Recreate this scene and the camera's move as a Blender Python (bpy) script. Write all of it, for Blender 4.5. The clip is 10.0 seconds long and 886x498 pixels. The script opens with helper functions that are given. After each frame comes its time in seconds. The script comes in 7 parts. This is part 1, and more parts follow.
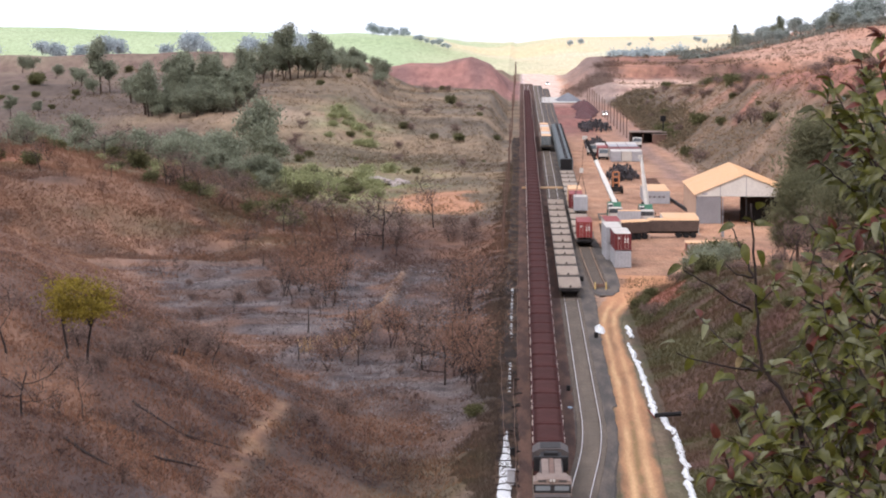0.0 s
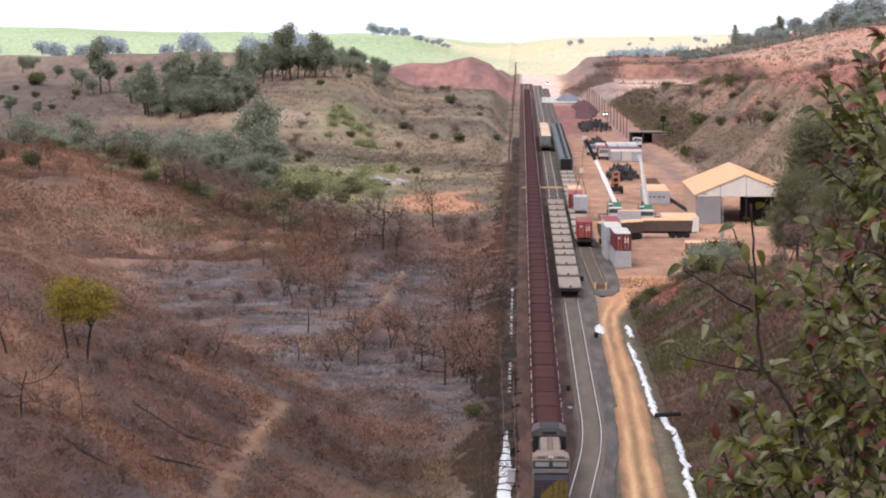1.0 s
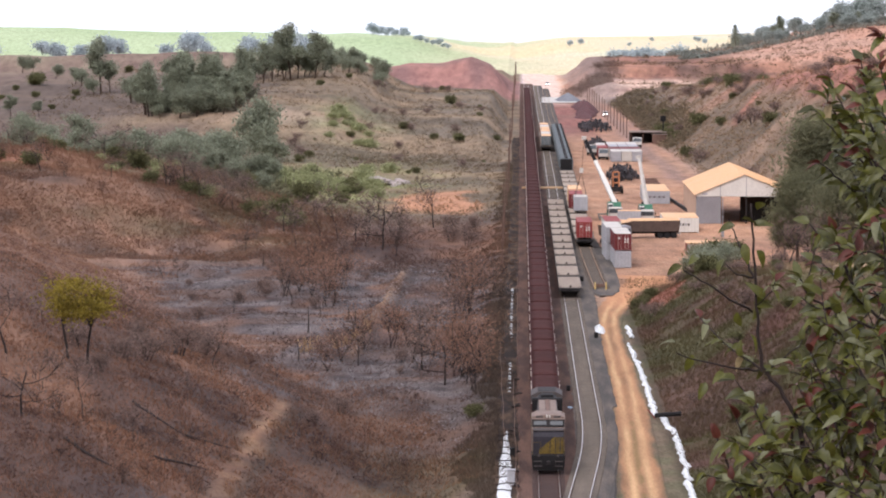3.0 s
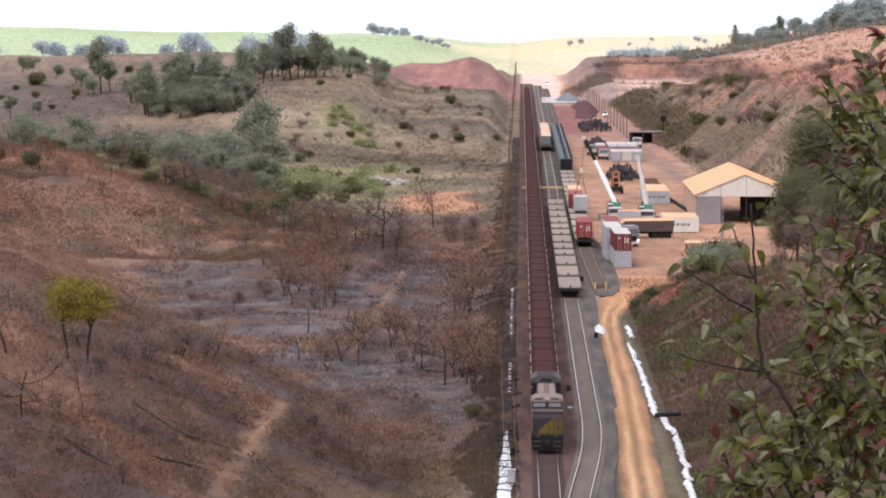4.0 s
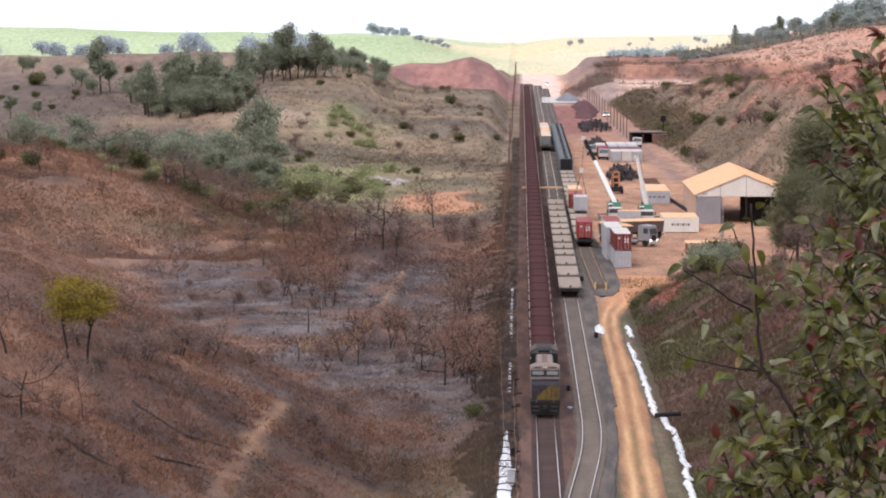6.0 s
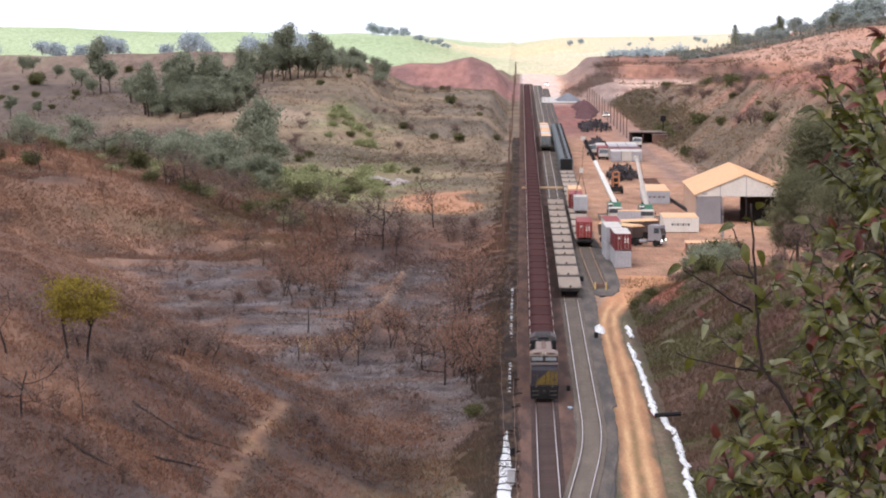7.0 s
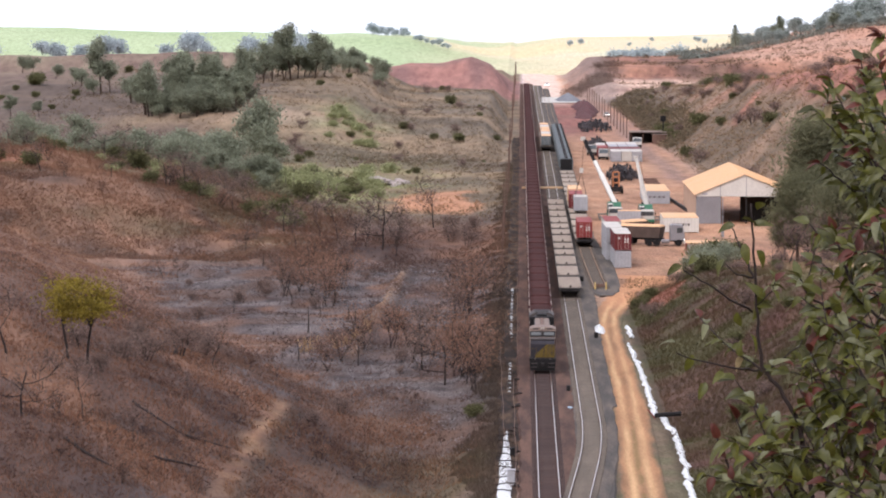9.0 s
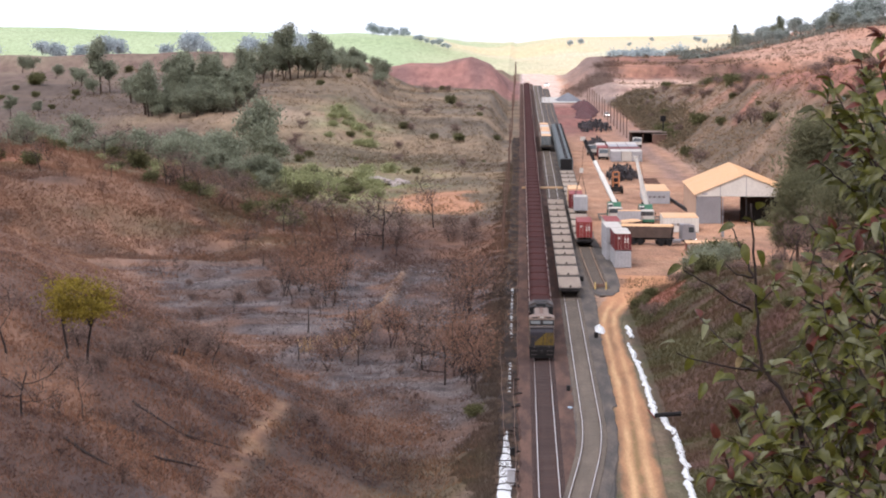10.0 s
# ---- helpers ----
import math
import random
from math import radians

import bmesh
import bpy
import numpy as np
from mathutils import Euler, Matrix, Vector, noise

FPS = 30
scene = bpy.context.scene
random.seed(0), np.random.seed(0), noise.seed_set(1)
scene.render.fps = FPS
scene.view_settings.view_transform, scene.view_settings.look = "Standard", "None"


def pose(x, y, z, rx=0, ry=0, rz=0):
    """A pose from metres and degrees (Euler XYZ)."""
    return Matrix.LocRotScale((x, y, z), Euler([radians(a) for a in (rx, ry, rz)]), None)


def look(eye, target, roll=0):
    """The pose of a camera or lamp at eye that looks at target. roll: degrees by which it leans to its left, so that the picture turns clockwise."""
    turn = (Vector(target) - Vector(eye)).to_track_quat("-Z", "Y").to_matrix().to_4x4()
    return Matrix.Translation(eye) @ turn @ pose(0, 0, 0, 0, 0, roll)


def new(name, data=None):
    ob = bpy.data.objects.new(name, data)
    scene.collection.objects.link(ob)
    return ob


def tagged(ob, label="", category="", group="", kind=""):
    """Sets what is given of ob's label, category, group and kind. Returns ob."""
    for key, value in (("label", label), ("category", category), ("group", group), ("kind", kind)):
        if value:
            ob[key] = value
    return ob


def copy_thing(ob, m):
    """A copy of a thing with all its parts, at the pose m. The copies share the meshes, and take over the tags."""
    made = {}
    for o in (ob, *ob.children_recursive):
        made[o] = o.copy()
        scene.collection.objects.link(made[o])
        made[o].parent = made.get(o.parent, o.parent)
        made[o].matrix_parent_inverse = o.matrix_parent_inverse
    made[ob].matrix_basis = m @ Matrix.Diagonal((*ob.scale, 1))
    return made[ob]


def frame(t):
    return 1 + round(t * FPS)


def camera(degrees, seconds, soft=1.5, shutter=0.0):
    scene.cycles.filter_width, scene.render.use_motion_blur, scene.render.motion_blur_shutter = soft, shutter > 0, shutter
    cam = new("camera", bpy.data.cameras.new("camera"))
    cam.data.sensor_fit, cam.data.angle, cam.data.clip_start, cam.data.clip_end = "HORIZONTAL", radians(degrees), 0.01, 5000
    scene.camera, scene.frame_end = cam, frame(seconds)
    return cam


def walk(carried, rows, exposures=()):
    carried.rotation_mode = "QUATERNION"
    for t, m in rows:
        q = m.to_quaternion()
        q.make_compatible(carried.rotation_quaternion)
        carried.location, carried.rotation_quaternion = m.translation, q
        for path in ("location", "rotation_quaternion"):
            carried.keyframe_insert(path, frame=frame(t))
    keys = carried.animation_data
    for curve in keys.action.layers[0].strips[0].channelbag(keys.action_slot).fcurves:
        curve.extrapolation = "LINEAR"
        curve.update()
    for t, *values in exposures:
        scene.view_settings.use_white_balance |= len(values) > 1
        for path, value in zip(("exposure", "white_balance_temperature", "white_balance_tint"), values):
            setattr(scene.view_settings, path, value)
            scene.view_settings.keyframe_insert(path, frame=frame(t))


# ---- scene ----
import itertools

RAIL_TOP = 0.0
EYE_HEIGHT = 39.0
cam = camera(16.23, 10.0, soft=2.0)
VIEW = pose(0.0, 0.0, EYE_HEIGHT, 90 - 4.562, 0, 1.4375)
walk(cam, [(0.0, VIEW), (10.0, VIEW)], exposures=[(0.0, 0.16, 6060, 17), (10.0, 0.16, 6060, 17)])

# ---- light ----
SUN_ELEVATION, SUN_TURN = 46.0, 206.0
world = bpy.data.worlds.new("hazy_sky")
scene.world = world
world.use_nodes = True
wn, wl = world.node_tree.nodes, world.node_tree.links
wn.clear()
sky = wn.new("ShaderNodeTexSky")
sky.sky_type = "NISHITA"
sky.sun_disc = False
sky.sun_elevation = radians(SUN_ELEVATION)
sky.sun_rotation = radians(SUN_TURN)
sky.air_density, sky.dust_density, sky.ozone_density = 1.2, 6.0, 1.0
w_mix = wn.new("ShaderNodeMix")
w_mix.data_type = "RGBA"
w_mix.inputs["Factor"].default_value = 0.75
w_mix.inputs["B"].default_value = (9.5, 9.75, 10.2, 1)
wl.new(sky.outputs[0], w_mix.inputs["A"])
w_bg = wn.new("ShaderNodeBackground")
w_bg.inputs["Strength"].default_value = 0.155
w_out = wn.new("ShaderNodeOutputWorld")
wl.new(w_mix.outputs["Result"], w_bg.inputs["Color"])
wl.new(w_bg.outputs[0], w_out.inputs["Surface"])

sun_data = bpy.data.lights.new("sun", "SUN")
sun_data.energy, sun_data.angle, sun_data.color = 1.5, radians(12), (1.0, 0.95, 0.88)
sun = new("sun", sun_data)
_e, _a = radians(SUN_ELEVATION), radians(SUN_TURN)
_to = Vector((math.cos(_e) * math.sin(_a), math.cos(_e) * math.cos(_a), math.sin(_e)))
sun.matrix_world = look(_to * 100, (0, 0, 0))


# ---- materials ----
def srgb(r, g, b):
    def f(c):
        c /= 255.0
        return c / 12.92 if c <= 0.04045 else ((c + 0.055) / 1.055) ** 2.4
    return (0.74 * f(r), 0.74 * f(g), 0.74 * f(b))


def mat(name, colour, rough=0.8, metal=0.0, vary=0.25, scale=1.0, fine=8.0, bump=0.0, colour2=None, per_object=0.0,
        per_island=0.0, attribute="", translucent=0.0, stretch=(1, 1, 1), sheen=0.0, spec=0.3):
    """Base colour with variation at two scales, optional second colour in patches, relief."""
    m = bpy.data.materials.new(name)
    m.use_nodes = True
    n, l = m.node_tree.nodes, m.node_tree.links
    p = n["Principled BSDF"]
    p.inputs["Roughness"].default_value = rough
    p.inputs["Metallic"].default_value = metal
    p.inputs["Specular IOR Level"].default_value = spec
    if sheen:
        p.inputs["Sheen Weight"].default_value = sheen
        p.inputs["Sheen Roughness"].default_value = 0.6
    co = n.new("ShaderNodeTexCoord")
    mp = n.new("ShaderNodeMapping")
    mp.inputs["Scale"].default_value = stretch
    l.new(co.outputs["Object"], mp.inputs[0])
    n1 = n.new("ShaderNodeTexNoise")
    n1.inputs["Scale"].default_value, n1.inputs["Detail"].default_value = scale, 5
    n2 = n.new("ShaderNodeTexNoise")
    n2.inputs["Scale"].default_value, n2.inputs["Detail"].default_value = scale * fine, 6
    for q in (n1, n2):
        l.new(mp.outputs[0], q.inputs["Vector"])
    if attribute:
        base = n.new("ShaderNodeAttribute")
        base.attribute_name = attribute
        col = base.outputs["Color"]
    elif colour2:
        mx = n.new("ShaderNodeMix")
        mx.data_type = "RGBA"
        rp = n.new("ShaderNodeMapRange")
        rp.inputs[1].default_value, rp.inputs[2].default_value = 0.42, 0.62
        l.new(n1.outputs[0], rp.inputs[0])
        l.new(rp.outputs[0], mx.inputs["Factor"])
        mx.inputs["A"].default_value, mx.inputs["B"].default_value = (*colour, 1), (*colour2, 1)
        col = mx.outputs["Result"]
    else:
        rgb = n.new("ShaderNodeRGB")
        rgb.outputs[0].default_value = (*colour, 1)
        col = rgb.outputs[0]
    s = n.new("ShaderNodeMath")
    s.operation = "ADD"
    l.new(n1.outputs[0], s.inputs[0])
    l.new(n2.outputs[0], s.inputs[1])
    r = n.new("ShaderNodeMapRange")
    r.inputs[1].default_value, r.inputs[2].default_value = 0.7, 1.3
    r.inputs[3].default_value, r.inputs[4].default_value = 1 - vary, 1 + vary
    l.new(s.outputs[0], r.inputs[0])
    val = r.outputs[0]
    if per_object or per_island:
        if per_object:
            src = n.new("ShaderNodeObjectInfo").outputs["Random"]
        else:
            src = n.new("ShaderNodeNewGeometry").outputs["Random Per Island"]
        k = per_object or per_island
        r2 = n.new("ShaderNodeMapRange")
        r2.inputs[3].default_value, r2.inputs[4].default_value = 1 - k, 1 + k
        l.new(src, r2.inputs[0])
        mu = n.new("ShaderNodeMath")
        mu.operation = "MULTIPLY"
        l.new(val, mu.inputs[0])
        l.new(r2.outputs[0], mu.inputs[1])
        val = mu.outputs[0]
    hs = n.new("ShaderNodeHueSaturation")
    l.new(col, hs.inputs["Color"])
    l.new(val, hs.inputs["Value"])
    l.new(hs.outputs[0], p.inputs["Base Color"])
    if bump:
        b = n.new("ShaderNodeBump")
        b.inputs["Strength"].default_value, b.inputs["Distance"].default_value = 1.0, bump
        l.new(s.outputs[0], b.inputs["Height"])
        l.new(b.outputs[0], p.inputs["Normal"])
    if translucent:
        t = n.new("ShaderNodeBsdfTranslucent")
        l.new(hs.outputs[0], t.inputs["Color"])
        ms = n.new("ShaderNodeMixShader")
        ms.inputs[0].default_value = translucent
        l.new(p.outputs[0], ms.inputs[1])
        l.new(t.outputs[0], ms.inputs[2])
        l.new(ms.outputs[0], n["Material Output"].inputs["Surface"])
    return m


def glow(name, colour, strength):
    m = bpy.data.materials.new(name)
    m.use_nodes = True
    p = m.node_tree.nodes["Principled BSDF"]
    p.inputs["Base Color"].default_value = (*colour, 1)
    p.inputs["Emission Color"].default_value = (*colour, 1)
    p.inputs["Emission Strength"].default_value = strength
    return m


M_GROUND = mat("ground_soil", (0.2, 0.1, 0.06), 0.95, vary=0.34, scale=0.35, fine=9, bump=0.2, attribute="soil", spec=0.1, stretch=(1, 0.3, 1))
M_BALLAST = mat("ballast", srgb(92, 86, 82), 0.95, vary=0.26, scale=0.7, fine=10, bump=0.03, colour2=srgb(110, 99, 90), spec=0.1, stretch=(1, 0.15, 1))
M_BALLAST_TAN = mat("ballast_tan", srgb(112, 101, 89), 0.95, vary=0.24, scale=0.7, fine=10, bump=0.03, colour2=srgb(123, 109, 96), spec=0.1, stretch=(1, 0.15, 1))
M_BALLAST_RED = mat("ballast_ore_dust", srgb(88, 68, 61), 0.95, vary=0.25, scale=0.6, fine=10, bump=0.03, colour2=srgb(108, 82, 70), spec=0.1, stretch=(1, 0.15, 1))
M_ROAD = mat("dirt_road", (0.3, 0.2, 0.13), 0.95, vary=0.2, scale=0.7, fine=9, bump=0.02, attribute="soil", spec=0.1, stretch=(1, 0.15, 1))
M_CROSSING = mat("earth_crossing", srgb(180, 146, 110), 0.95, vary=0.16, scale=0.6, fine=9, bump=0.02, colour2=srgb(190, 158, 122), spec=0.1)
M_RAIL = mat("rail_steel", srgb(214, 206, 200), 0.3, 0.9, vary=0.12, scale=3)
M_RAIL_DULL = mat("dull_rail_steel", srgb(176, 146, 118), 0.7, 0.2, vary=0.15, scale=3)
M_RAIL_SIDE = mat("rail_rust", srgb(110, 72, 55), 0.8, 0.2, vary=0.2, scale=3)
M_SLEEPER = mat("sleeper", srgb(78, 62, 58), 0.9, vary=0.25, scale=2, per_object=0.15)
M_SLEEPER_TAN = mat("dusty_sleeper", srgb(106, 95, 85), 0.9, vary=0.2, scale=2, per_object=0.1)
M_DITCH = mat("ditch_mud", srgb(52, 43, 39), 0.95, vary=0.4, scale=0.9, fine=7, bump=0.06, colour2=srgb(84, 66, 52), stretch=(1, 0.2, 1), spec=0.1)
# White base paints the sky's reflection on water; also colours a white sheet
M_GLINT_AND_SHEET = mat("white_foam_water", srgb(240, 240, 238), 0.25, vary=0.12, scale=1.2, fine=6, bump=0.05, spec=0.6)
M_WATER = mat("ditch_water", srgb(60, 55, 50), 0.12, vary=0.15, scale=1.2, fine=6, bump=0.02, spec=0.6)
M_ORE = mat("iron_ore", srgb(74, 46, 43), 0.95, vary=0.2, scale=0.5, fine=9, bump=0.02, per_object=0.1, spec=0.05)
M_WAGON = mat("wagon_steel", srgb(84, 54, 52), 0.9, 0.0, vary=0.25, scale=1.2, per_object=0.12, spec=0.1)
M_WAGON_RIM = mat("wagon_pale_post", srgb(236, 222, 210), 0.7, 0.1, vary=0.2, scale=2)
M_DARK = mat("dark_steel", srgb(48, 43, 42), 0.8, 0.2, vary=0.3, scale=2)
M_BLACK = mat("black_grime", srgb(30, 27, 27), 0.85, vary=0.3, scale=2)
M_LOCO_PALE = mat("pale_dusty_paint", srgb(146, 126, 114), 0.85, vary=0.25, scale=0.9, colour2=srgb(120, 103, 94))
M_LOCO_GREY = mat("grey_dusty_paint", srgb(84, 76, 73), 0.8, vary=0.25, scale=0.9)
M_LOCO_YELLOW = mat("grimy_yellow_paint", srgb(118, 96, 38), 0.8, vary=0.45, scale=0.9, colour2=srgb(70, 60, 42))
M_LOCO_BLUE = mat("grimy_dark_blue_paint", srgb(50, 46, 52), 0.7, vary=0.3, scale=1.1)
M_GLASS = mat("dark_glass", srgb(70, 76, 80), 0.1, vary=0.05, scale=1, spec=0.8)
# Paler copy of the dark glass: the sky's reflection put into the base colour
M_GLASS_LIT = mat("windscreen_glass", srgb(92, 94, 94), 0.15, vary=0.05, scale=1, spec=0.6)
M_TUB = mat("dusty_tipper_steel", srgb(98, 82, 74), 0.8, vary=0.25, scale=0.8)
M_PILE = mat("grey_scrap_steel", srgb(74, 70, 72), 0.6, 0.3, vary=0.3, scale=2, per_object=0.55)
M_DECK = mat("flatcar_deck", srgb(170, 152, 134), 0.85, vary=0.2, scale=0.6, fine=9, colour2=srgb(150, 132, 116), per_object=0.14, stretch=(1, 0.3, 1))
M_TAN = mat("tan_dusty_roof", srgb(236, 190, 146), 0.85, vary=0.08, scale=0.25, fine=9, colour2=srgb(230, 182, 136))
M_WHITE = mat("white_sheet", srgb(222, 216, 206), 0.7, vary=0.1, scale=0.5)
M_TANWALL = mat("dusty_tan_sheet", srgb(210, 176, 150), 0.8, vary=0.1, scale=0.4)
M_WHITE_DIRT = mat("dusty_white_paint", srgb(204, 196, 186), 0.75, vary=0.15, scale=0.6)
M_GREYSHEET = mat("grey_sheet", srgb(152, 148, 150), 0.7, 0.1, vary=0.1, scale=0.5)
M_RED = mat("red_container_paint", srgb(144, 56, 52), 0.7, vary=0.18, scale=0.8)
M_MAROON = mat("maroon_container_paint", srgb(112, 44, 44), 0.7, vary=0.2, scale=0.8)
M_GREYCONT = mat("grey_container_paint", srgb(176, 174, 176), 0.7, vary=0.15, scale=0.8)
M_GREEN = mat("dark_grey_green_paint", srgb(112, 116, 117), 0.95, vary=0.25, scale=0.8, spec=0.05)
M_CRANEGREEN = mat("crane_green_paint", srgb(62, 110, 84), 0.6, vary=0.2, scale=1)
M_ORANGE = mat("faded_orange_paint", srgb(190, 126, 84), 0.7, vary=0.2, scale=1)
M_YELLOW = mat("yellow_post_paint", srgb(220, 186, 112), 0.7, vary=0.15, scale=2)
M_WOOD = mat("weathered_wood", srgb(118, 92, 80), 0.9, vary=0.3, scale=2, stretch=(1, 1, 0.1))
M_RUBBER = mat("rubber", srgb(34, 32, 32), 0.9, vary=0.2, scale=2)
M_GRAVEL = mat("grey_gravel", srgb(128, 128, 132), 0.95, vary=0.25, scale=0.6, bump=0.1)
M_RUBBLE = mat("broken_stone", srgb(176, 164, 158), 0.95, vary=0.2, scale=1.0, per_object=0.2, spec=0.1)
M_REDHEAP = mat("red_ore_heap", srgb(96, 60, 60), 0.95, vary=0.25, scale=0.3, bump=0.1)
M_BARK = mat("bark", srgb(74, 58, 48), 0.95, vary=0.3, scale=3)
M_CHAR = mat("charred_bark", srgb(56, 47, 44), 0.95, vary=0.3, scale=3)
M_TWIG = mat("scorched_twigs", srgb(140, 118, 108), 0.95, vary=0.25, scale=0.6, per_island=0.3, translucent=0.4)
M_SCORCH = mat("scorched_leaves", srgb(156, 120, 100), 0.95, vary=0.25, scale=0.5, per_island=0.3, translucent=0.5)
# These dark, far and distant foliage tones are lifted: haze put into the colour
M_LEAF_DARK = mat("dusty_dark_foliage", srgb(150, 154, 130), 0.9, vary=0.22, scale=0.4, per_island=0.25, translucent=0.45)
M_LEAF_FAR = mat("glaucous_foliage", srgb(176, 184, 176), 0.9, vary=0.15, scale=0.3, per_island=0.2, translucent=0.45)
M_BOOM = mat("crane_boom_paint", srgb(236, 232, 224), 0.5, vary=0.08, scale=0.6)
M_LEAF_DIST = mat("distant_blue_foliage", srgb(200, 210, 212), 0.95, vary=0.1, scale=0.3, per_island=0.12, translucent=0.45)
M_LEAF_PINE = mat("casuarina_foliage", srgb(126, 124, 94), 0.9, vary=0.25, scale=0.4, per_island=0.15, translucent=0.45)
M_LEAF_OLIVE = mat("olive_foliage", srgb(146, 128, 50), 0.9, vary=0.3, scale=0.5, per_island=0.35, translucent=0.4)
M_LEAF_SHRUB = mat("shrub_foliage", srgb(110, 108, 72), 0.9, vary=0.28, scale=0.6, per_island=0.35, translucent=0.4)
M_LEAF_LIGHT = mat("light_green_scrub", srgb(166, 168, 122), 0.95, vary=0.25, scale=0.5, per_island=0.3, translucent=0.4)
M_GRASS = mat("dry_grass", srgb(206, 172, 130), 0.95, vary=0.2, scale=0.1, per_island=0.2, translucent=0.35)
M_LEAF = mat("glossy_leaf", srgb(94, 94, 34), 0.45, vary=0.3, scale=9, per_island=0.45, translucent=0.35, spec=0.45)
# Pale leaves: lighter undersides, with sky sheen put into the colour as well
M_LEAF_PALE = mat("pale_leaf_underside", srgb(136, 136, 98), 0.5, vary=0.2, scale=9, per_island=0.3, translucent=0.35, spec=0.4)
M_LEAF_RED = mat("young_red_leaf", srgb(100, 52, 40), 0.5, vary=0.25, scale=9, per_island=0.35, translucent=0.3, spec=0.3)
M_LEAF_DRY = mat("dry_leaf", srgb(172, 152, 112), 0.7, vary=0.2, scale=6, per_island=0.3, translucent=0.3)
M_STEM = mat("stem_bark", srgb(46, 35, 31), 0.8, vary=0.25, scale=20)


# ---- mesh helpers ----
class Shape:
    """Collects vertices and faces for one mesh."""

    def __init__(self):
        self.v, self.f = [], []

    def add(self, verts, faces):
        o = len(self.v)
        self.v.extend(tuple(p) for p in verts)
        self.f.extend(tuple(i + o for i in q) for q in faces)
        return self

    def box(self, x0, x1, y0, y1, z0, z1, c=0.0):
        """A box; c chamfers its four upright edges and the top rim."""
        if c <= 0:
            return self.add([(x0, y0, z0), (x1, y0, z0), (x1, y1, z0), (x0, y1, z0), (x0, y0, z1), (x1, y0, z1), (x1, y1, z1), (x0, y1, z1)],
                            [(0, 3, 2, 1), (4, 5, 6, 7), (0, 1, 5, 4), (1, 2, 6, 5), (2, 3, 7, 6), (3, 0, 4, 7)])

        def ring(a, z):
            return [(x0 + c, y0 + a, z), (x1 - c, y0 + a, z), (x1 - a, y0 + c, z), (x1 - a, y1 - c, z),
                    (x1 - c, y1 - a, z), (x0 + c, y1 - a, z), (x0 + a, y1 - c, z), (x0 + a, y0 + c, z)]
        return self.loft([ring(0, z0), ring(0, z1 - c), ring(c * 0.7, z1)])

    def loft(self, rings, close=True):
        n = len(rings[0])
        vs = [p for r in rings for p in r]
        fs = []
        for k in range(len(rings) - 1):
            for i in range(n):
                j = (i + 1) % n
                fs.append((k * n + i, k * n + j, (k + 1) * n + j, (k + 1) * n + i))
        if close:
            fs.append(tuple(range(n - 1, -1, -1)))
            fs.append(tuple((len(rings) - 1) * n + i for i in range(n)))
        return self.add(vs, fs)

    def tube(self, pts, radii, n=6):
        pts = [Vector(p) for p in pts]
        rings = []
        for i, p in enumerate(pts):
            d = (pts[min(i + 1, len(pts) - 1)] - pts[max(i - 1, 0)])
            if d.length < 1e-9:
                d = Vector((0, 0, 1))
            d.normalize()
            a = Vector((0, 0, 1)) if abs(d.z) < 0.9 else Vector((1, 0, 0))
            u = d.cross(a).normalized()
            w = d.cross(u)
            r = radii[i] if isinstance(radii, (list, tuple)) else radii
            rings.append([p + (u * math.cos(2 * math.pi * k / n) + w * math.sin(2 * math.pi * k / n)) * r for k in range(n)])
        return self.loft(rings)

    def cyl(self, a, b, r, n=12):
        return self.tube([a, b], r, n)

    def prism(self, outline, axis, a, b):
        """Extrudes a closed outline (pairs) along 'x', 'y' or 'z' from a to b."""
        def at(p, s):
            return {"x": (s, p[0], p[1]), "y": (p[0], s, p[1]), "z": (p[0], p[1], s)}[axis]
        return self.loft([[at(p, a) for p in outline], [at(p, b) for p in outline]])

    def mesh(self, name, material, smooth=False):
        me = bpy.data.meshes.new(name)
        me.from_pydata(self.v, [], self.f)
        if material:
            me.materials.append(material)
        if smooth:
            me.polygons.foreach_set("use_smooth", [True] * len(me.polygons))
        me.update()
        bm = bmesh.new()
        bm.from_mesh(me)
        bmesh.ops.recalc_face_normals(bm, faces=bm.faces)
        bm.to_mesh(me)
        bm.free()
        return me

    def raw(self, name, material, smooth=False):
        """The mesh as it stands, for leaves and grass."""
        me = bpy.data.meshes.new(name)
        me.from_pydata(self.v, [], self.f)
        me.materials.append(material)
        if smooth:
            me.polygons.foreach_set("use_smooth", [True] * len(me.polygons))
        me.update()
        return me


def part(name, shape, material, parent, label="", at=None, smooth=False):
    me = shape if isinstance(shape, bpy.types.Mesh) else shape.mesh(name, material, smooth)
    ob = new(name, me)
    ob.parent = parent
    if at is not None:
        ob.matrix_basis = at
    if label:
        ob["label"] = label
    return ob


def thing(name, label, category, m=None, group="", kind=""):
    ob = new(name)
    ob.empty_display_size = 0.5
    if m is not None:
        ob.matrix_basis = m
    return tagged(ob, label, category, group, kind)


def single(name, shape, material, label, category, m=None, group="", kind="", smooth=False):
    ob = new(name, shape if isinstance(shape, bpy.types.Mesh) else shape.mesh(name, material, smooth))
    if m is not None:
        ob.matrix_basis = m
    return tagged(ob, label, category, group, kind)


# ---- noise and terrain ----
_rng = np.random.RandomState(4)
_LAT = _rng.rand(64, 64)


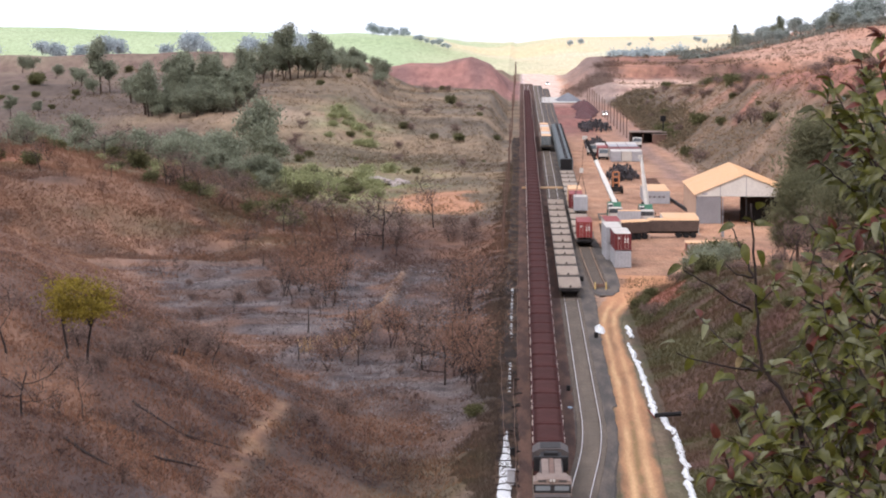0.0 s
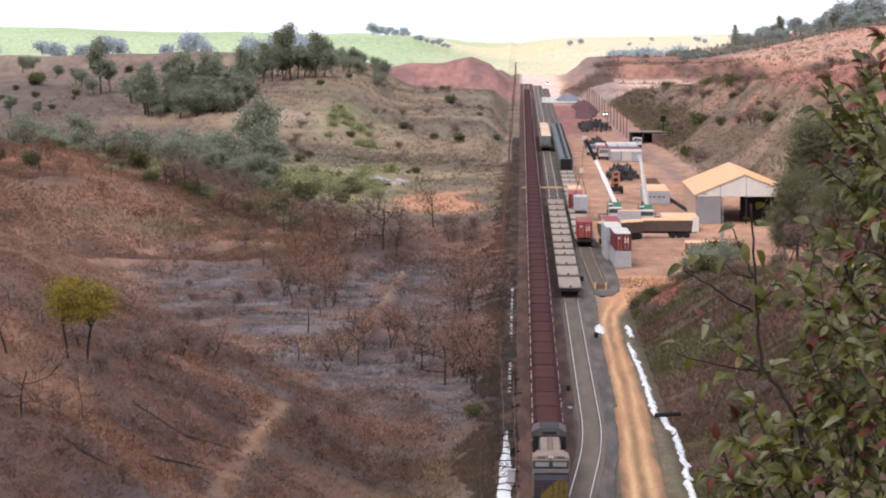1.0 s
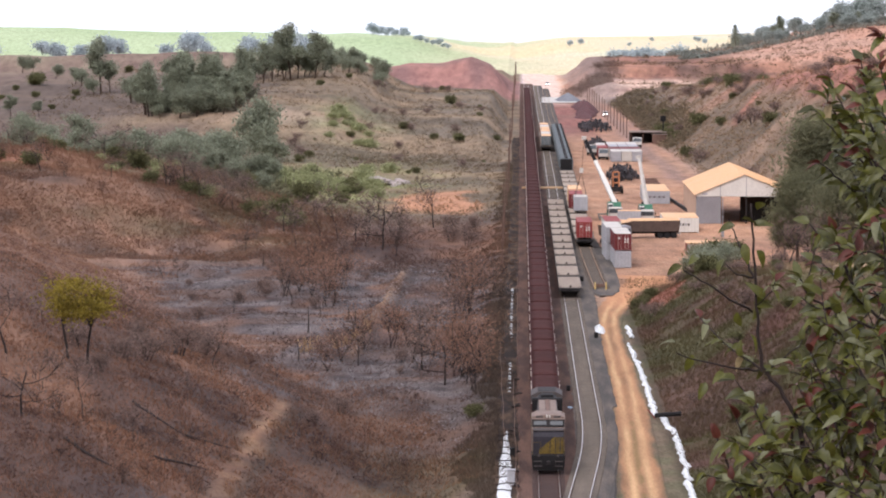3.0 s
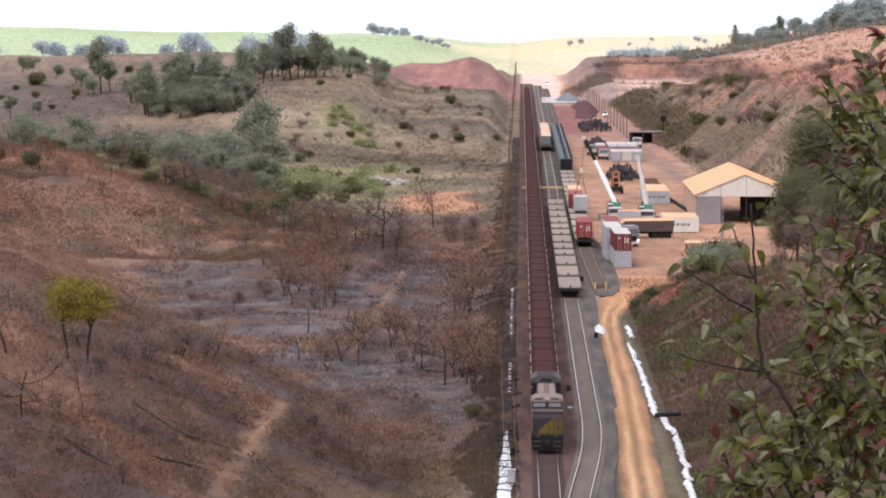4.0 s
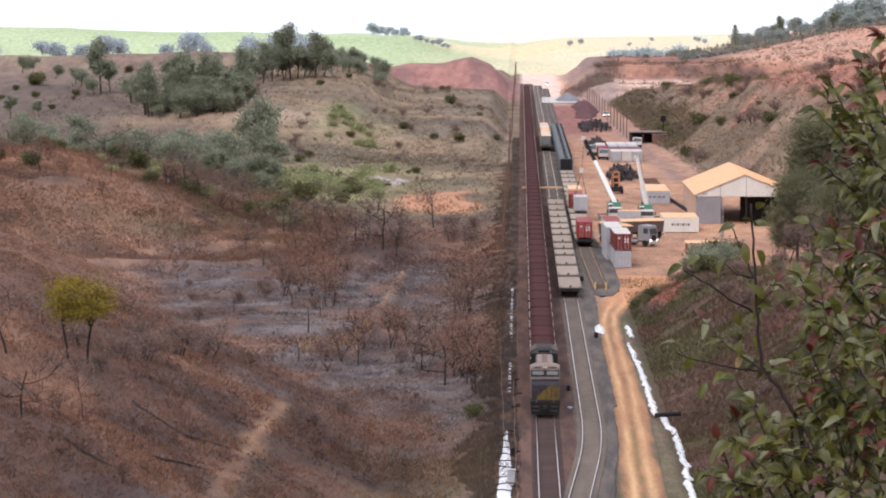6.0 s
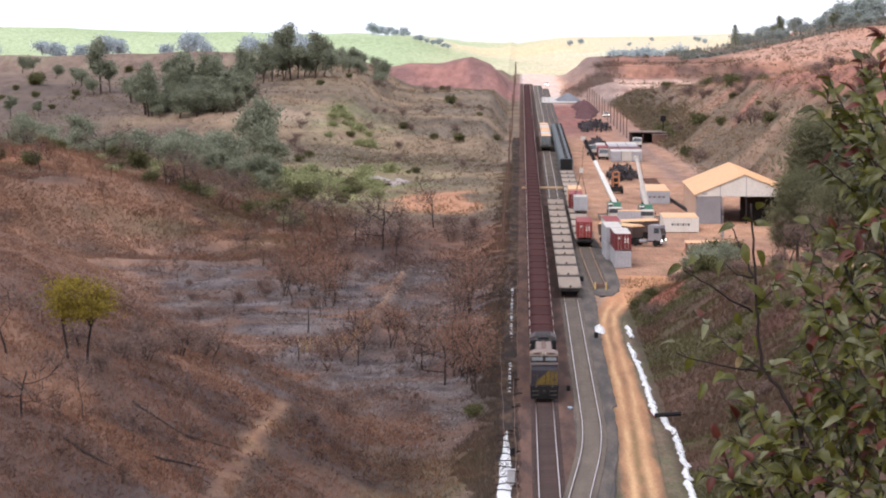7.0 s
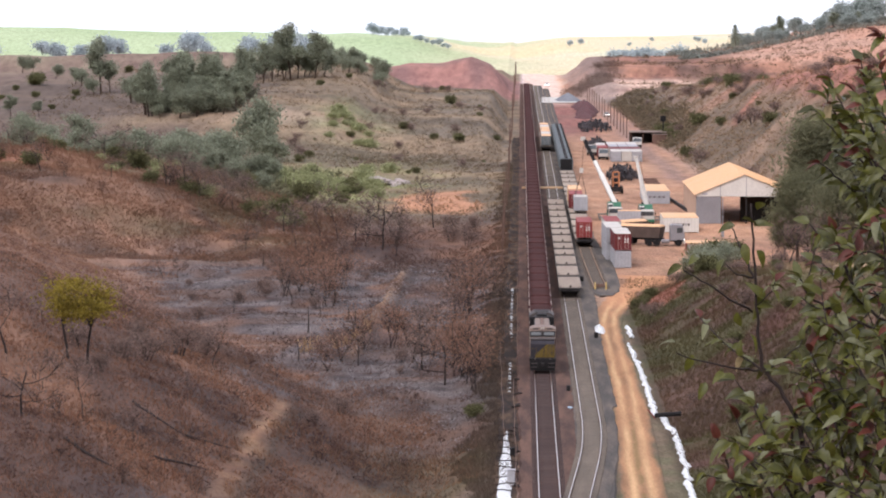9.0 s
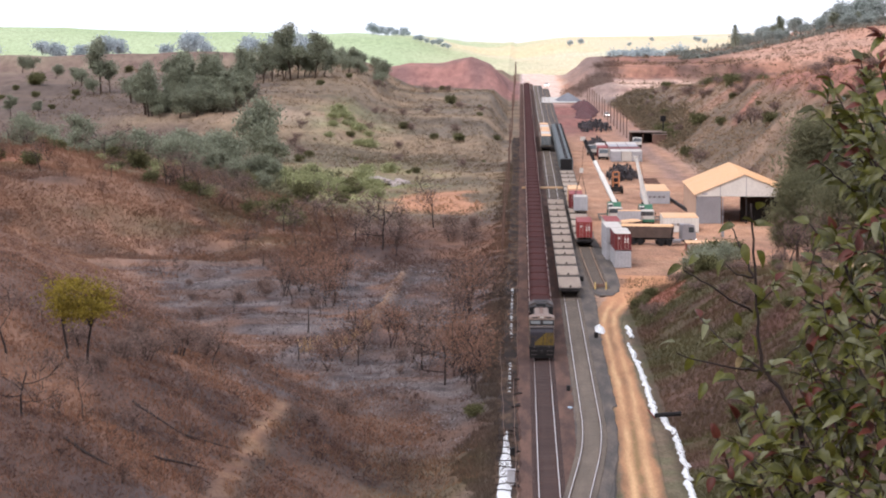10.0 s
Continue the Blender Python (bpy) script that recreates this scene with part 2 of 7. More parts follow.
def lattice(x, y):
    xi, yi = np.floor(x).astype(int), np.floor(y).astype(int)
    fx, fy = x - xi, y - yi
    fx, fy = fx * fx * (3 - 2 * fx), fy * fy * (3 - 2 * fy)
    a, b = _LAT[xi % 64, yi % 64], _LAT[(xi + 1) % 64, yi % 64]
    c, d = _LAT[xi % 64, (yi + 1) % 64], _LAT[(xi + 1) % 64, (yi + 1) % 64]
    return (a * (1 - fx) + b * fx) * (1 - fy) + (c * (1 - fx) + d * fx) * fy


def fbm(x, y, size, octaves=4):
    """Fractal noise between about -1 and 1, largest feature of that size in metres."""
    s, amp, tot = 0, 1.0, 0.0
    for k in range(octaves):
        s = s + amp * (lattice(x / size + 17.3 * k, y / size + 5.7 * k) - 0.5) * 2
        tot += amp
        amp *= 0.5
        size *= 0.5
    return s / tot * 1.6


def step(a, b, x):
    t = np.clip((x - a) / (b - a), 0, 1)
    return t * t * (3 - 2 * t)


def soft_plus(x, w):
    """Ramp that starts softly over w metres."""
    return np.where(x > w, x - w / 2, np.where(x < 0, 0, x * x / (2 * w)))


def spur_foot(y):
    return np.interp(y, [150, 240, 300, 348, 385, 440, 490, 520], [-6, -7, -12, -24, -40, -52, -66, -120])


def bank_foot(y):
    return np.interp(y, [420, 500, 600, 700, 850, 1100, 1250], [75, 60, 52, 40, 37.5, 35, 30])


def ground_z(x, y):
    x, y = np.asarray(x, float), np.asarray(y, float)
    left = step(-2.6, -9, x)
    z = -0.5 - 1.6 * left * (1 - step(560, 700, y) * 0.7)
    # burnt flats roll gently
    z = z + left * (0.9 * fbm(x, y, 30, 4) + 0.2 * fbm(x + 40, y, 8, 3)) * step(-3, -16, x)
    # low dike and ash mound on the flats
    z = z + 1.1 * np.exp(-((x - np.interp(y, [350, 490], [-19.6, -17.0])) / 1.1) ** 2) * step(350, 368, y) * (1 - step(470, 492, y))
    z = z + 1.6 * np.exp(-((x + 11.5) / 5) ** 2 - ((y - 318) / 16) ** 2)
    # spur that comes down to the line
    z = z + 0.42 * soft_plus(spur_foot(y) - x, 8) * (1 + 0.12 * fbm(x, y, 26, 4)) * (1 - step(470, 530, y)) * step(60, 170, y + 60)
    # ridge across the valley
    ha = np.interp(x, [-140, -90, -72, -60, -50, -40, -30], [15, 13.5, 11.5, 8.5, 4, 1.2, 0])
    z = z + ha * step(484, 545, y + 14 * fbm(x + 60, y * 0.5, 30, 3)) * (1 - 0.9 * step(565, 690, y)) * (1 + 0.1 * fbm(x, y, 22, 3))
    # second ridge, with the tall trees
    hb = np.interp(x, [-400, -170, -110, -60, -49, -43, -36, -10, -4.6], [12, 13, 14.5, 17.2, 16.5, 11, 9.2, 8.6, 0.0])
    z = z + hb * step(690, 1040, y) * (1 - step(1060, 1330, y) * np.interp(x, [-60, -20], [1, 0.6])) + left * 1.3 * fbm(x, y, 70, 3) * step(600, 800, y)
    z = z + 2.2 * np.exp(-((x + 78) / 22) ** 2 - ((y - 850) / 40) ** 2)
    # red cutting on the far side of the second ridge
    z = z + np.interp(x, [-90, -66, -50, -34, -22, -14, -6], [6, 9, 9.8, 9.2, 10.8, 8, 0]) * step(1262, 1322, y + 8 * fbm(x, y, 22, 3)) * (1 - step(1400, 1480, y))
    # terraces far away to the left
    z = z + 9 * step(1380, 1420, y) * step(-60, -95, x) * (1 - step(1650, 1900, y))
    # near bank beside the service road
    lim = 1 - step(392, 432, y - np.clip(x - 14, 0, 40) * 0.55)
    z = z + np.minimum(0.62 * soft_plus(x - 14.2, 3), np.interp(y, [310, 360, 400, 440], [9, 7, 4, 3]) + 0.05 * np.clip(x - 14, 0, 60)) * lim * (1 + 0.1 * fbm(x, y, 12, 3))
    # high bank behind the yard
    crest = np.interp(y, [430, 600, 700, 800, 1000, 1120, 1240], [27, 26, 24, 19, 12, 8.5, 0.5])
    rise = 0.8 * soft_plus(x - bank_foot(y), 6)
    z = z + np.minimum(rise, crest + 0.02 * np.clip(x - 60, 0, 300)) * step(380, 520, y) * (1 + 0.06 * fbm(x, y, 24, 4) * step(40, 60, x))
    # quarried terraces
    q = step(17, 36, x - (y - 1400) * 0.02 + 3 * fbm(x, y, 20, 3)) * step(1270, 1300, y) * (1 - step(1900, 2200, y))
    ye = y + 9 * fbm(x, y * 0.3, 26, 4)
    lvl = 3.6 * step(1290, 1306, ye) + 1.4 * step(1372, 1380, y + 4 * fbm(x, y, 30, 2)) + 4.4 * step(1395, 1409, ye) + 16.5 * step(75, 190, x) * step(1330, 1600, y)
    z = z + q * lvl
    # hill under the camera
    z = z + (36.6 - 0.55 * np.clip(y - 4, 0, 400)).clip(0) * step(260, 60, y)
    # outer fall and distant rises
    z = z - 16 * step(1650, 2050, y)
    z = z + np.interp(x, [-420, -200, -95, -62, -20], [29, 27.3, 24.6, 14, 1]) * step(2100, 2750, y) * (1 - 0.5 * step(2800, 3400, y))
    z = z + 14 * step(2300, 3200, y) * step(-60, 60, x) * (1 - 0.2 * step(3300, 3900, y)) + 2.5 * fbm(x, y, 260, 2) * step(2300, 2800, y)
    z = z + 30 * np.exp(-((x - 420) / 170) ** 2 - ((y - 4800) / 300) ** 2)
    corridor = step(-3.2, -2.2, x) * (1 - step(11.5, 14, x)) * step(140, 190, y) * (1 - step(1650, 1800, y))
    return z * (1 - corridor) + -0.5 * corridor


def gz(x, y):
    return float(ground_z(np.array([x]), np.array([y]))[0])


# ---- ground ----
def mix3(a, b, k):
    k = np.clip(k, 0, 1)[..., None]
    return a * (1 - k) + b * k


def soil_colour(x, y, z):
    n1, n2, n3 = fbm(x, y, 24, 4), fbm(x + 91, y + 13, 9, 4), fbm(x - 37, y + 71, 3.2, 3)
    c = lambda r, g, b: np.array(srgb(r, g, b))
    one = np.ones_like(x)[..., None]
    # burnt slopes on the left
    burnt = mix3(c(110, 79, 66) * one, c(148, 102, 72) * one, 0.5 + 0.9 * n1 + 0.4 * n2)
    burnt = mix3(burnt, c(92, 72, 66) * one, step(0.1, 0.6, n2 + 0.4 * n3) * 0.8)
    gully = fbm((x * 2.6 + y) / 2.8, (y * 2.6 - x) * 0.045, 4.5, 3)
    burnt = mix3(burnt, c(86, 68, 64) * one, step(0.05, 0.5, gully) * 0.65)
    burnt = mix3(burnt, c(154, 110, 82) * one, step(0.15, 0.6, -gully) * 0.6)
    burnt = mix3(burnt, c(176, 132, 106) * one, step(-40, -62, x + 6 * n1) * 0.6)
    foot = spur_foot(y)
    ash = step(-2.5, -6, x) * step(-3, 4, x - foot + 5 * n2) * step(262, 300, y + 18 * n1 + 8 * n2) * (1 - step(478, 512, y + 26 * n1 + 16 * n2))
    ash = ash * step(-0.55, 0.15, n2 + 0.5 * n3 + 0.15)
    ash2 = step(0.15, 0.5, n1 + 0.3 * n2) * step(foot - 26, foot - 8, x) * (1 - step(330, 400, y)) * 0.75
    ash_c = mix3(c(86, 74, 74) * one, c(132, 117, 113) * one, 0.45 + 1.2 * n3 + 0.5 * n2)
    ash_c = mix3(ash_c, c(116, 88, 74) * one, step(0.0, 0.45, fbm(x + 7, y * 0.6, 5, 4)) * 0.8)
    left = mix3(burnt, ash_c, np.maximum(ash, ash2))
    left = mix3(left, c(88, 73, 64) * one, 0.4 * step(-24, -13, x + 2 * n1) * (1 - step(285, 320, y)))
    left = mix3(left, c(176, 126, 96) * one, 0.12 * step(-26, -35, x + 3 * n1) * (1 - step(300, 335, y)))
    # foot tracks on the slope and the flats
    t1 = np.exp(-((x - np.interp(y, [190, 235, 290, 320], [-22.3, -22.0, -22.5, -24])) / (0.65 + 0.4 * n3 + 0.2 * n2)) ** 2) * (1 - step(292, 300, y)) * step(180, 200, y)
    t2 = np.exp(-((x - np.interp(y, [350, 490], [-19.6, -17.0])) / 0.55) ** 2) * step(352, 362, y) * (1 - step(455, 470, y))
    # Dark band beside the dike: the shade of its right flank painted in
    left = mix3(left, c(84, 70, 66) * one, np.exp(-((x - np.interp(y, [350, 490], [-18.2, -15.6])) / 0.6) ** 2) * step(352, 362, y) * (1 - step(470, 490, y)) * 0.8)
    left = mix3(left, c(84, 72, 62) * one, np.exp(-((x - 1.3 - np.interp(y, [190, 235, 290, 320], [-22.3, -22.0, -22.5, -24])) / 0.8) ** 2) * (1 - step(285, 296, y)) * step(180, 200, y) * 0.7)
    left = mix3(left, mix3(c(150, 110, 80) * one, c(176, 134, 98) * one, 0.5 + n2), t2 * 0.9)
    left = mix3(left, mix3(c(160, 112, 76) * one, c(178, 132, 90) * one, 0.5 + 1.2 * n3), t1 * (0.75 + 0.35 * n2))
    # ridge across the valley, more orange
    # Streaks put the slope's lit rills and dark gullies into the colour
    rill = fbm(x * 0.8 + y * 0.35, y * 0.12 - x * 0.05, 7, 4)
    ridge = mix3(c(128, 99, 80) * one, c(168, 120, 88) * one, 0.45 + 1.1 * rill + 0.5 * n2)
    ridge = mix3(ridge, c(98, 80, 72) * one, step(0.05, 0.5, n1 + 0.5 * n3) * 0.75)
    ridge = mix3(ridge, c(190, 118, 74) * one, np.exp(-((x + 92) / 8) ** 2 - ((y - 548) / 9) ** 2) * (0.9 + n3))
    ridge = mix3(ridge, c(86, 72, 68) * one, np.exp(-((x + 88) / 16) ** 2 - ((y - 531) / 4) ** 2) * 0.85)
    ridge = mix3(ridge, c(118, 106, 70) * one, step(0.1, 0.5, fbm(x + 51, y + 3, 13, 3)) * 0.5)
    path = np.exp(-((x - np.interp(y, [486, 560], [-50, -27])) / 0.9) ** 2) * step(486, 492, y) * (1 - step(555, 565, y))
    left = mix3(left, ridge, step(476, 520, y + 28 * n1 + 14 * n2) * (1 - step(600, 640, y)) * step(-30, -42, x))
    left = mix3(left, c(184, 146, 116) * one, path * 0.8)
    left = mix3(left, mix3(c(116, 100, 66) * one, c(136, 108, 76) * one, 0.5 + n3), step(-16, -10, x + 4 * n2) * (1 - step(262, 285, y + 8 * n1)) * 0.75)
    # dry meadows further on
    dry = mix3(c(142, 118, 88) * one, c(172, 140, 102) * one, 0.5 + 0.8 * n1 + 0.5 * n3)
    dry = mix3(dry, c(132, 116, 96) * one, step(0.1, 0.6, fbm(x + 11, y, 45, 3) + 0.4 * n2) * 0.7)
    dry = mix3(dry, c(110, 94, 74) * one, step(0.05, 0.5, fbm(x * 0.35 + 40, y + 0.15 * x, 30, 4)) * 0.75)
    dry = mix3(dry, c(112, 92, 80) * one, step(-72, -96, x + 10 * n1) * 0.75 * (1 - np.exp(-((y - 836 - (x + 90) * 0.3) / 9) ** 2) * step(-116, -106, x)))
    dry = mix3(dry, c(158, 160, 88) * one, np.exp(-((x + 42) / 20) ** 2 - ((y - 680) / 60) ** 2) * (0.8 + n2))
    dry = mix3(dry, c(150, 150, 92) * one, np.exp(-((x + 46) / 10) ** 2 - ((y - 845) / 35) ** 2) * (0.7 + n2))
    left = mix3(left, dry, step(540, 610, y + 10 * n1) * step(-80, -40, x) + step(640, 700, y))
    bare = np.exp(-((x + 17) / 9) ** 2 - ((y - 625) / 34) ** 2)
    left = mix3(left, c(216, 148, 98) * one, step(0.3, 0.6, bare + 0.25 * n2))
    left = mix3(left, c(204, 168, 128) * one, np.exp(-((x + 78) / 24) ** 2 - ((y - 842) / 14) ** 2))
    cutting = fbm(x * 1.4, y * 0.25, 12, 4)
    left = mix3(left, mix3(c(178, 118, 100) * one, c(150, 104, 92) * one, 0.5 + 1.3 * cutting), step(1225, 1262, y) * step(-74, -58, x) * (1 - step(1500, 1560, y)))
    far_l = mix3(c(154, 130, 102) * one, c(134, 106, 88) * one, 0.5 + 1.2 * n1)
    left = mix3(left, far_l, step(930, 1060, y + 30 * n1) * step(-90, -120, x) + step(1120, 1250, y) * step(-60, -80, x))
    # strip of weeds by the ditch
    left = mix3(left, mix3(c(90, 78, 68) * one, c(118, 97, 80) * one, 0.5 + n3), step(-5.2, -2.9, x + 1.8 * n2 + 0.9 * n3) * (1 - step(420, 480, y)) * 0.8)
    # right: yard, banks, terraces
    yard = mix3(c(194, 150, 119) * one, c(176, 132, 106) * one, 0.4 + 0.7 * n1 + 0.4 * n2)
    yard = mix3(yard, c(178, 134, 112) * one, step(760, 1000, y))
    yard = mix3(yard, c(206, 152, 116) * one, step(0.1, 0.5, fbm(x * 0.7 + y * 0.2, y * 0.5, 11, 4)) * 0.55)
    yard = mix3(yard, mix3(c(160, 104, 94) * one, c(146, 106, 95) * one, 0.5 + n2), step(880, 960, y + 14 * n1) * (1 - step(1180, 1225, y + 8 * n2)) * step(8, 11, x + n2) * (1 - step(21, 25, x + 1.4 * n2)))
    yard = mix3(yard, mix3(c(126, 104, 80) * one, c(108, 100, 70) * one, 0.5 + n3), (1 - step(385, 415, y)) * step(2, 8, x))
    near = mix3(c(132, 100, 82) * one, c(150, 108, 86) * one, 0.5 + n1 + 0.4 * n3)
    near = mix3(near, c(114, 112, 62) * one, step(-0.25, 0.3, n2 + 0.3 * n3) * 0.85)
    near = mix3(near, c(134, 84, 74) * one, step(0.15, 0.55, fbm(x, y * 0.7, 17, 4)) * 0.7)
    near = mix3(near, c(206, 172, 124) * one, step(28, 36, x) * step(340, 360, y) * 0.8)
    lim = 1 - step(396, 428, y - np.clip(x - 14, 0, 40) * 0.55)
    near = mix3(near, c(214, 128, 98) * one, step(0.35, 0.6, np.exp(-((x - 18.5) / 2.6) ** 2 - ((y - 399) / 9) ** 2) + 0.25 * n3))
    right = mix3(yard, near, step(13.2, 14.6, x + 0.5 * n3) * lim)
    bankc = mix3(c(146, 118, 90) * one, c(120, 102, 78) * one, 0.5 + 0.9 * n2)
    bankc = mix3(bankc, c(182, 142, 108) * one, step(0.0, 0.5, n1) * 0.5)
    bankc = mix3(bankc, c(118, 102, 84) * one, step(820, 930, y + 40 * n1) * (1 - step(5, 13, x - bank_foot(y) - (y - 900) * 0.03 + 3 * n2)) * 0.85)
    scar = step(0.25, 0.5, fbm(x * 0.6 + y * 0.25, y * 0.12, 10, 3)) * step(4, 14, z)
    bankc = mix3(bankc, c(196, 132, 100) * one, scar * 0.6)
    bankc = mix3(bankc, mix3(c(206, 128, 96) * one, c(176, 110, 88) * one, 0.5 + 1.3 * n2), step(16.5, 22, z + 2.5 * n1) * (1 - step(900, 1000, y)) * 0.85)
    bankc = mix3(bankc, c(206, 126, 92) * one, np.exp(-(((x - 57) * 0.96 - (y - 787) * 0.284) / 2.4) ** 2) * step(52, 54.5, x + n3) * (1 - step(60, 63, x)) * 0.95)
    bf = bank_foot(y)
    right = mix3(right, bankc, step(0, 3, x - bf + 1.2 * n2) * step(440, 480, y))
    road2 = np.exp(-((x - bf + 5 + n1) / 2.8) ** 2) * step(600, 680, y)
    right = mix3(right, c(160, 130, 118) * one, road2 * 0.85)
    streak = fbm(x * 1.0, y * 0.1, 9, 3)
    face = step(4.0, 4.8, z + 0.3 * n2) * (1 - step(11.2, 12.4, z))
    cut = mix3(c(164, 108, 84) * one, c(120, 84, 70) * one, 0.5 + 1.4 * streak)
    cut = mix3(cut, c(98, 72, 64) * one, step(0.1, 0.5, fbm(x * 0.5, z * 6, 16, 4) + 0.3 * n3) * 0.7)
    terr = mix3(c(226, 184, 156) * one, cut, face)
    terr = mix3(terr, c(184, 138, 118) * one, step(0.2, 1.0, z) * (1 - step(2.6, 3.2, z)))
    terr = mix3(terr, c(196, 142, 112) * one, step(11.0, 11.6, z) * 0.8)
    terr = mix3(terr, c(214, 146, 108) * one, step(0.15, 0.6, n1 + 0.4 * step(70, 110, x)) * 0.55)
    terr = mix3(terr, c(150, 126, 116) * one, step(18, 24, x) * (1 - step(36, 48, x + 3 * n2)) * 0.8)
    # Pale ground along the far line: airborne dust haze put into its colour
    terr = mix3(terr, c(238, 208, 190) * one, (1 - step(16, 20, x)) * 0.85)
    terr = mix3(terr, c(146, 108, 86) * one, step(0.0, 0.45, fbm(x, y * 0.4, 42, 4) + 0.3 * n2) * step(60, 90, x) * 0.75)
    right = mix3(right, terr, step(1150, 1260, y))
    col = mix3(left, right, step(-1.5, 1.5, x))
    # distance: cane fields, stubble and far ridge, paled to put haze into the colour
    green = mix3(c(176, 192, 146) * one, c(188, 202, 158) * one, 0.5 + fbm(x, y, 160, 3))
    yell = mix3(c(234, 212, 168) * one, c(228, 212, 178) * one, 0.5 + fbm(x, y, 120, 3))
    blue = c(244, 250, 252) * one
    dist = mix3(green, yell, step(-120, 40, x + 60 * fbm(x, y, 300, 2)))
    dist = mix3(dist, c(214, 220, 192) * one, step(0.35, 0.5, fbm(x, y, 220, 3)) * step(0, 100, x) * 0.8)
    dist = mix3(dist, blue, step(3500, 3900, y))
    # colours darkened by area; greying and distant blue put haze into them
    area_tone = np.where(x < -2, 0.8 + 0.1 * step(500, 800, y), np.where(x > 13.5, np.where(y < 440, 0.5 + 0.3 * step(26, 34, x), 0.92), 0.95))
    area_tone = area_tone * (1 - step(1150, 1350, y)) + 1.0 * step(1150, 1350, y)
    grey = col.mean(-1, keepdims=True)
    bare = step(0, 3, x) * (1 - step(-2, 2, x - bf)) * step(405, 440, y)
    bare = bare[..., None]
    col = (col * (0.78 + 0.17 * bare) + grey * (0.22 - 0.17 * bare)) * area_tone[..., None] * (1 + (np.array([-0.02, 0.0, 0.06]) * (step(450, 800, y) * (1 - step(1150, 1250, y) * step(0, 8, x)))[..., None]) * (1 - bare))
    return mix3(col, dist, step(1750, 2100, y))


def build_ground():
    ys = [-300, -200, -120, -60, -25, 0, 4, 10, 20, 35, 60, 90, 120, 150, 170]
    y = 178.0
    while y < 2200:
        ys.append(y)
        y *= 1.0055
    while y < 4950:
        ys.append(y)
        y *= 1.03
    xs, x, st = [0.0], 0.0, 0.8
    while x < 2600:
        if x > 75:
            st *= 1.05
        x += st
        xs.append(x)
    xs = np.array([-a for a in xs[:0:-1]] + xs)
    ys = np.array(ys)
    gx, gy = np.meshgrid(xs, ys)
    z = ground_z(gx, gy)
    tree_line = fbm(gx, gy, 7, 3) * 0.12
    z = z + tree_line * (np.abs(gx - 5) > 10) * (gy < 2000)
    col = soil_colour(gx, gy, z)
    nx, ny = len(xs), len(ys)
    idx = np.arange(nx * ny).reshape(ny, nx)
    quads = np.stack([idx[:-1, :-1], idx[:-1, 1:], idx[1:, 1:], idx[1:, :-1]], -1).reshape(-1, 4)
    me = bpy.data.meshes.new("ground")
    me.from_pydata(np.stack([gx, gy, z], -1).reshape(-1, 3).tolist(), [], quads.tolist())
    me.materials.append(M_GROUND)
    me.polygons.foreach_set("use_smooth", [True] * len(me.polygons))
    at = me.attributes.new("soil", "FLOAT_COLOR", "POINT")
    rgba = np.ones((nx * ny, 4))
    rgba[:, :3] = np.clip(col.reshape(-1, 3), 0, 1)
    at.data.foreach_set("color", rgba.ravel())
    me.update()
    tagged(new("ground", me), "burnt brown hillsides, dry meadows and tan earth yard of a valley", "ground", kind="structure")


build_ground()


def strip(x_of, half, ys, z, crown=0.0, edge=0.0, seed=0):
    """A ribbon of ground cover along the valley with an uneven edge."""
    s = Shape()
    rows = []
    for i, y in enumerate(ys):
        c, h = x_of(y), half(y) if callable(half) else half
        w = edge * (noise.noise(Vector((y * 0.35, seed, 0))) + 0.5 * noise.noise(Vector((y * 1.3, seed, 4))))
        w2 = edge * (noise.noise(Vector((y * 0.35, seed + 9, 0))) + 0.5 * noise.noise(Vector((y * 1.3, seed + 9, 4))))
        rows.append([(c - h - w - 0.25, y, z - 0.3), (c - h - w, y, z), (c, y, z + crown), (c + h + w2, y, z), (c + h + w2 + 0.25, y, z - 0.3)])
    vs = [p for r in rows for p in r]
    fs = []
    for i in range(len(rows) - 1):
        for j in range(4):
            a = i * 5 + j
            fs.append((a, a + 1, a + 6, a + 5))
    s.add(vs, fs)
    return s


def spaced(a, b, k=1.0, grow=1.0):
    out, d = [a], k
    while out[-1] < b:
        out.append(min(b, out[-1] + d))
        d *= grow
    return out


MAIN_X, LOOP_X = 2.33, 6.6


def loop_x(y):
    """The loop line leaves the main line by a turnout and then runs parallel."""
    t = (290.0 - y)
    if t <= 0:
        return LOOP_X
    if t < 30:
        return LOOP_X - 0.001 * t * t
    if t < 70:
        return LOOP_X - 0.9 - 0.06 * (t - 30)
    return max(MAIN_X, LOOP_X - 3.3 - 0.06 * (t - 70) + 0.0006 * (t - 70) ** 2)


def siding_x(y):
    return 10.2 + 0.75 * max(0.0, min(1.0, (488 - y) / 66.0)) ** 1.3


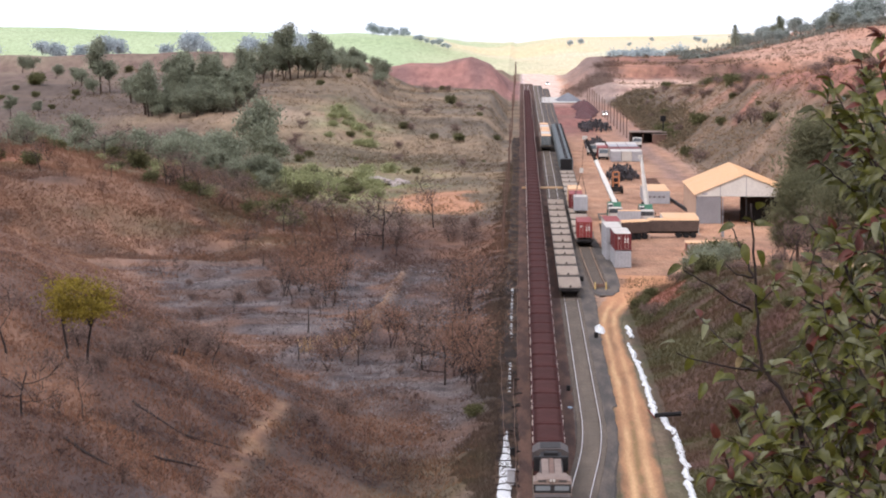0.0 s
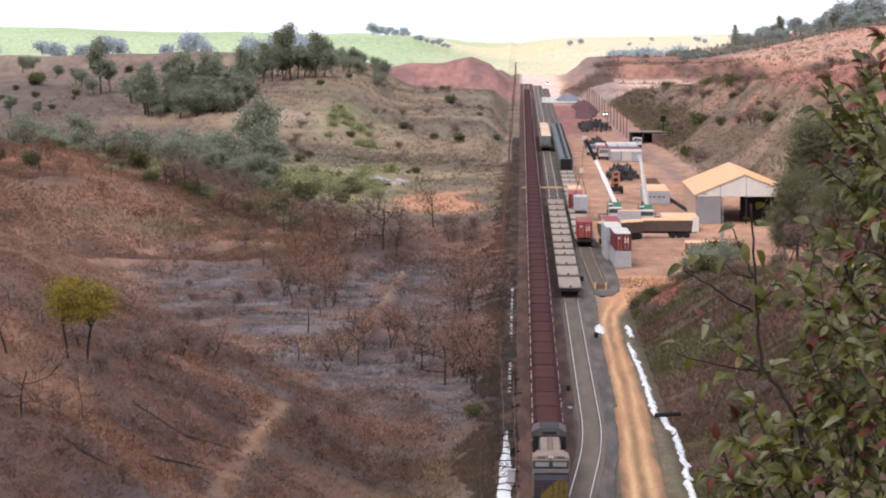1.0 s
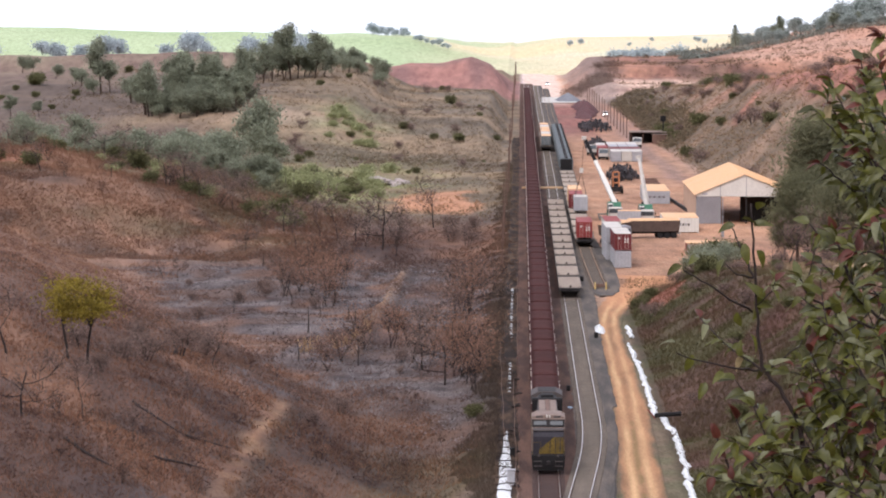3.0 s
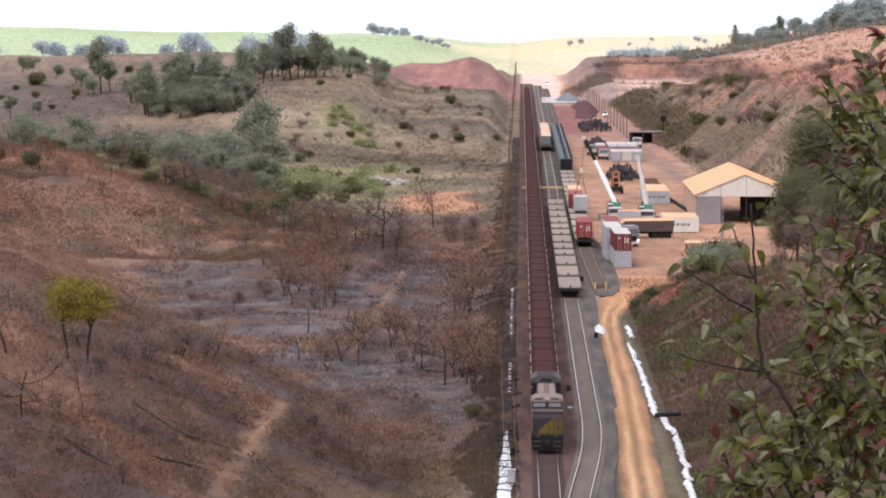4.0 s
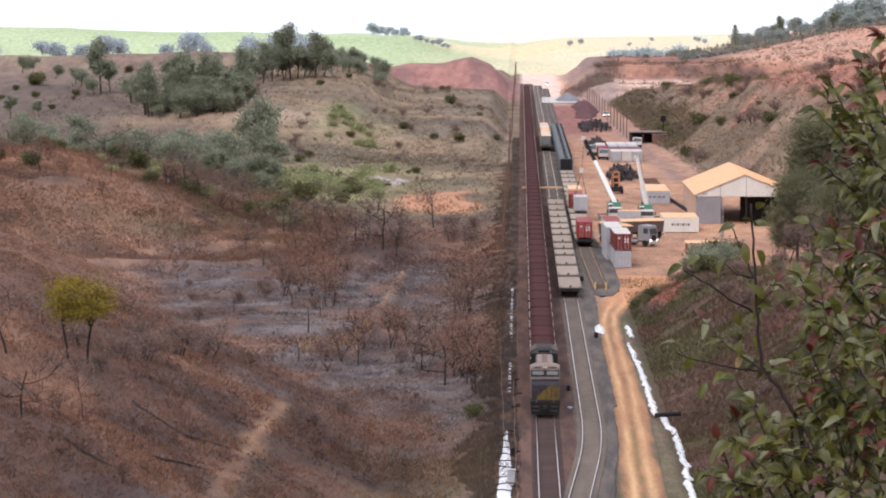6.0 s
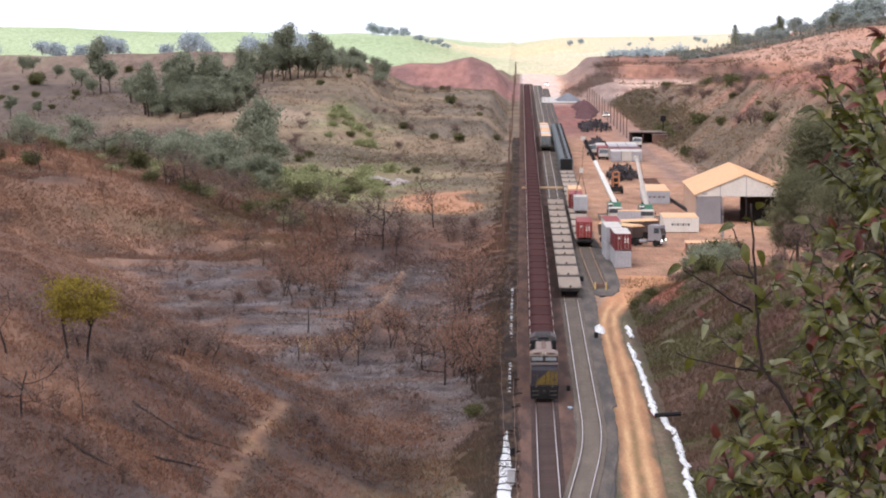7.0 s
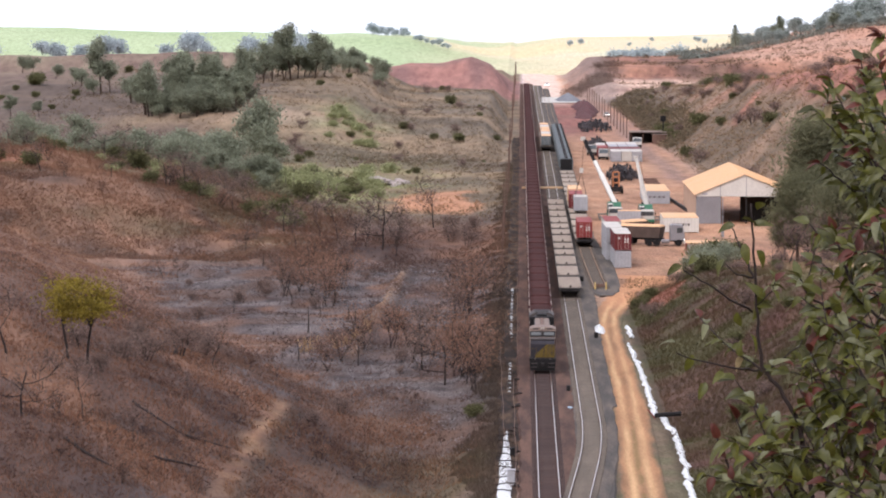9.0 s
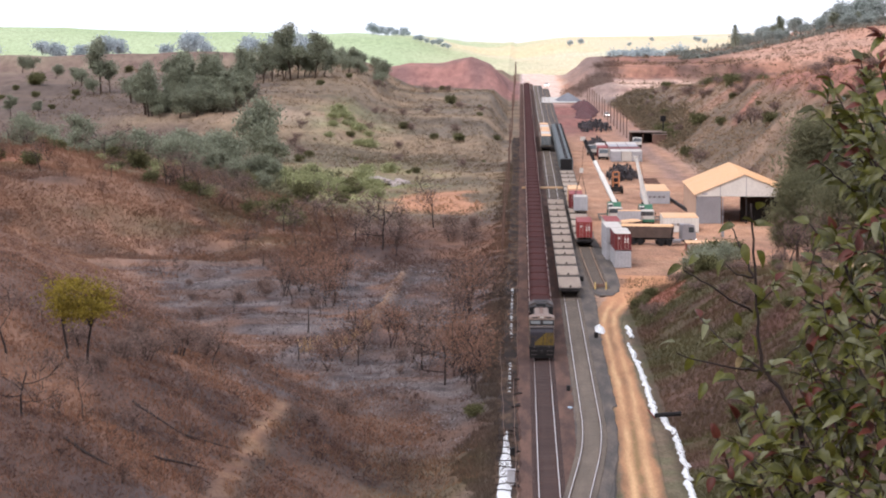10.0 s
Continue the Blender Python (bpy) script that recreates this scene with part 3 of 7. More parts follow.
def track(name, label, x_of, y0, y1, tie=None, steel=None):
    t = thing(name, label, "railway track", kind="structure")
    ys = spaced(y0, min(y1, 440), 2.0) + spaced(min(y1, 440) + 4, y1, 4.0, 1.03) if y1 > 445 else spaced(y0, y1, 2.0)
    for side in (-0.835, 0.835):
        for nm, w, za, zb, m in (("rail_head", 0.034, -0.045, 0.0, steel or M_RAIL), ("rail_web", 0.06, -0.17, -0.045, M_RAIL_SIDE)):
            s = Shape()
            s.loft([[(x_of(y) + side - w, y, za), (x_of(y) + side + w, y, za), (x_of(y) + side + w, y, zb), (x_of(y) + side - w, y, zb)] for y in ys])
            part(nm, s, m, t)
    tie = tie or M_SLEEPER
    me = Shape().box(-1.35, 1.35, -0.12, 0.12, -0.3, -0.17, 0.02).mesh("sleeper", tie)
    y, k = y0 + 0.3, 0
    rest = Shape()
    while y < min(y1, 700):
        if k < 300:
            part("sleeper", me, tie, t, at=pose(x_of(y), y, 0))
        else:
            rest.box(x_of(y) - 1.35, x_of(y) + 1.35, y - 0.12, y + 0.12, -0.3, -0.17)
        y += 0.64
        k += 1
    if rest.v:
        tagged(part("sleepers", rest, tie, t), kind="stuff")
    return t


track("railway_track", "straight broad gauge main line with shiny rails and ore-stained bed", lambda y: MAIN_X, 130, 1480)
track("railway_track", "loop line with shiny rails curving out from the main line", loop_x, 200, 1450, M_SLEEPER_TAN)
track("railway_track", "siding with dull rails ending at yellow posts in the yard", siding_x, 424, 1400, M_SLEEPER_TAN, M_RAIL_DULL)

single("ballast", strip(lambda y: MAIN_X + 0.15, lambda y: float(np.interp(y, [200, 285, 300], [2.3, 2.5, 2.7])), spaced(120, 700, 2) + spaced(704, 1480, 4, 1.05), -0.22, 0.0, 0.3, 1), M_BALLAST_RED,
       "ore-stained reddish brown ballast under the main line", "ballast", kind="structure")
single("ballast", strip(lambda y: loop_x(y) + 0.2, lambda y: 2.5 if y > 300 else 2.1, spaced(215, 700, 2) + spaced(704, 1450, 4, 1.05), -0.26, 0.0, 0.25, 14), M_BALLAST, "grey stone shoulders of the loop line", "ballast", kind="structure")
single("ballast", strip(loop_x, 1.3, spaced(215, 700, 2) + spaced(704, 1450, 4, 1.05), -0.185, 0.0, 0.15, 2),
       M_BALLAST_TAN, "grey crushed stone ballast under the loop line", "ballast", kind="structure")
single("ballast", strip(lambda y: siding_x(y) + float(np.interp(y, [414, 470, 520], [0.5, 0.7, 0.0])), lambda y: float(np.interp(y, [414, 420, 430, 470, 520], [0.6, 1.7, 2.4, 2.7, 1.9])), spaced(414, 700, 2) + spaced(704, 1400, 4, 1.05), -0.25, 0.0, 0.2, 3),
       M_BALLAST, "grey ballast under the yard siding", "ballast", kind="structure")
single("ballast_shoulder", strip(lambda y: np.interp(y, [230, 250, 300, 400], [5.6, 6.3, 7.2, 8.3]), lambda y: np.interp(y, [230, 260, 300, 400], [1.3, 1.4, 1.6, 1.5]),
                                 spaced(225, 430, 2), -0.3, 0.0, 0.2, 5), M_BALLAST,
       "grey stone shoulder beside the curved loop line", "ballast", kind="structure")


def road_x(y):
    return float(np.interp(y, [200, 244, 275, 308, 340, 360, 380, 396, 410, 425, 440], [9.4, 9.85, 10.3, 10.75, 10.75, 10.6, 10.8, 11.6, 13.4, 16.5, 20]))


def worn_road():
    """One sheet of earth: pale wheel tracks, weedy middle, edges that fade into the verge."""
    ys = np.array(spaced(190, 446, 1.2))
    us = np.linspace(-1, 1, 29)
    half = np.interp(ys, [200, 270, 340, 370, 392, 408, 425, 446], [2.1, 1.95, 1.7, 1.65, 1.8, 2.5, 4.2, 7.0])
    mid = np.array([road_x(v) for v in ys])
    gx = mid[:, None] + us[None, :] * half[:, None]
    gy = np.repeat(ys[:, None], len(us), 1)
    n1, n2, n3 = fbm(gx, gy * 0.3, 3.0, 3), fbm(gx * 2 + 9, gy * 0.5, 2.4, 3), fbm(gx * 2 + 3, gy * 0.12, 1.6, 3)
    d = us[None, :] * half[:, None] + 0.14 * n1
    k = np.clip(half / 2.1, 0.75, 3)[:, None]
    wheel = np.maximum(np.exp(-((d + 0.74 * k) / (0.4 * k)) ** 2), np.exp(-((d - 0.8 * k) / (0.42 * k)) ** 2))
    body = 1 - step(0.66, 0.98, np.abs(us)[None, :] + 0.16 * n2 + 0.05 * n1)
    weeds = np.exp(-(d / 0.3) ** 2) * (1 - step(275, 320, gy)) * step(-0.1, 0.5, n2 + 0.35)
    c = lambda r, g, b: np.array(srgb(r, g, b))
    z = np.full_like(gx, -0.36) - 0.035 * wheel + 0.03 * (n2 * 0.5)
    edge = np.abs(us)[None, :] ** 6
    z = z - 0.2 * edge * step(0.9, 1.0, np.abs(us))[None, :]
    col = soil_colour(gx, gy, np.full_like(gx, -0.5))
    col = mix3(col, mix3(c(150, 112, 84) + 0 * col, c(172, 126, 92) + 0 * col, 0.5 + n1), body * 0.9)
    col = mix3(col, mix3(c(208, 168, 124) + 0 * col, c(188, 144, 106) + 0 * col, 0.45 + 0.9 * n3), wheel * body)
    col = mix3(col, c(122, 108, 70) + 0 * col, weeds * 0.6)
    col = mix3(col, c(206, 148, 108) + 0 * col, step(388, 412, gy) * body * 0.7)
    ny, nx = gx.shape
    idx = np.arange(nx * ny).reshape(ny, nx)
    quads = np.stack([idx[:-1, :-1], idx[:-1, 1:], idx[1:, 1:], idx[1:, :-1]], -1).reshape(-1, 4)
    me = bpy.data.meshes.new("dirt_road")
    me.from_pydata(np.stack([gx, gy, z], -1).reshape(-1, 3).tolist(), [], quads.tolist())
    me.materials.append(M_ROAD)
    at = me.attributes.new("soil", "FLOAT_COLOR", "POINT")
    rgba = np.ones((nx * ny, 4))
    rgba[:, :3] = np.clip(col.reshape(-1, 3), 0, 1)
    at.data.foreach_set("color", rgba.ravel())
    me.polygons.foreach_set("use_smooth", [True] * len(me.polygons))
    me.update()
    tagged(new("dirt_road", me), "tan dirt service road with worn wheel tracks and a weedy middle", "road", kind="structure")


worn_road()


def drain_x(y):
    return float(np.interp(y, [240, 247, 266, 283, 290, 297, 312, 325, 337, 353, 360], [13.7, 13.8, 14.1, 14.2, 13.6, 12.95, 12.95, 12.9, 12.8, 12.5, 12.3])) + 0.42 * noise.noise(Vector((y * 0.2, 5, 0))) + 0.3 * noise.noise(Vector((y * 0.55, 6, 0)))


def drain_half(y):
    return -0.02 + 0.14 * noise.noise(Vector((y * 0.3, 2, 0))) + 0.2 * noise.noise(Vector((y * 1.1, 7, 0))) + float(np.interp(y, [240, 290, 350, 360], [0.12, 0.14, 0.08, -0.05]))


# Stream and ditch water: bright sky reflection painted as white colour
single("drain_stream", strip(drain_x, drain_half, spaced(225, 357, 0.7), -0.28, 0.03, 0.03, 21), M_GLINT_AND_SHEET,
       "narrow stream at the foot of the bank, sky reflection painted white", "stream", kind="structure")
single("drain_stream", strip(lambda y: 13.05 + 0.1 * math.sin(y), lambda y: 0.1, spaced(363, 376, 0.7), -0.26, 0.02, 0.06, 23), M_GLINT_AND_SHEET,
       "short trickle of water on the bank, sky reflection painted white", "stream", kind="structure")
# ditch between the main line and the burnt land
single("ditch", strip(lambda y: -1.3 + 0.12 * math.sin(y * 0.05), 1.05, spaced(180, 900, 2), -0.43, -0.02, 0.45, 31), M_DITCH,
       "dark wet ditch beside the main line", "ditch", kind="structure")
single("ditch_water", strip(lambda y: -1.25 + 0.06 * math.sin(y * 0.4), lambda y: float(np.interp(y, [180, 262, 276, 284], [0.62, 0.5, 0.22, 0.04])) + 0.05 * noise.noise(Vector((y, 1, 1))),
                            spaced(190, 283, 0.7), -0.4, 0.02, 0.07, 33), M_GLINT_AND_SHEET, "water in the trackside ditch, sky reflection painted white", "stream", kind="structure")
glint = random.Random(9)
y = 312.0
while y < 425:
    if not 338 < y < 362:
        single("ditch_water", strip(lambda v: -1.12, lambda v: 0.1, [y, y + glint.uniform(0.5, 1.6)], -0.38, 0.02, 0.03, y), M_GLINT_AND_SHEET,
               "small glint painted white on the ditch water", "stream", kind="structure")
    y += glint.uniform(2.0, 4.5)


# ---- the ore train ----
def bogie(parent, y, axles=2, wheelbase=1.75, side=0.98):
    b = part("bogie", Shape().box(-side - 0.1, -side + 0.06, y - wheelbase * (axles - 1) / 2 - 0.35, y + wheelbase * (axles - 1) / 2 + 0.35, 0.35, 0.72, 0.05)
             .box(side - 0.06, side + 0.1, y - wheelbase * (axles - 1) / 2 - 0.35, y + wheelbase * (axles - 1) / 2 + 0.35, 0.35, 0.72, 0.05)
             .box(-side, side, y - 0.2, y + 0.2, 0.45, 0.85), M_BLACK, parent)
    for k in range(axles):
        yy = y + (k - (axles - 1) / 2) * wheelbase
        s = Shape().cyl((-0.9, yy, 0.46), (0.9, yy, 0.46), 0.09, 8)
        for sx in (-0.835, 0.835):
            s.cyl((sx - 0.07, yy, 0.46), (sx + 0.07, yy, 0.46), 0.46, 16)
        part("wheelset", s, M_DARK, b)
    return b


def ore_wagon(near=True):
    w = thing("ore_wagon", "red-brown steel ore wagon heaped with dark iron ore", "wagon", group="wagons of the ore train")
    L, hw = 10.26, 1.27
    body = Shape()
    t = 0.07
    for x0, x1 in ((-hw, -hw + t), (hw - t, hw)):
        body.box(x0, x1, -L / 2, L / 2, 1.0, 3.35)
    for y0, y1 in ((-L / 2 + 0.02, -L / 2 + 0.1), (L / 2 - 0.1, L / 2 - 0.02)):
        body.box(-hw + t, hw - t, y0, y1, 1.0, 3.25)
    body.box(-hw + t, hw - t, -L / 2 + 0.1, L / 2 - 0.1, 1.0, 1.15)
    body.box(-0.5, 0.5, -L / 2 - 0.2, L / 2 + 0.2, 0.75, 1.0)
    part("body", body, M_WAGON, w)
    for sx in (-1, 1):
        a, b, c = sx * (hw + 0.002), sx * (hw + 0.07), sx * (hw - 0.09)
        if near:
            for k in range(7):
                y = -L / 2 + 0.35 + k * (L - 0.7) / 6
                post = part("side_post", Shape().box(min(a, b), max(a, b), y - 0.09, y + 0.09, 1.05, 2.98), M_WAGON, w)
                if k in (0, 3):
                    part("post_cap", Shape().box(min(a, b), max(a, b), y - 0.12, y + 0.12, 2.982, 3.42 if k == 0 else 3.2), M_WAGON_RIM, post, "pale post cap")
        else:
            s = Shape()
            for y in (-L / 2 + 0.35, 0.0):
                s.box(min(a, b), max(a, b), y - 0.12, y + 0.12, 2.98, 3.4)
            tagged(part("side_post", s, M_WAGON_RIM, w), kind="stuff")
        part("rim", Shape().box(min(c, a), max(c, a), -L / 2, L / 2, 3.352, 3.38), M_WAGON, w)
    load = Shape()
    nx, ny = 8, 20
    vs = []
    for j in range(ny + 1):
        for i in range(nx + 1):
            u, v = i / nx * 2 - 1, j / ny * 2 - 1
            h = 0.17 * (1 - u ** 4) * (1 - v ** 8) + 0.05 * noise.noise(Vector((u * 5, v * 11, 1)))
            vs.append((u * (hw - t - 0.002), v * (L / 2 - 0.102), 3.08 + h))
    load.add(vs, [(j * (nx + 1) + i, j * (nx + 1) + i + 1, (j + 1) * (nx + 1) + i + 1, (j + 1) * (nx + 1) + i) for j in range(ny) for i in range(nx)])
    part("ore_load", load, M_ORE, w, "heaped dark reddish iron ore", smooth=True)
    for y in (-3.6, 3.6):
        bogie(w, y)
    for sy in (-1, 1):
        part("coupler", Shape().box(-0.13, 0.13, min(sy * 5.0, sy * 5.21), max(sy * 5.0, sy * 5.21), 0.72, 0.98, 0.03), M_BLACK, w)
    return w


def locomotive():
    g = thing("locomotive", "dusty diesel locomotive with yellow and dark blue nose, pale roof", "locomotive")
    part("frame", Shape().box(-1.5, 1.5, 0.35, 21.2, 1.12, 1.5, 0.04), M_BLACK, g)
    part("pilot", Shape().prism([(-1.38, 0.2), (1.38, 0.2), (1.45, 0.75), (1.45, 1.45), (-1.45, 1.45), (-1.45, 0.75)], "y", 0.12, 0.5), M_BLACK, g)
    part("coupler", Shape().box(-0.16, 0.16, -0.35, 0.12, 0.75, 1.05, 0.04), M_DARK, g)
    for x in (-0.95, 0.95):
        for z in (0.55, 0.95):
            part("step", Shape().box(x - 0.35, x + 0.35, 0.0, 0.118, z, z + 0.07), M_LOCO_GREY, g)
    for x in (-0.6, 0.6):
        part("hose", Shape().tube([(x, 0.1, 1.1), (x, -0.1, 0.8), (x * 0.8, -0.05, 0.5)], 0.035, 6), M_DARK, g)
    # nose with rounded top
    part("nose", Shape().prism([(0.62, 1.502), (0.62, 2.95), (0.8, 3.3), (1.1, 3.42), (2.6, 3.42), (2.6, 1.502)], "x", -1.36, 1.36), M_LOCO_BLUE, g, "dark blue short nose")
    part("nose_panel", Shape().prism([(-0.85, 1.55), (1.34, 1.55), (1.34, 2.94), (0.5, 2.94), (-0.85, 1.9)], "y", 0.6, 0.617), M_LOCO_YELLOW, g, "yellow painted nose panel with slanted edge")
    for x in (0.15, 0.62, 1.05):
        part("panel_rib", Shape().box(x - 0.03, x + 0.03, 0.575, 0.599, 1.65, 2.85), M_LOCO_BLUE, g)
    part("nose_top", Shape().box(-1.38, 1.38, 0.85, 2.2, 3.424, 3.5, 0.03), M_LOCO_GREY, g)
    # cab
    cab = part("cab", Shape().prism([(2.4, 1.502), (2.25, 3.45), (2.55, 4.28), (2.8, 4.4), (5.1, 4.4), (5.3, 4.28), (5.3, 1.502)], "x", -1.5, 1.5), M_LOCO_PALE, g, "pale dusty cab")
    roof = Shape()
    roof.loft([[(-1.5, y, 4.3), (-1.2, y, h), (-0.5, y, h + 0.1), (0.5, y, h + 0.1), (1.2, y, h), (1.5, y, 4.3)] for y, h in ((2.55, 4.42), (2.9, 4.5), (5.0, 4.5), (5.31, 4.42))])
    part("cab_roof", roof, M_LOCO_PALE, g, "dusty curved cab roof")
    for x0, x1 in ((-1.3, -0.16), (0.16, 1.3)):
        part("windscreen", Shape().add([(x0, 2.275, 3.72), (x1, 2.275, 3.72), (x1, 2.4, 4.05), (x0, 2.4, 4.05), (x0, 2.37, 3.7), (x1, 2.37, 3.7), (x1, 2.5, 4.03), (x0, 2.5, 4.03)],
                                       [(0, 1, 2, 3), (4, 7, 6, 5), (0, 4, 5, 1), (1, 5, 6, 2), (2, 6, 7, 3), (3, 7, 4, 0)]), M_GLASS_LIT, cab, "windscreen pane, sky reflection put into its paler colour")
    part("window_surround", Shape().add([(-1.46, 2.27, 3.5), (1.46, 2.27, 3.5), (1.46, 2.47, 4.16), (-1.46, 2.47, 4.16)], [(0, 1, 2, 3)]), M_DARK, cab)
    for sx in (-1, 1):
        part("side_window", Shape().box(min(sx * 1.49, sx * 1.51), max(sx * 1.49, sx * 1.51), 3.1, 4.6, 3.3, 4.05), M_GLASS, cab)
    # long hood
    part("hood", Shape().box(-0.92, 0.92, 5.302, 17.2, 1.502, 4.34, 0.16), M_LOCO_GREY, g, "long grey dusty engine hood")
    part("hood_ridge", Shape().box(-0.2, 0.2, 5.6, 16.8, 4.34, 4.42, 0.03), M_WOOD, g, "brown dusty centre strip of the hood roof")
    for sx in (-1, 1):
        part("roof_panel", Shape().box(min(sx * 0.24, sx * 0.8), max(sx * 0.24, sx * 0.8), 5.7, 13.6, 4.342, 4.4, 0.02), M_LOCO_PALE, g, "pale dusty hood roof panel")
        part("hood_cap", Shape().box(min(sx * 0.24, sx * 0.84), max(sx * 0.24, sx * 0.84), 14.9, 17.1, 4.342, 4.39, 0.02), M_BLACK, g, "sooty hood roof panel")
    part("brake_blister", Shape().box(-1.42, 1.42, 13.7, 14.4, 3.4, 4.5, 0.12), M_BLACK, g)
    part("brake_housing", Shape().box(-1.25, 1.25, 5.8, 7.6, 3.3, 4.25, 0.15), M_LOCO_PALE, g)
    part("exhaust_stack", Shape().box(-0.6, 0.6, 14.45, 15.6, 4.34, 4.72, 0.1), M_BLACK, g)
    for k in range(12):
        for sx in (-1, 1):
            y = 7.9 + k * 0.75
            part("hood_door", Shape().box(min(sx * 0.921, sx * 0.945), max(sx * 0.921, sx * 0.945), y, y + 0.66, 1.75, 3.7), M_LOCO_GREY, g)
    part("radiator", Shape().prism([(-0.95, 1.502), (0.95, 1.502), (0.95, 3.2), (1.5, 3.75), (1.5, 4.3), (0.9, 4.62), (-0.9, 4.62), (-1.5, 4.3), (-1.5, 3.75), (-0.95, 3.2)], "y", 17.202, 21.0), M_LOCO_GREY, g, "grey flared radiator housing")
    part("radiator_grille", Shape().box(-0.85, 0.85, 17.6, 20.6, 4.624, 4.66), M_DARK, g)
    for sx in (-1, 1):
        part("walkway", Shape().box(min(sx * 0.95, sx * 1.5), max(sx * 0.95, sx * 1.5), 5.4, 21.0, 1.504, 1.54), M_BLACK, g)
        rail = Shape().tube([(sx * 1.47, 5.4, 2.5), (sx * 1.47, 21.0, 2.5)], 0.022, 5)
        for k in range(9):
            rail.cyl((sx * 1.47, 5.5 + k * 1.92, 1.5), (sx * 1.47, 5.5 + k * 1.92, 2.5), 0.02, 5)
        part("handrail", rail, M_LOCO_YELLOW, g)
        part("front_handrail", Shape().tube([(sx * 1.42, 0.45, 1.5), (sx * 1.42, 0.42, 2.5), (sx * 0.7, 0.42, 2.55), (sx * 0.7, 0.45, 1.5)], 0.025, 5), M_LOCO_YELLOW, g)
        part("ditch_light", Shape().cyl((sx * 0.85, 0.5, 1.42), (sx * 0.85, 0.1, 1.42), 0.09, 12), M_LOCO_GREY, g)
        part("number_board", Shape().box(min(sx * 0.5, sx * 1.1), max(sx * 0.5, sx * 1.1), 2.54, 2.6, 4.3, 4.46), M_LOCO_GREY, g)
    part("headlight", Shape().cyl((-0.12, 2.6, 4.42), (-0.12, 2.42, 4.42), 0.1, 12).cyl((0.12, 2.6, 4.42), (0.12, 2.42, 4.42), 0.1, 12), M_WHITE_DIRT, g)
    part("fuel_tank", Shape().box(-1.4, 1.4, 8.0, 13.4, 0.35, 1.118, 0.12), M_BLACK, g)
    for me in {ob.data for ob in g.children_recursive if ob.type == "MESH"}:
        me.transform(Matrix.Diagonal((0.93, 1, 1, 1)))
    bogie(g, 4.2, 3, 1.85, 1.08)
    bogie(g, 17.2, 3, 1.85, 1.08)
    return g


LOCO = locomotive()
WAGONS = [ore_wagon(), ore_wagon(False)]
WAGON_PITCH, WAGON_FIRST = 10.42, 21.25 + 5.25
for k in range(1, 30):
    WAGONS.insert(1, copy_thing(WAGONS[0], pose(MAIN_X, 300, 0)))
for k in range(31, 97):
    WAGONS.append(copy_thing(WAGONS[-1], pose(MAIN_X, 300 + WAGON_FIRST + WAGON_PITCH * k, 0)))


# ---- wagons standing on the loop and in the siding ----
def flatcar(x_of, y0, length, label):
    y = y0 + length / 2
    f = thing("flat_wagon", label, "wagon", pose(x_of(y), y, 0), group="empty flat wagons")
    h = length / 2 - 0.3
    part("deck", Shape().box(-1.5, 1.5, -h + 1.3, h - 1.3, 0.98, 1.14, 0.03), M_DECK, f)
    for a, b in ((-h, -h + 1.298), (h - 1.298, h)):
        part("end_platform", Shape().box(-1.5, 1.5, a, b, 0.985, 1.06, 0.02), M_DARK, f, "dark grating end platform")
    part("side_sill", Shape().box(-1.54, -1.502, -h, h, 0.75, 1.12).box(1.502, 1.54, -h, h, 0.75, 1.12), M_DARK, f)
    part("underframe", Shape().box(-0.4, 0.4, -h - 0.02, h + 0.02, 0.7, 0.978), M_BLACK, f)
    part("headstock", Shape().box(-1.3, 1.3, -h - 0.06, -h - 0.002, 0.7, 1.1).box(-1.3, 1.3, h + 0.002, h + 0.06, 0.7, 1.1), M_DARK, f)
    for yy in (-h + 1.6, h - 1.6):
        for xx in (-1.3, 1.3):
            part("twist_lock", Shape().box(xx - 0.12, xx + 0.12, yy - 0.12, yy + 0.12, 1.142, 1.2, 0.03), M_LOCO_GREY, f)
    part("brake_wheel", Shape().cyl((0.0, -h + 0.2, 1.061), (0.0, -h + 0.2, 1.4), 0.04, 8).cyl((0.0, -h + 0.1, 1.36), (0.0, -h + 0.16, 1.36), 0.14, 12), M_DARK, f)
    for yy in (-h * 0.72, h * 0.72):
        bogie(f, yy)
    for sy in (-1, 1):
        part("coupler", Shape().box(-0.13, 0.13, min(sy * (h + 0.06), sy * (h + 0.3)), max(sy * (h + 0.06), sy * (h + 0.3)), 0.72, 0.98), M_BLACK, f)
    return f


y = 409.5
for length in (19, 18, 17.5, 12, 13, 16, 13.5, 13, 16, 16.5, 16.5, 16):
    flatcar(loop_x, y, length, "empty container flat wagon with dusty pale deck")
    y += length
y = 494.0
for length in (14, 16, 16, 16, 16, 16, 16, 16, 16, 16, 16, 16, 14):
    flatcar(siding_x, y, length, "flat wagon with pale deck standing in the siding")
    y += length


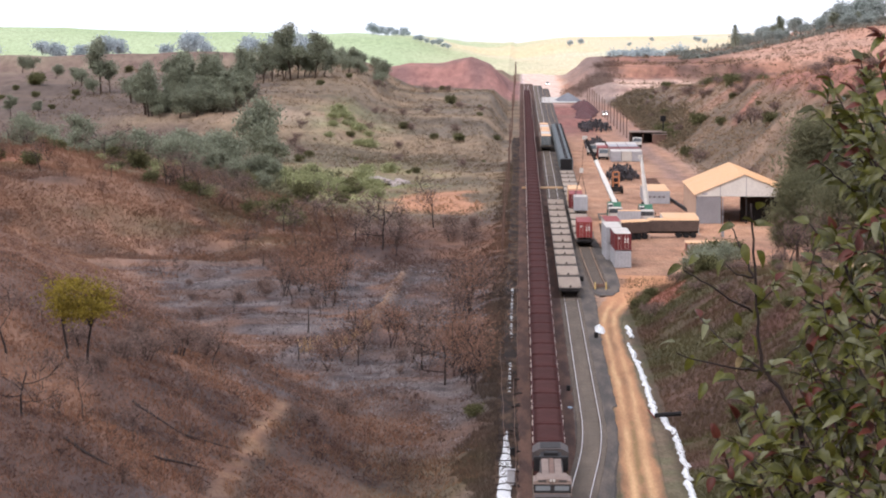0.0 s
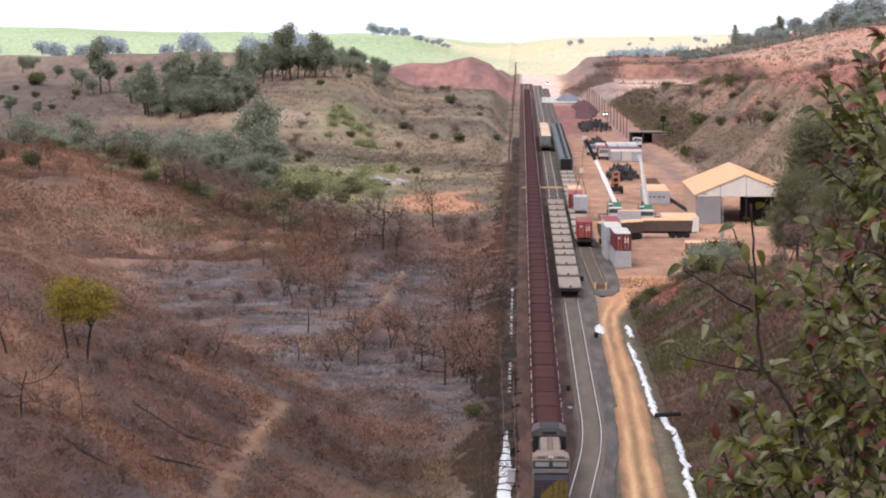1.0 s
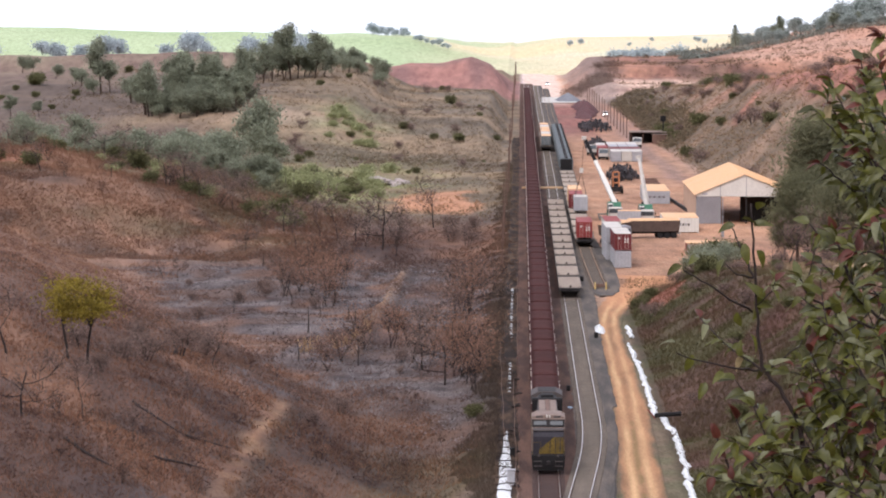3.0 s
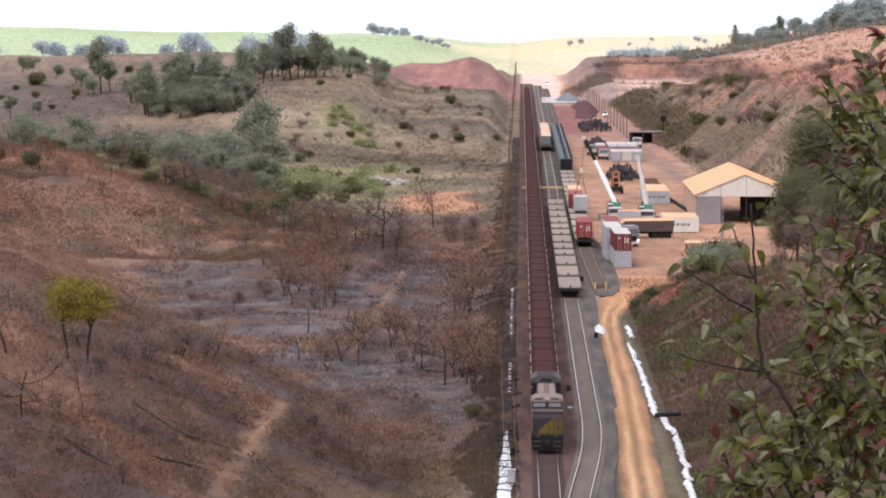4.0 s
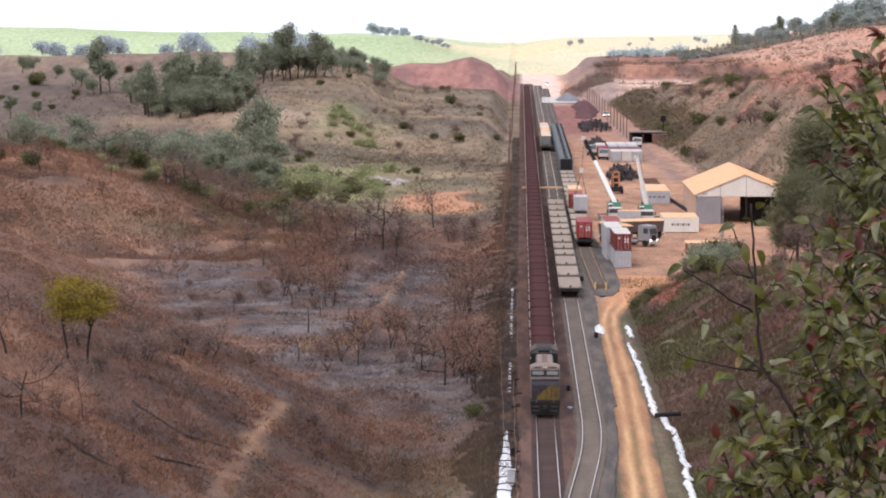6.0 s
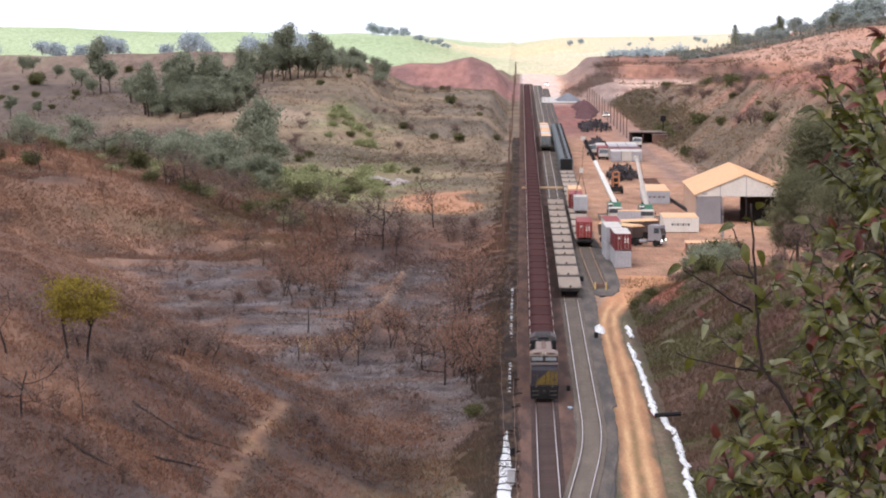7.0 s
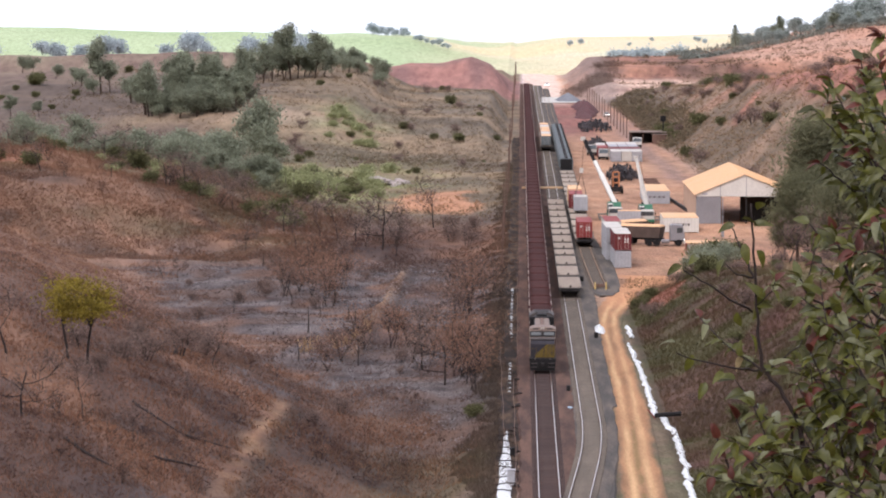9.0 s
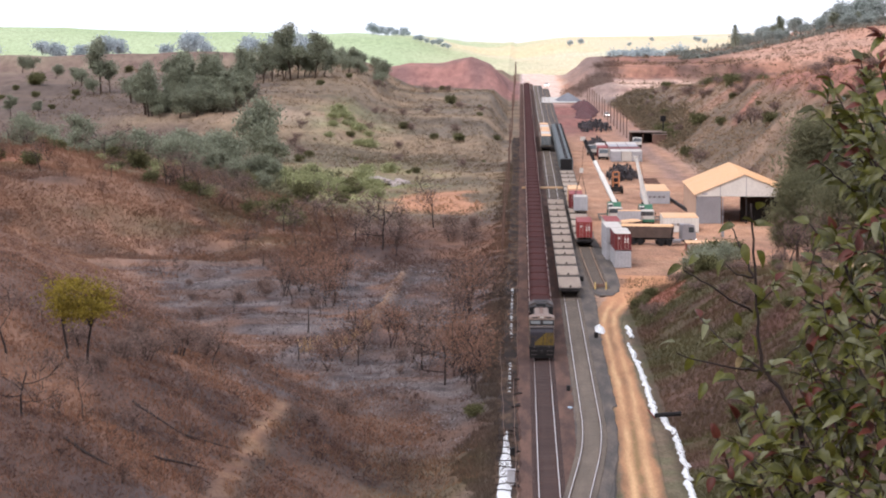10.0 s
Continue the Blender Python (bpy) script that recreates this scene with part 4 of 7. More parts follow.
def container(paint, label, length, m, roof=None, doors=True, group="shipping containers", bars=None, patch=False):
    """A shipping container, doors to -y, base at z 0."""
    c = thing("shipping_container", label, "container", m, group=group)
    h, w, L = 2.59, 1.2, length / 2
    n = int(length / 0.56)
    side = []
    for k in range(n):
        a, b = -L + 0.1 + k * (length - 0.2) / n, -L + 0.1 + (k + 0.5) * (length - 0.2) / n
        side += [(w, a), (w + 0.03, a + 0.05), (w + 0.03, b), (w, b + 0.05)]
    outline = [(w, -L)] + side + [(w, L), (-w, L)] + [(-x, yy) for x, yy in reversed(side)] + [(-w, -L)]
    body = Shape().prism(outline, "z", 0.08, 2.52)
    part("body", body, paint, c)
    fr = Shape()
    for x in (-1, 1):
        for yy in (-1, 1):
            fr.box(min(x * 1.1, x * 1.225), max(x * 1.1, x * 1.225), min(yy * (L - 0.1), yy * (L + 0.02)), max(yy * (L - 0.1), yy * (L + 0.02)), 0.0, h)
    part("corner_post", fr, paint, c)
    part("roof", Shape().box(-1.22, 1.22, -L, L, 2.522, 2.59), roof or paint, c)
    if doors:
        for x0, x1 in ((-1.05, -0.02), (0.02, 1.05)):
            d = part("door", Shape().box(x0, x1, -L - 0.05, -L - 0.002, 0.14, 2.45, 0.02), paint, c)
            for xx in (x0 + 0.3, x1 - 0.3):
                part("lock_rod", Shape().cyl((xx, -L - 0.08, 0.16), (xx, -L - 0.08, 2.42), 0.022, 6), M_WHITE_DIRT if paint is not M_GREYCONT else M_GREYSHEET, d)
    if patch:
        for x, z in ((0.3, 1.75), (0.7, 1.75), (0.3, 1.35), (0.7, 1.35), (-0.6, 1.9)):
            part("placard", Shape().box(x - 0.13, x + 0.13, -L - 0.11, -L - 0.1, z - 0.12, z + 0.12), M_WHITE, c)
    return c


# red container on the last wagon of the siding
container(M_RED, "red shipping container on a flat wagon", 12.19, pose(siding_x(501), 501.2, 1.24), roof=M_RED, patch=True)
container(M_GREYCONT, "grey container hanging from crane slings over a wagon", 6.06, pose(10.75, 559, 1.5), roof=M_WHITE_DIRT)
container(M_MAROON, "maroon container standing on a flat wagon", 12.19, pose(10.1, 573, 1.24), roof=M_RED)
container(M_TAN, "tan container on a flat wagon in the siding", 12.19, pose(10.15, 589, 1.24), roof=M_TAN)


def covered_hopper(m):
    w = thing("hopper_wagon", "dark grey-green covered hopper wagon in the siding", "wagon", m, group="covered hopper wagons")
    part("body", Shape().prism([(-1.2, 1.0), (1.2, 1.0), (1.5, 1.7), (1.5, 3.3), (1.25, 3.75), (-1.25, 3.75), (-1.5, 3.3), (-1.5, 1.7)], "y", -7.3, 7.3), M_GREEN, w)
    for k in range(6):
        for sx in (-1, 1):
            y = -6.4 + k * 2.56
            part("side_rib", Shape().box(min(sx * 1.502, sx * 1.58), max(sx * 1.502, sx * 1.58), y - 0.07, y + 0.07, 1.6, 3.3), M_GREEN, w)
    for k in range(4):
        part("hatch", Shape().box(-0.35, 0.35, -6.2 + k * 3.5, -4.4 + k * 3.5, 3.752, 3.95, 0.04), M_DARK, w, "dark roof hatch")
        part("roof_step", Shape().box(1.0, 1.42, -5.5 + k * 3.5, -4.6 + k * 3.5, 3.752, 4.0), M_BLACK, w)
    part("end_sheet", Shape().box(-1.3, 1.3, -7.36, -7.302, 1.2, 3.6), M_BLACK, w)
    bogie(w, -5.2)
    bogie(w, 5.2)
    return w


h0 = covered_hopper(pose(siding_x(710), 705.5, 0))
for k in range(1, 13):
    copy_thing(h0, pose(10.2, 705.5 + 15.3 * k, 0))
# wagon with tan boxes on the loop
for k in range(6):
    yy = 812 + 15.4 * k
    flatcar(loop_x, yy, 15.2, "flat wagon with a dusty container standing on the loop")
    container((M_GREEN, M_WHITE_DIRT, M_RED)[k % 3], "dusty container with tan roof standing on a flat wagon", 12.19, pose(LOOP_X, yy + 7.6, 1.24), roof=M_TAN if k % 3 != 1 else M_WHITE_DIRT)

# end of the siding: two yellow posts and rails' stop
for x in (-0.75, 0.75):
    single("buffer_post", Shape().box(-0.09, 0.09, -0.12, 0.12, -0.4, 0.7, 0.03).box(-0.08, 0.08, 0.12, 0.9, 0.1, 0.24), M_YELLOW, "yellow post at the end of the siding", "post",
           pose(siding_x(424) + x, 423, 0), group="yellow stop posts")
single("track_stop", Shape().box(-0.6, 0.6, -0.14, 0.14, -0.17, 0.3, 0.05), M_WOOD, "dark timber stop across the siding's end", "track stop", pose(siding_x(426), 425.5, 0))
# planked crossing of the tracks
single("level_crossing", Shape().box(0.2, 12.2, 650, 655, -0.2, 0.012), M_CROSSING, "tan earth crossing laid over the tracks", "level crossing", kind="structure")


# ---- the yard ----
def stack():
    turn = 1.6
    base = pose(15.0, 465.5, -0.5, 0, 0, turn)
    container(M_GREYCONT, "grey container at the bottom of a stack", 12.19, base)
    container(M_MAROON, "maroon container on top of a grey one", 12.19, base @ pose(0, 0, 2.6), roof=M_WHITE_DIRT, patch=True)
    for k, (top, roof) in enumerate(((M_GREYCONT, M_WHITE_DIRT), (M_WHITE_DIRT, M_RED))):
        behind = base @ pose(-0.57 + 0.6 * k, 12.9 * (k + 1), 0)
        container(M_GREYCONT, "grey container at the bottom of a stack", 12.19, behind)
        container(top, "grey container stacked behind a maroon one", 12.19, behind @ pose(0, 0, 2.6), roof=roof)


stack()


def side_container(x, y, paint, rows, label, turn=90, bars=True, length=6.06):
    """Containers side by side, long sides to the tracks' end, the front one lettered."""
    for k in range(rows):
        c = container(paint, label, length, pose(x, y + k * 2.5, gz(x, y) + 0.02, 0, 0, turn), roof=M_TAN, doors=False, group="white containers with tan roofs")
        if k == 0 and bars:
            for i in range(7):
                part("lettering_bar", Shape().box(1.236, 1.245, -1.6 + i * 0.46, -1.3 + i * 0.46, 1.2, 1.6), M_GREYSHEET if i % 2 else M_LOCO_GREY, c, "dark lettering bar")


side_container(27.4, 532.0, M_WHITE, 5, "dusty white container with dark lettering and tan roof", 90 + 180)
side_container(26.6, 607.0, M_GREYCONT, 9, "grey container with lettering and tan roof", 90 + 180, True, 4.9)
side_container(19.2, 549.0, M_GREYCONT, 1, "small grey container between the cranes", 90 + 180, False, 4.0)
# Stands in for a container; its height is cut to fit the camera's view
low = thing("low_hut", "dusty container with flat tan roof behind bushes, lowered to fit the view", "hut", pose(29.6, 489, -0.5))
part("wall", Shape().box(-3.4, 3.4, -1.2, 4.0, 0, 1.5), M_WHITE_DIRT, low)
part("roof", Shape().box(-3.6, 3.6, -1.4, 4.2, 1.502, 1.62), M_TAN, low)
part("end_panel", Shape().box(-3.45, -3.402, -1.1, 3.9, 0.1, 1.4), M_RED, low, "faded red end panel")


def shed():
    s = thing("storage_shed", "large tan-roofed storage shed with white gable and grey wall", "shed", kind="")
    x0, x1, y0, y1, eave, ridge = 31.2, 48.4, 553.0, 595.0, 4.7, 8.25
    xm, g = (x0 + x1) / 2, -0.5
    part("side_wall", Shape().box(x0, x0 + 0.12, y0 + 0.3, y1, g, eave), M_TANWALL, s, "dusty tan sheet side wall")
    part("side_wall", Shape().box(x1 - 0.12, x1, y0 + 0.3, y1, g, eave), M_GREYSHEET, s)
    part("front_wall", Shape().box(x0, x0 + 4.4, y0, y0 + 0.12, g, eave - 0.3), M_GREYSHEET, s, "grey sheet front wall")
    for k in range(14):
        part("wall_rib", Shape().box(x0 + 0.1 + k * 0.3, x0 + 0.14 + k * 0.3, y0 - 0.03, y0 - 0.002, g + 0.05, eave - 0.35), M_GREYSHEET, s)
    gable = Shape().prism([(x0, eave - 0.35), (x1, eave - 0.35), (x1, eave), (xm, ridge - 0.12), (x0, eave)], "y", y0 - 0.12, y0 - 0.01)
    part("gable", gable, M_WHITE, s, "white sheet gable")
    for x in (x0 + 4.3, x0 + 8.9):
        zt = eave + (ridge - eave) * (1 - abs(x - xm) / (xm - x0)) - 0.2
        part("gable_joint", Shape().box(x - 0.05, x + 0.05, y0 - 0.16, y0 - 0.122, eave - 0.3, zt), M_GREYSHEET, s)
    o = 0.35
    sl = (ridge - eave) / (xm - x0)
    for sx in (-1, 1):
        xe = xm + sx * (xm - x0 + o)
        ze = eave - sl * o
        part("roof", Shape().add([(xm, y0 - 0.4, ridge), (xe, y0 - 0.4, ze), (xe, y1 + 0.3, ze), (xm, y1 + 0.3, ridge), (xm, y0 - 0.4, ridge + 0.08), (xe, y0 - 0.4, ze + 0.08), (xe, y1 + 0.3, ze + 0.08), (xm, y1 + 0.3, ridge + 0.08)],
                                 [(0, 1, 2, 3), (4, 5, 6, 7), (0, 4, 5, 1), (1, 5, 6, 2), (2, 6, 7, 3), (3, 7, 4, 0)]), M_TAN, s, "tan dusty sheet roof slope")
        seams = Shape()
        for k in range(21):
            yy = y0 - 0.3 + k * 2.0
            seams.add([(xm, yy, ridge + 0.085), (xe, yy, ze + 0.085), (xe, yy + 0.08, ze + 0.085), (xm, yy + 0.08, ridge + 0.085), (xm, yy + 0.04, ridge + 0.13), (xe, yy + 0.04, ze + 0.13)], [(0, 1, 5, 4), (4, 5, 2, 3)])
        part("roof_seams", seams, M_TAN, s)
    for x in (x0 + 4.4, x0 + 8.9, x1 - 0.15):
        part("portal_post", Shape().box(x - 0.12, x + 0.12, y0 + 0.13, y0 + 0.4, g, eave), M_DARK, s)
    part("inner_partition", Shape().box(x0 + 8.3, x1 - 0.13, y0 + 7, y0 + 7.12, g, 4.0), M_DARK, s)
    for k in range(4):
        yy = y0 + 4 + k * 10
        part("roof_truss", Shape().box(x0 + 0.13, x1 - 0.13, yy, yy + 0.15, eave - 0.25, eave - 0.05), M_DARK, s)
    part("sign_panel", Shape().box(x0 + 1.0, x0 + 2.0, y0 - 0.15, y0 - 0.122, eave - 0.05, eave + 0.25), M_GREYCONT, s, "small grey sign panel")


shed()
single("lamp_post", Shape().cyl((0, 0, -0.5), (0, 0, 6.2), 0.07, 8).box(-0.25, 0.25, -0.1, 0.1, -0.5, 0.6, 0.05), M_GREYSHEET, "slender grey post before the shed", "post", pose(33.8, 520, 0))
single("retaining_kerb", Shape().box(-0.2, 0.2, -20, 20, -0.55, 0.1), M_DARK, "low dark timber kerb beside the yard", "kerb", pose(30.6, 598, 0, 0, 0, 3))


def boom_crane(label, m, tip, paint_top, paint=None, thick=1.0, split=0.66):
    """A truck crane; its boom is a part that turns on the carrier."""
    c = thing("mobile_crane", label, "crane", m, group="mobile cranes")
    part("carrier", Shape().box(-1.3, 1.3, -4.5, 5.5, 0.75, 1.35, 0.08), M_CRANEGREEN, c)
    part("cab", Shape().box(-1.25, 1.25, -6.2, -4.4, 0.7, 2.6, 0.2), M_WHITE_DIRT, c, "dusty white driving cab")
    part("windscreen", Shape().box(-1.1, 1.1, -6.23, -6.2, 1.6, 2.35), M_GLASS, c)
    for yy in (-5.0, -3.2, 2.2, 3.8):
        for x in (-1.05, 1.05):
            part("wheel", Shape().cyl((x - 0.2, yy, 0.55), (x + 0.2, yy, 0.55), 0.55, 14), M_RUBBER, c)
    for yy in (-2.5, 5.0):
        part("outrigger", Shape().box(-2.8, 2.8, yy - 0.15, yy + 0.15, 0.55, 0.75).box(-2.85, -2.6, yy - 0.2, yy + 0.2, 0.0, 0.74).box(2.6, 2.85, yy - 0.2, yy + 0.2, 0.0, 0.74), M_GREEN, c)
    part("slew_house", Shape().prism([(-0.5, 1.36), (3.4, 1.36), (3.4, 2.6), (2.6, 3.1), (0.4, 3.1), (-0.5, 2.3)], "x", -1.2, 1.2), M_CRANEGREEN, c, "green slewing house")
    for sx in (-1, 1):
        part("mudguard", Shape().prism([(-3.9, 1.0), (-3.7, 1.36), (-2.7, 1.36), (-2.5, 1.0)], "x", min(sx * 0.9, sx * 1.4), max(sx * 0.9, sx * 1.4)), M_CRANEGREEN, c)
        part("mirror", Shape().box(sx * 1.42 - 0.1, sx * 1.42 + 0.1, -6.3, -6.22, 1.7, 2.2), M_DARK, c)
    part("bumper", Shape().box(-1.28, 1.28, -6.42, -6.24, 0.45, 0.95, 0.05), M_CRANEGREEN, c)
    part("winch", Shape().cyl((-0.7, 2.6, 3.2), (0.7, 2.6, 3.2), 0.32, 12), M_DARK, c)
    part("jib_rope", Shape().cyl((0.25, 2.6, 3.5), (Vector(tip) + Vector((0.1, 0.1, 0.35))), 0.03, 5), M_BLACK, c)
    part("counterweight", Shape().box(-1.25, 1.25, 3.402, 4.2, 1.4, 2.7, 0.1), M_DARK, c)
    part("operator_cab", Shape().box(-1.25, -0.35, -2.2, -0.55, 1.4, 3.0, 0.12), M_WHITE_DIRT, c)
    part("operator_glass", Shape().box(-1.2, -0.4, -2.23, -2.2, 1.9, 2.8), M_GLASS, c)
    piv = Vector((0.3, 1.5, 2.5))
    v = Vector(tip) - piv
    boom = part("boom", Shape().tube([(0, 0, 0), v * 0.46], 0.56 * thick, 4), paint or M_BOOM, c, "dusty white telescopic boom", at=Matrix.Translation(piv))
    part("boom_section", Shape().tube([v * 0.44, v * split], 0.46 * thick, 4), paint or M_BOOM, boom)
    part("boom_end", Shape().tube([v * (split - 0.02), v * 0.97], 0.37 * thick, 4), paint_top, boom)
    part("boom_head", Shape().box(v.x - 0.55, v.x + 0.35, v.y - 0.3, v.y + 0.3, v.z - 0.4, v.z + 0.3, 0.08), M_WHITE_DIRT, boom)
    part("lift_ram", Shape().cyl((0, -0.4, -0.9), v * 0.35, 0.13, 8), M_DARK, boom)
    return c, boom, piv, v


C1 = boom_crane("green and white mobile crane with raised telescopic boom", pose(17.0, 563, -0.5), (-5.35, 6, 14.55), M_BLACK)
C2 = boom_crane("green and white mobile crane with boom raised over the yard", pose(22.4, 556, -0.5), (-0.9, 10, 11.2), M_WHITE_DIRT, M_WHITE_DIRT, 0.85)
hook = thing("crane_hook", "dark hook block and slings holding a grey container", "crane hook", pose(10.9, 559, 8.6))
part("block", Shape().box(-0.35, 0.35, -0.25, 0.25, -0.4, 0.45, 0.1), M_WHITE_DIRT, hook)
part("rope", Shape().cyl((0.05, 0, 0.4), (0.45, -0.6, 5.6), 0.03, 5), M_BLACK, hook)
for sx, sy in itertools.product((-1.15, 0.9), (-2.9, 2.9)):
    part("sling", Shape().cyl((0, 0, -0.35), (sx, sy, -4.5), 0.03, 5), M_BLACK, hook)


def box_truck(m, paint, label):
    t = thing("truck", label, "truck", m, group="parked trucks")
    part("cab", Shape().prism([(-1.0, 0.6), (-1.0, 1.6), (-0.7, 2.75), (0.9, 2.75), (0.9, 0.6)], "x", -1.2, 1.2), paint, t)
    part("windscreen", Shape().add([(-1.1, -1.02, 1.65), (1.1, -1.02, 1.65), (1.1, -0.74, 2.62), (-1.1, -0.74, 2.62)], [(0, 1, 2, 3)]), M_GLASS, t)
    part("bumper", Shape().box(-1.2, 1.2, -1.12, -1.0, 0.4, 0.85), M_DARK, t)
    part("chassis", Shape().box(-0.45, 0.45, 0.6, 6.5, 0.6, 0.9), M_BLACK, t)
    for yy in (0.0, 4.0, 5.3):
        for x in (-1.0, 1.0):
            part("wheel", Shape().cyl((x - 0.16, yy, 0.5), (x + 0.16, yy, 0.5), 0.5, 14), M_RUBBER, t)
    return t


# far container block with trucks beside it
for i, p in enumerate((M_GREYCONT, M_WHITE_DIRT, M_GREYCONT)):
    for k in range(4):
        container(p if k == 0 else (M_MAROON, M_WHITE_DIRT, M_RED)[(i + k) % 3], "container in a block of grey and maroon ones in the yard", 12.19,
                  pose(23.5 + i * 2.58, 772 + k * 13.2, -0.5), roof=(M_WHITE_DIRT, M_MAROON, M_GREYCONT)[k % 3] if k else M_WHITE_DIRT)
container(M_MAROON, "maroon container beside white ones in the yard", 12.19, pose(20.7, 792, -0.5), roof=M_RED)
container(M_RED, "red container beside white ones in the yard", 12.19, pose(20.6, 806, -0.5), roof=M_WHITE_DIRT)
box_truck(pose(20.6, 776, -0.5), M_WHITE_DIRT, "dusty white truck parked beside containers")
box_truck(pose(18.2, 798, -0.5), M_WHITE_DIRT, "dusty white truck parked beside containers")
box_truck(pose(31.4, 840, -0.5), M_WHITE, "white truck parked near a low shelter")


def wheelset_pile(cx, cy, n, w, d, h, seed, label):
    """Loose old wheelsets heaped on the ground."""
    r = random.Random(seed)
    pile = thing("wheelset_pile", label, "wheelsets", pose(cx, cy, -0.5), group="heaps of wheelsets")
    for k in range(n):
        x, y = (r.random() - 0.5) * w, (r.random() - 0.5) * d
        z = 0.46 + r.random() * h * max(0, 1 - abs(x) / w * 1.6)
        a = r.uniform(-0.6, 0.6)
        u = Vector((math.cos(a), math.sin(a), r.uniform(-0.3, 0.3)))
        c = Vector((x, y, z))
        s = Shape().cyl(c - u * 1.0, c + u * 1.0, 0.09, 6)
        for e in (-0.84, 0.84):
            s.cyl(c + u * (e - 0.06), c + u * (e + 0.06), 0.46, 12)
        part("wheelset", s, M_PILE, pile)


wheelset_pile(22.6, 690, 90, 5.2, 22, 3.2, 1, "heap of dark rusty wheelsets in the yard")
wheelset_pile(20.4, 835, 80, 4.6, 50, 1.8, 2, "heap of grey wheelsets beyond the containers")
wheelset_pile(22.8, 960, 120, 8.4, 50, 2.6, 3, "long heap of dark wheelsets beside the posts")

# parked machine with orange boom between the cranes
ex = thing("loader", "orange and dark loader standing in the yard", "loader", pose(19.5, 640, -0.5))
part("chassis", Shape().box(-1.3, 1.3, -2.5, 2.5, 0.6, 1.6, 0.1), M_DARK, ex)
part("cab", Shape().box(-0.8, 0.8, -1.0, 1.2, 1.6, 3.2, 0.15), M_DARK, ex)
for sx in (-0.62, 0.62):
    part("mast_rail", Shape().box(sx - 0.14, sx + 0.14, -2.9, -2.6, 0.3, 4.6, 0.04), M_ORANGE, ex, "faded orange mast rail")
for z in (0.8, 2.2, 3.4, 4.4):
    part("crossbar", Shape().box(-0.478, 0.478, -2.86, -2.66, z, z + 0.3, 0.03), M_ORANGE, ex)
part("carriage", Shape().box(-0.9, 0.9, -3.1, -2.92, 0.5, 1.5, 0.03), M_DARK, ex)
for yy in (-1.7, 1.7):
    for x in (-1.3, 1.3):
        part("wheel", Shape().cyl((x - 0.25, yy, 0.7), (x + 0.25, yy, 0.7), 0.7, 14), M_RUBBER, ex)

# timber stacks by the far road
tim = thing("timber_stack", "low stacks of weathered sleepers beside the yard road", "timber stack", pose(28.5, 668, -0.5))
r_t = random.Random(8)
for row in range(5):
    for k in range(6):
        part("timber", Shape().box(-1.4 + r_t.uniform(-0.2, 0.2), 1.4, row * 8 - 16 + k % 3 * 0.5, row * 8 - 15.6 + k % 3 * 0.5, (k // 3) * 0.3, (k // 3) * 0.3 + 0.28), M_WOOD, tim)


def shelter():
    s = thing("open_shelter", "low open shelter with dusty grey roof and dark inside", "shelter", pose(35.4, 868, -0.5))
    part("roof", Shape().box(-5.2, 5.2, -4, 5, 3.1, 3.3), M_LOCO_PALE, s)
    part("rear_wall", Shape().box(-5, 5, 4.7, 4.9, 0, 3.09), M_DARK, s)
    for x in (-4.9, -1.5, 1.5, 4.9):
        part("post", Shape().box(x - 0.1, x + 0.1, -3.8, -3.6, 0, 3.09), M_WOOD, s)
    part("side_hut", Shape().box(1.0, 5.0, -6.5, -4.2, 0, 2.6), M_WOOD, s)
    part("hut_roof", Shape().box(0.8, 5.2, -6.7, -4.1, 2.602, 2.72), M_LOCO_PALE, s)


shelter()
tank = thing("water_tank", "dark water tank on a slender post", "water tank", pose(40.2, 880, gz(40.2, 880)))
part("post", Shape().cyl((0, 0, 0), (0, 0, 5.0), 0.18, 8), M_DARK, tank)
part("tank", Shape().cyl((0, 0, 5.0), (0, 0, 6.6), 0.8, 14), M_BLACK, tank)

# row of bare timber poles
pole_me = Shape().tube([(0, 0, -0.6), (0, 0, 6.3)], [0.17, 0.13], 8).mesh("timber_pole", M_WOOD)
for k in range(15):
    f = k / 14
    yy = 900 + 330 * f ** 1.1
    single("timber_pole", pole_me, M_WOOD, "bare weathered timber pole in a row beside the yard", "pole", pose(30.6 - 4.4 * f, yy, -0.5, random.Random(k).uniform(-1.5, 1.5), random.Random(k + 50).uniform(-1.5, 1.5), 0), group="row of timber poles")

# heaps by the far end of the yard


def heap(name, label, m, cx, cy, rx, ry, h, seed):
    s = Shape()
    n, k = 26, 8
    rings = []
    for j in range(k):
        f = j / (k - 1)
        rings.append([(cx + rx * (1 - f) * math.cos(2 * math.pi * i / n) * (1 + 0.15 * noise.noise(Vector((math.cos(i * 0.24) * 2, math.sin(i * 0.24) * 2, seed)))),
                       cy + ry * (1 - f) * math.sin(2 * math.pi * i / n), -0.7 + h * f ** 0.85 + 0.2 * noise.noise(Vector((i, j, seed)))) for i in range(n)])
    s.loft(rings)
    single(name, s, m, label, "heap", smooth=True)


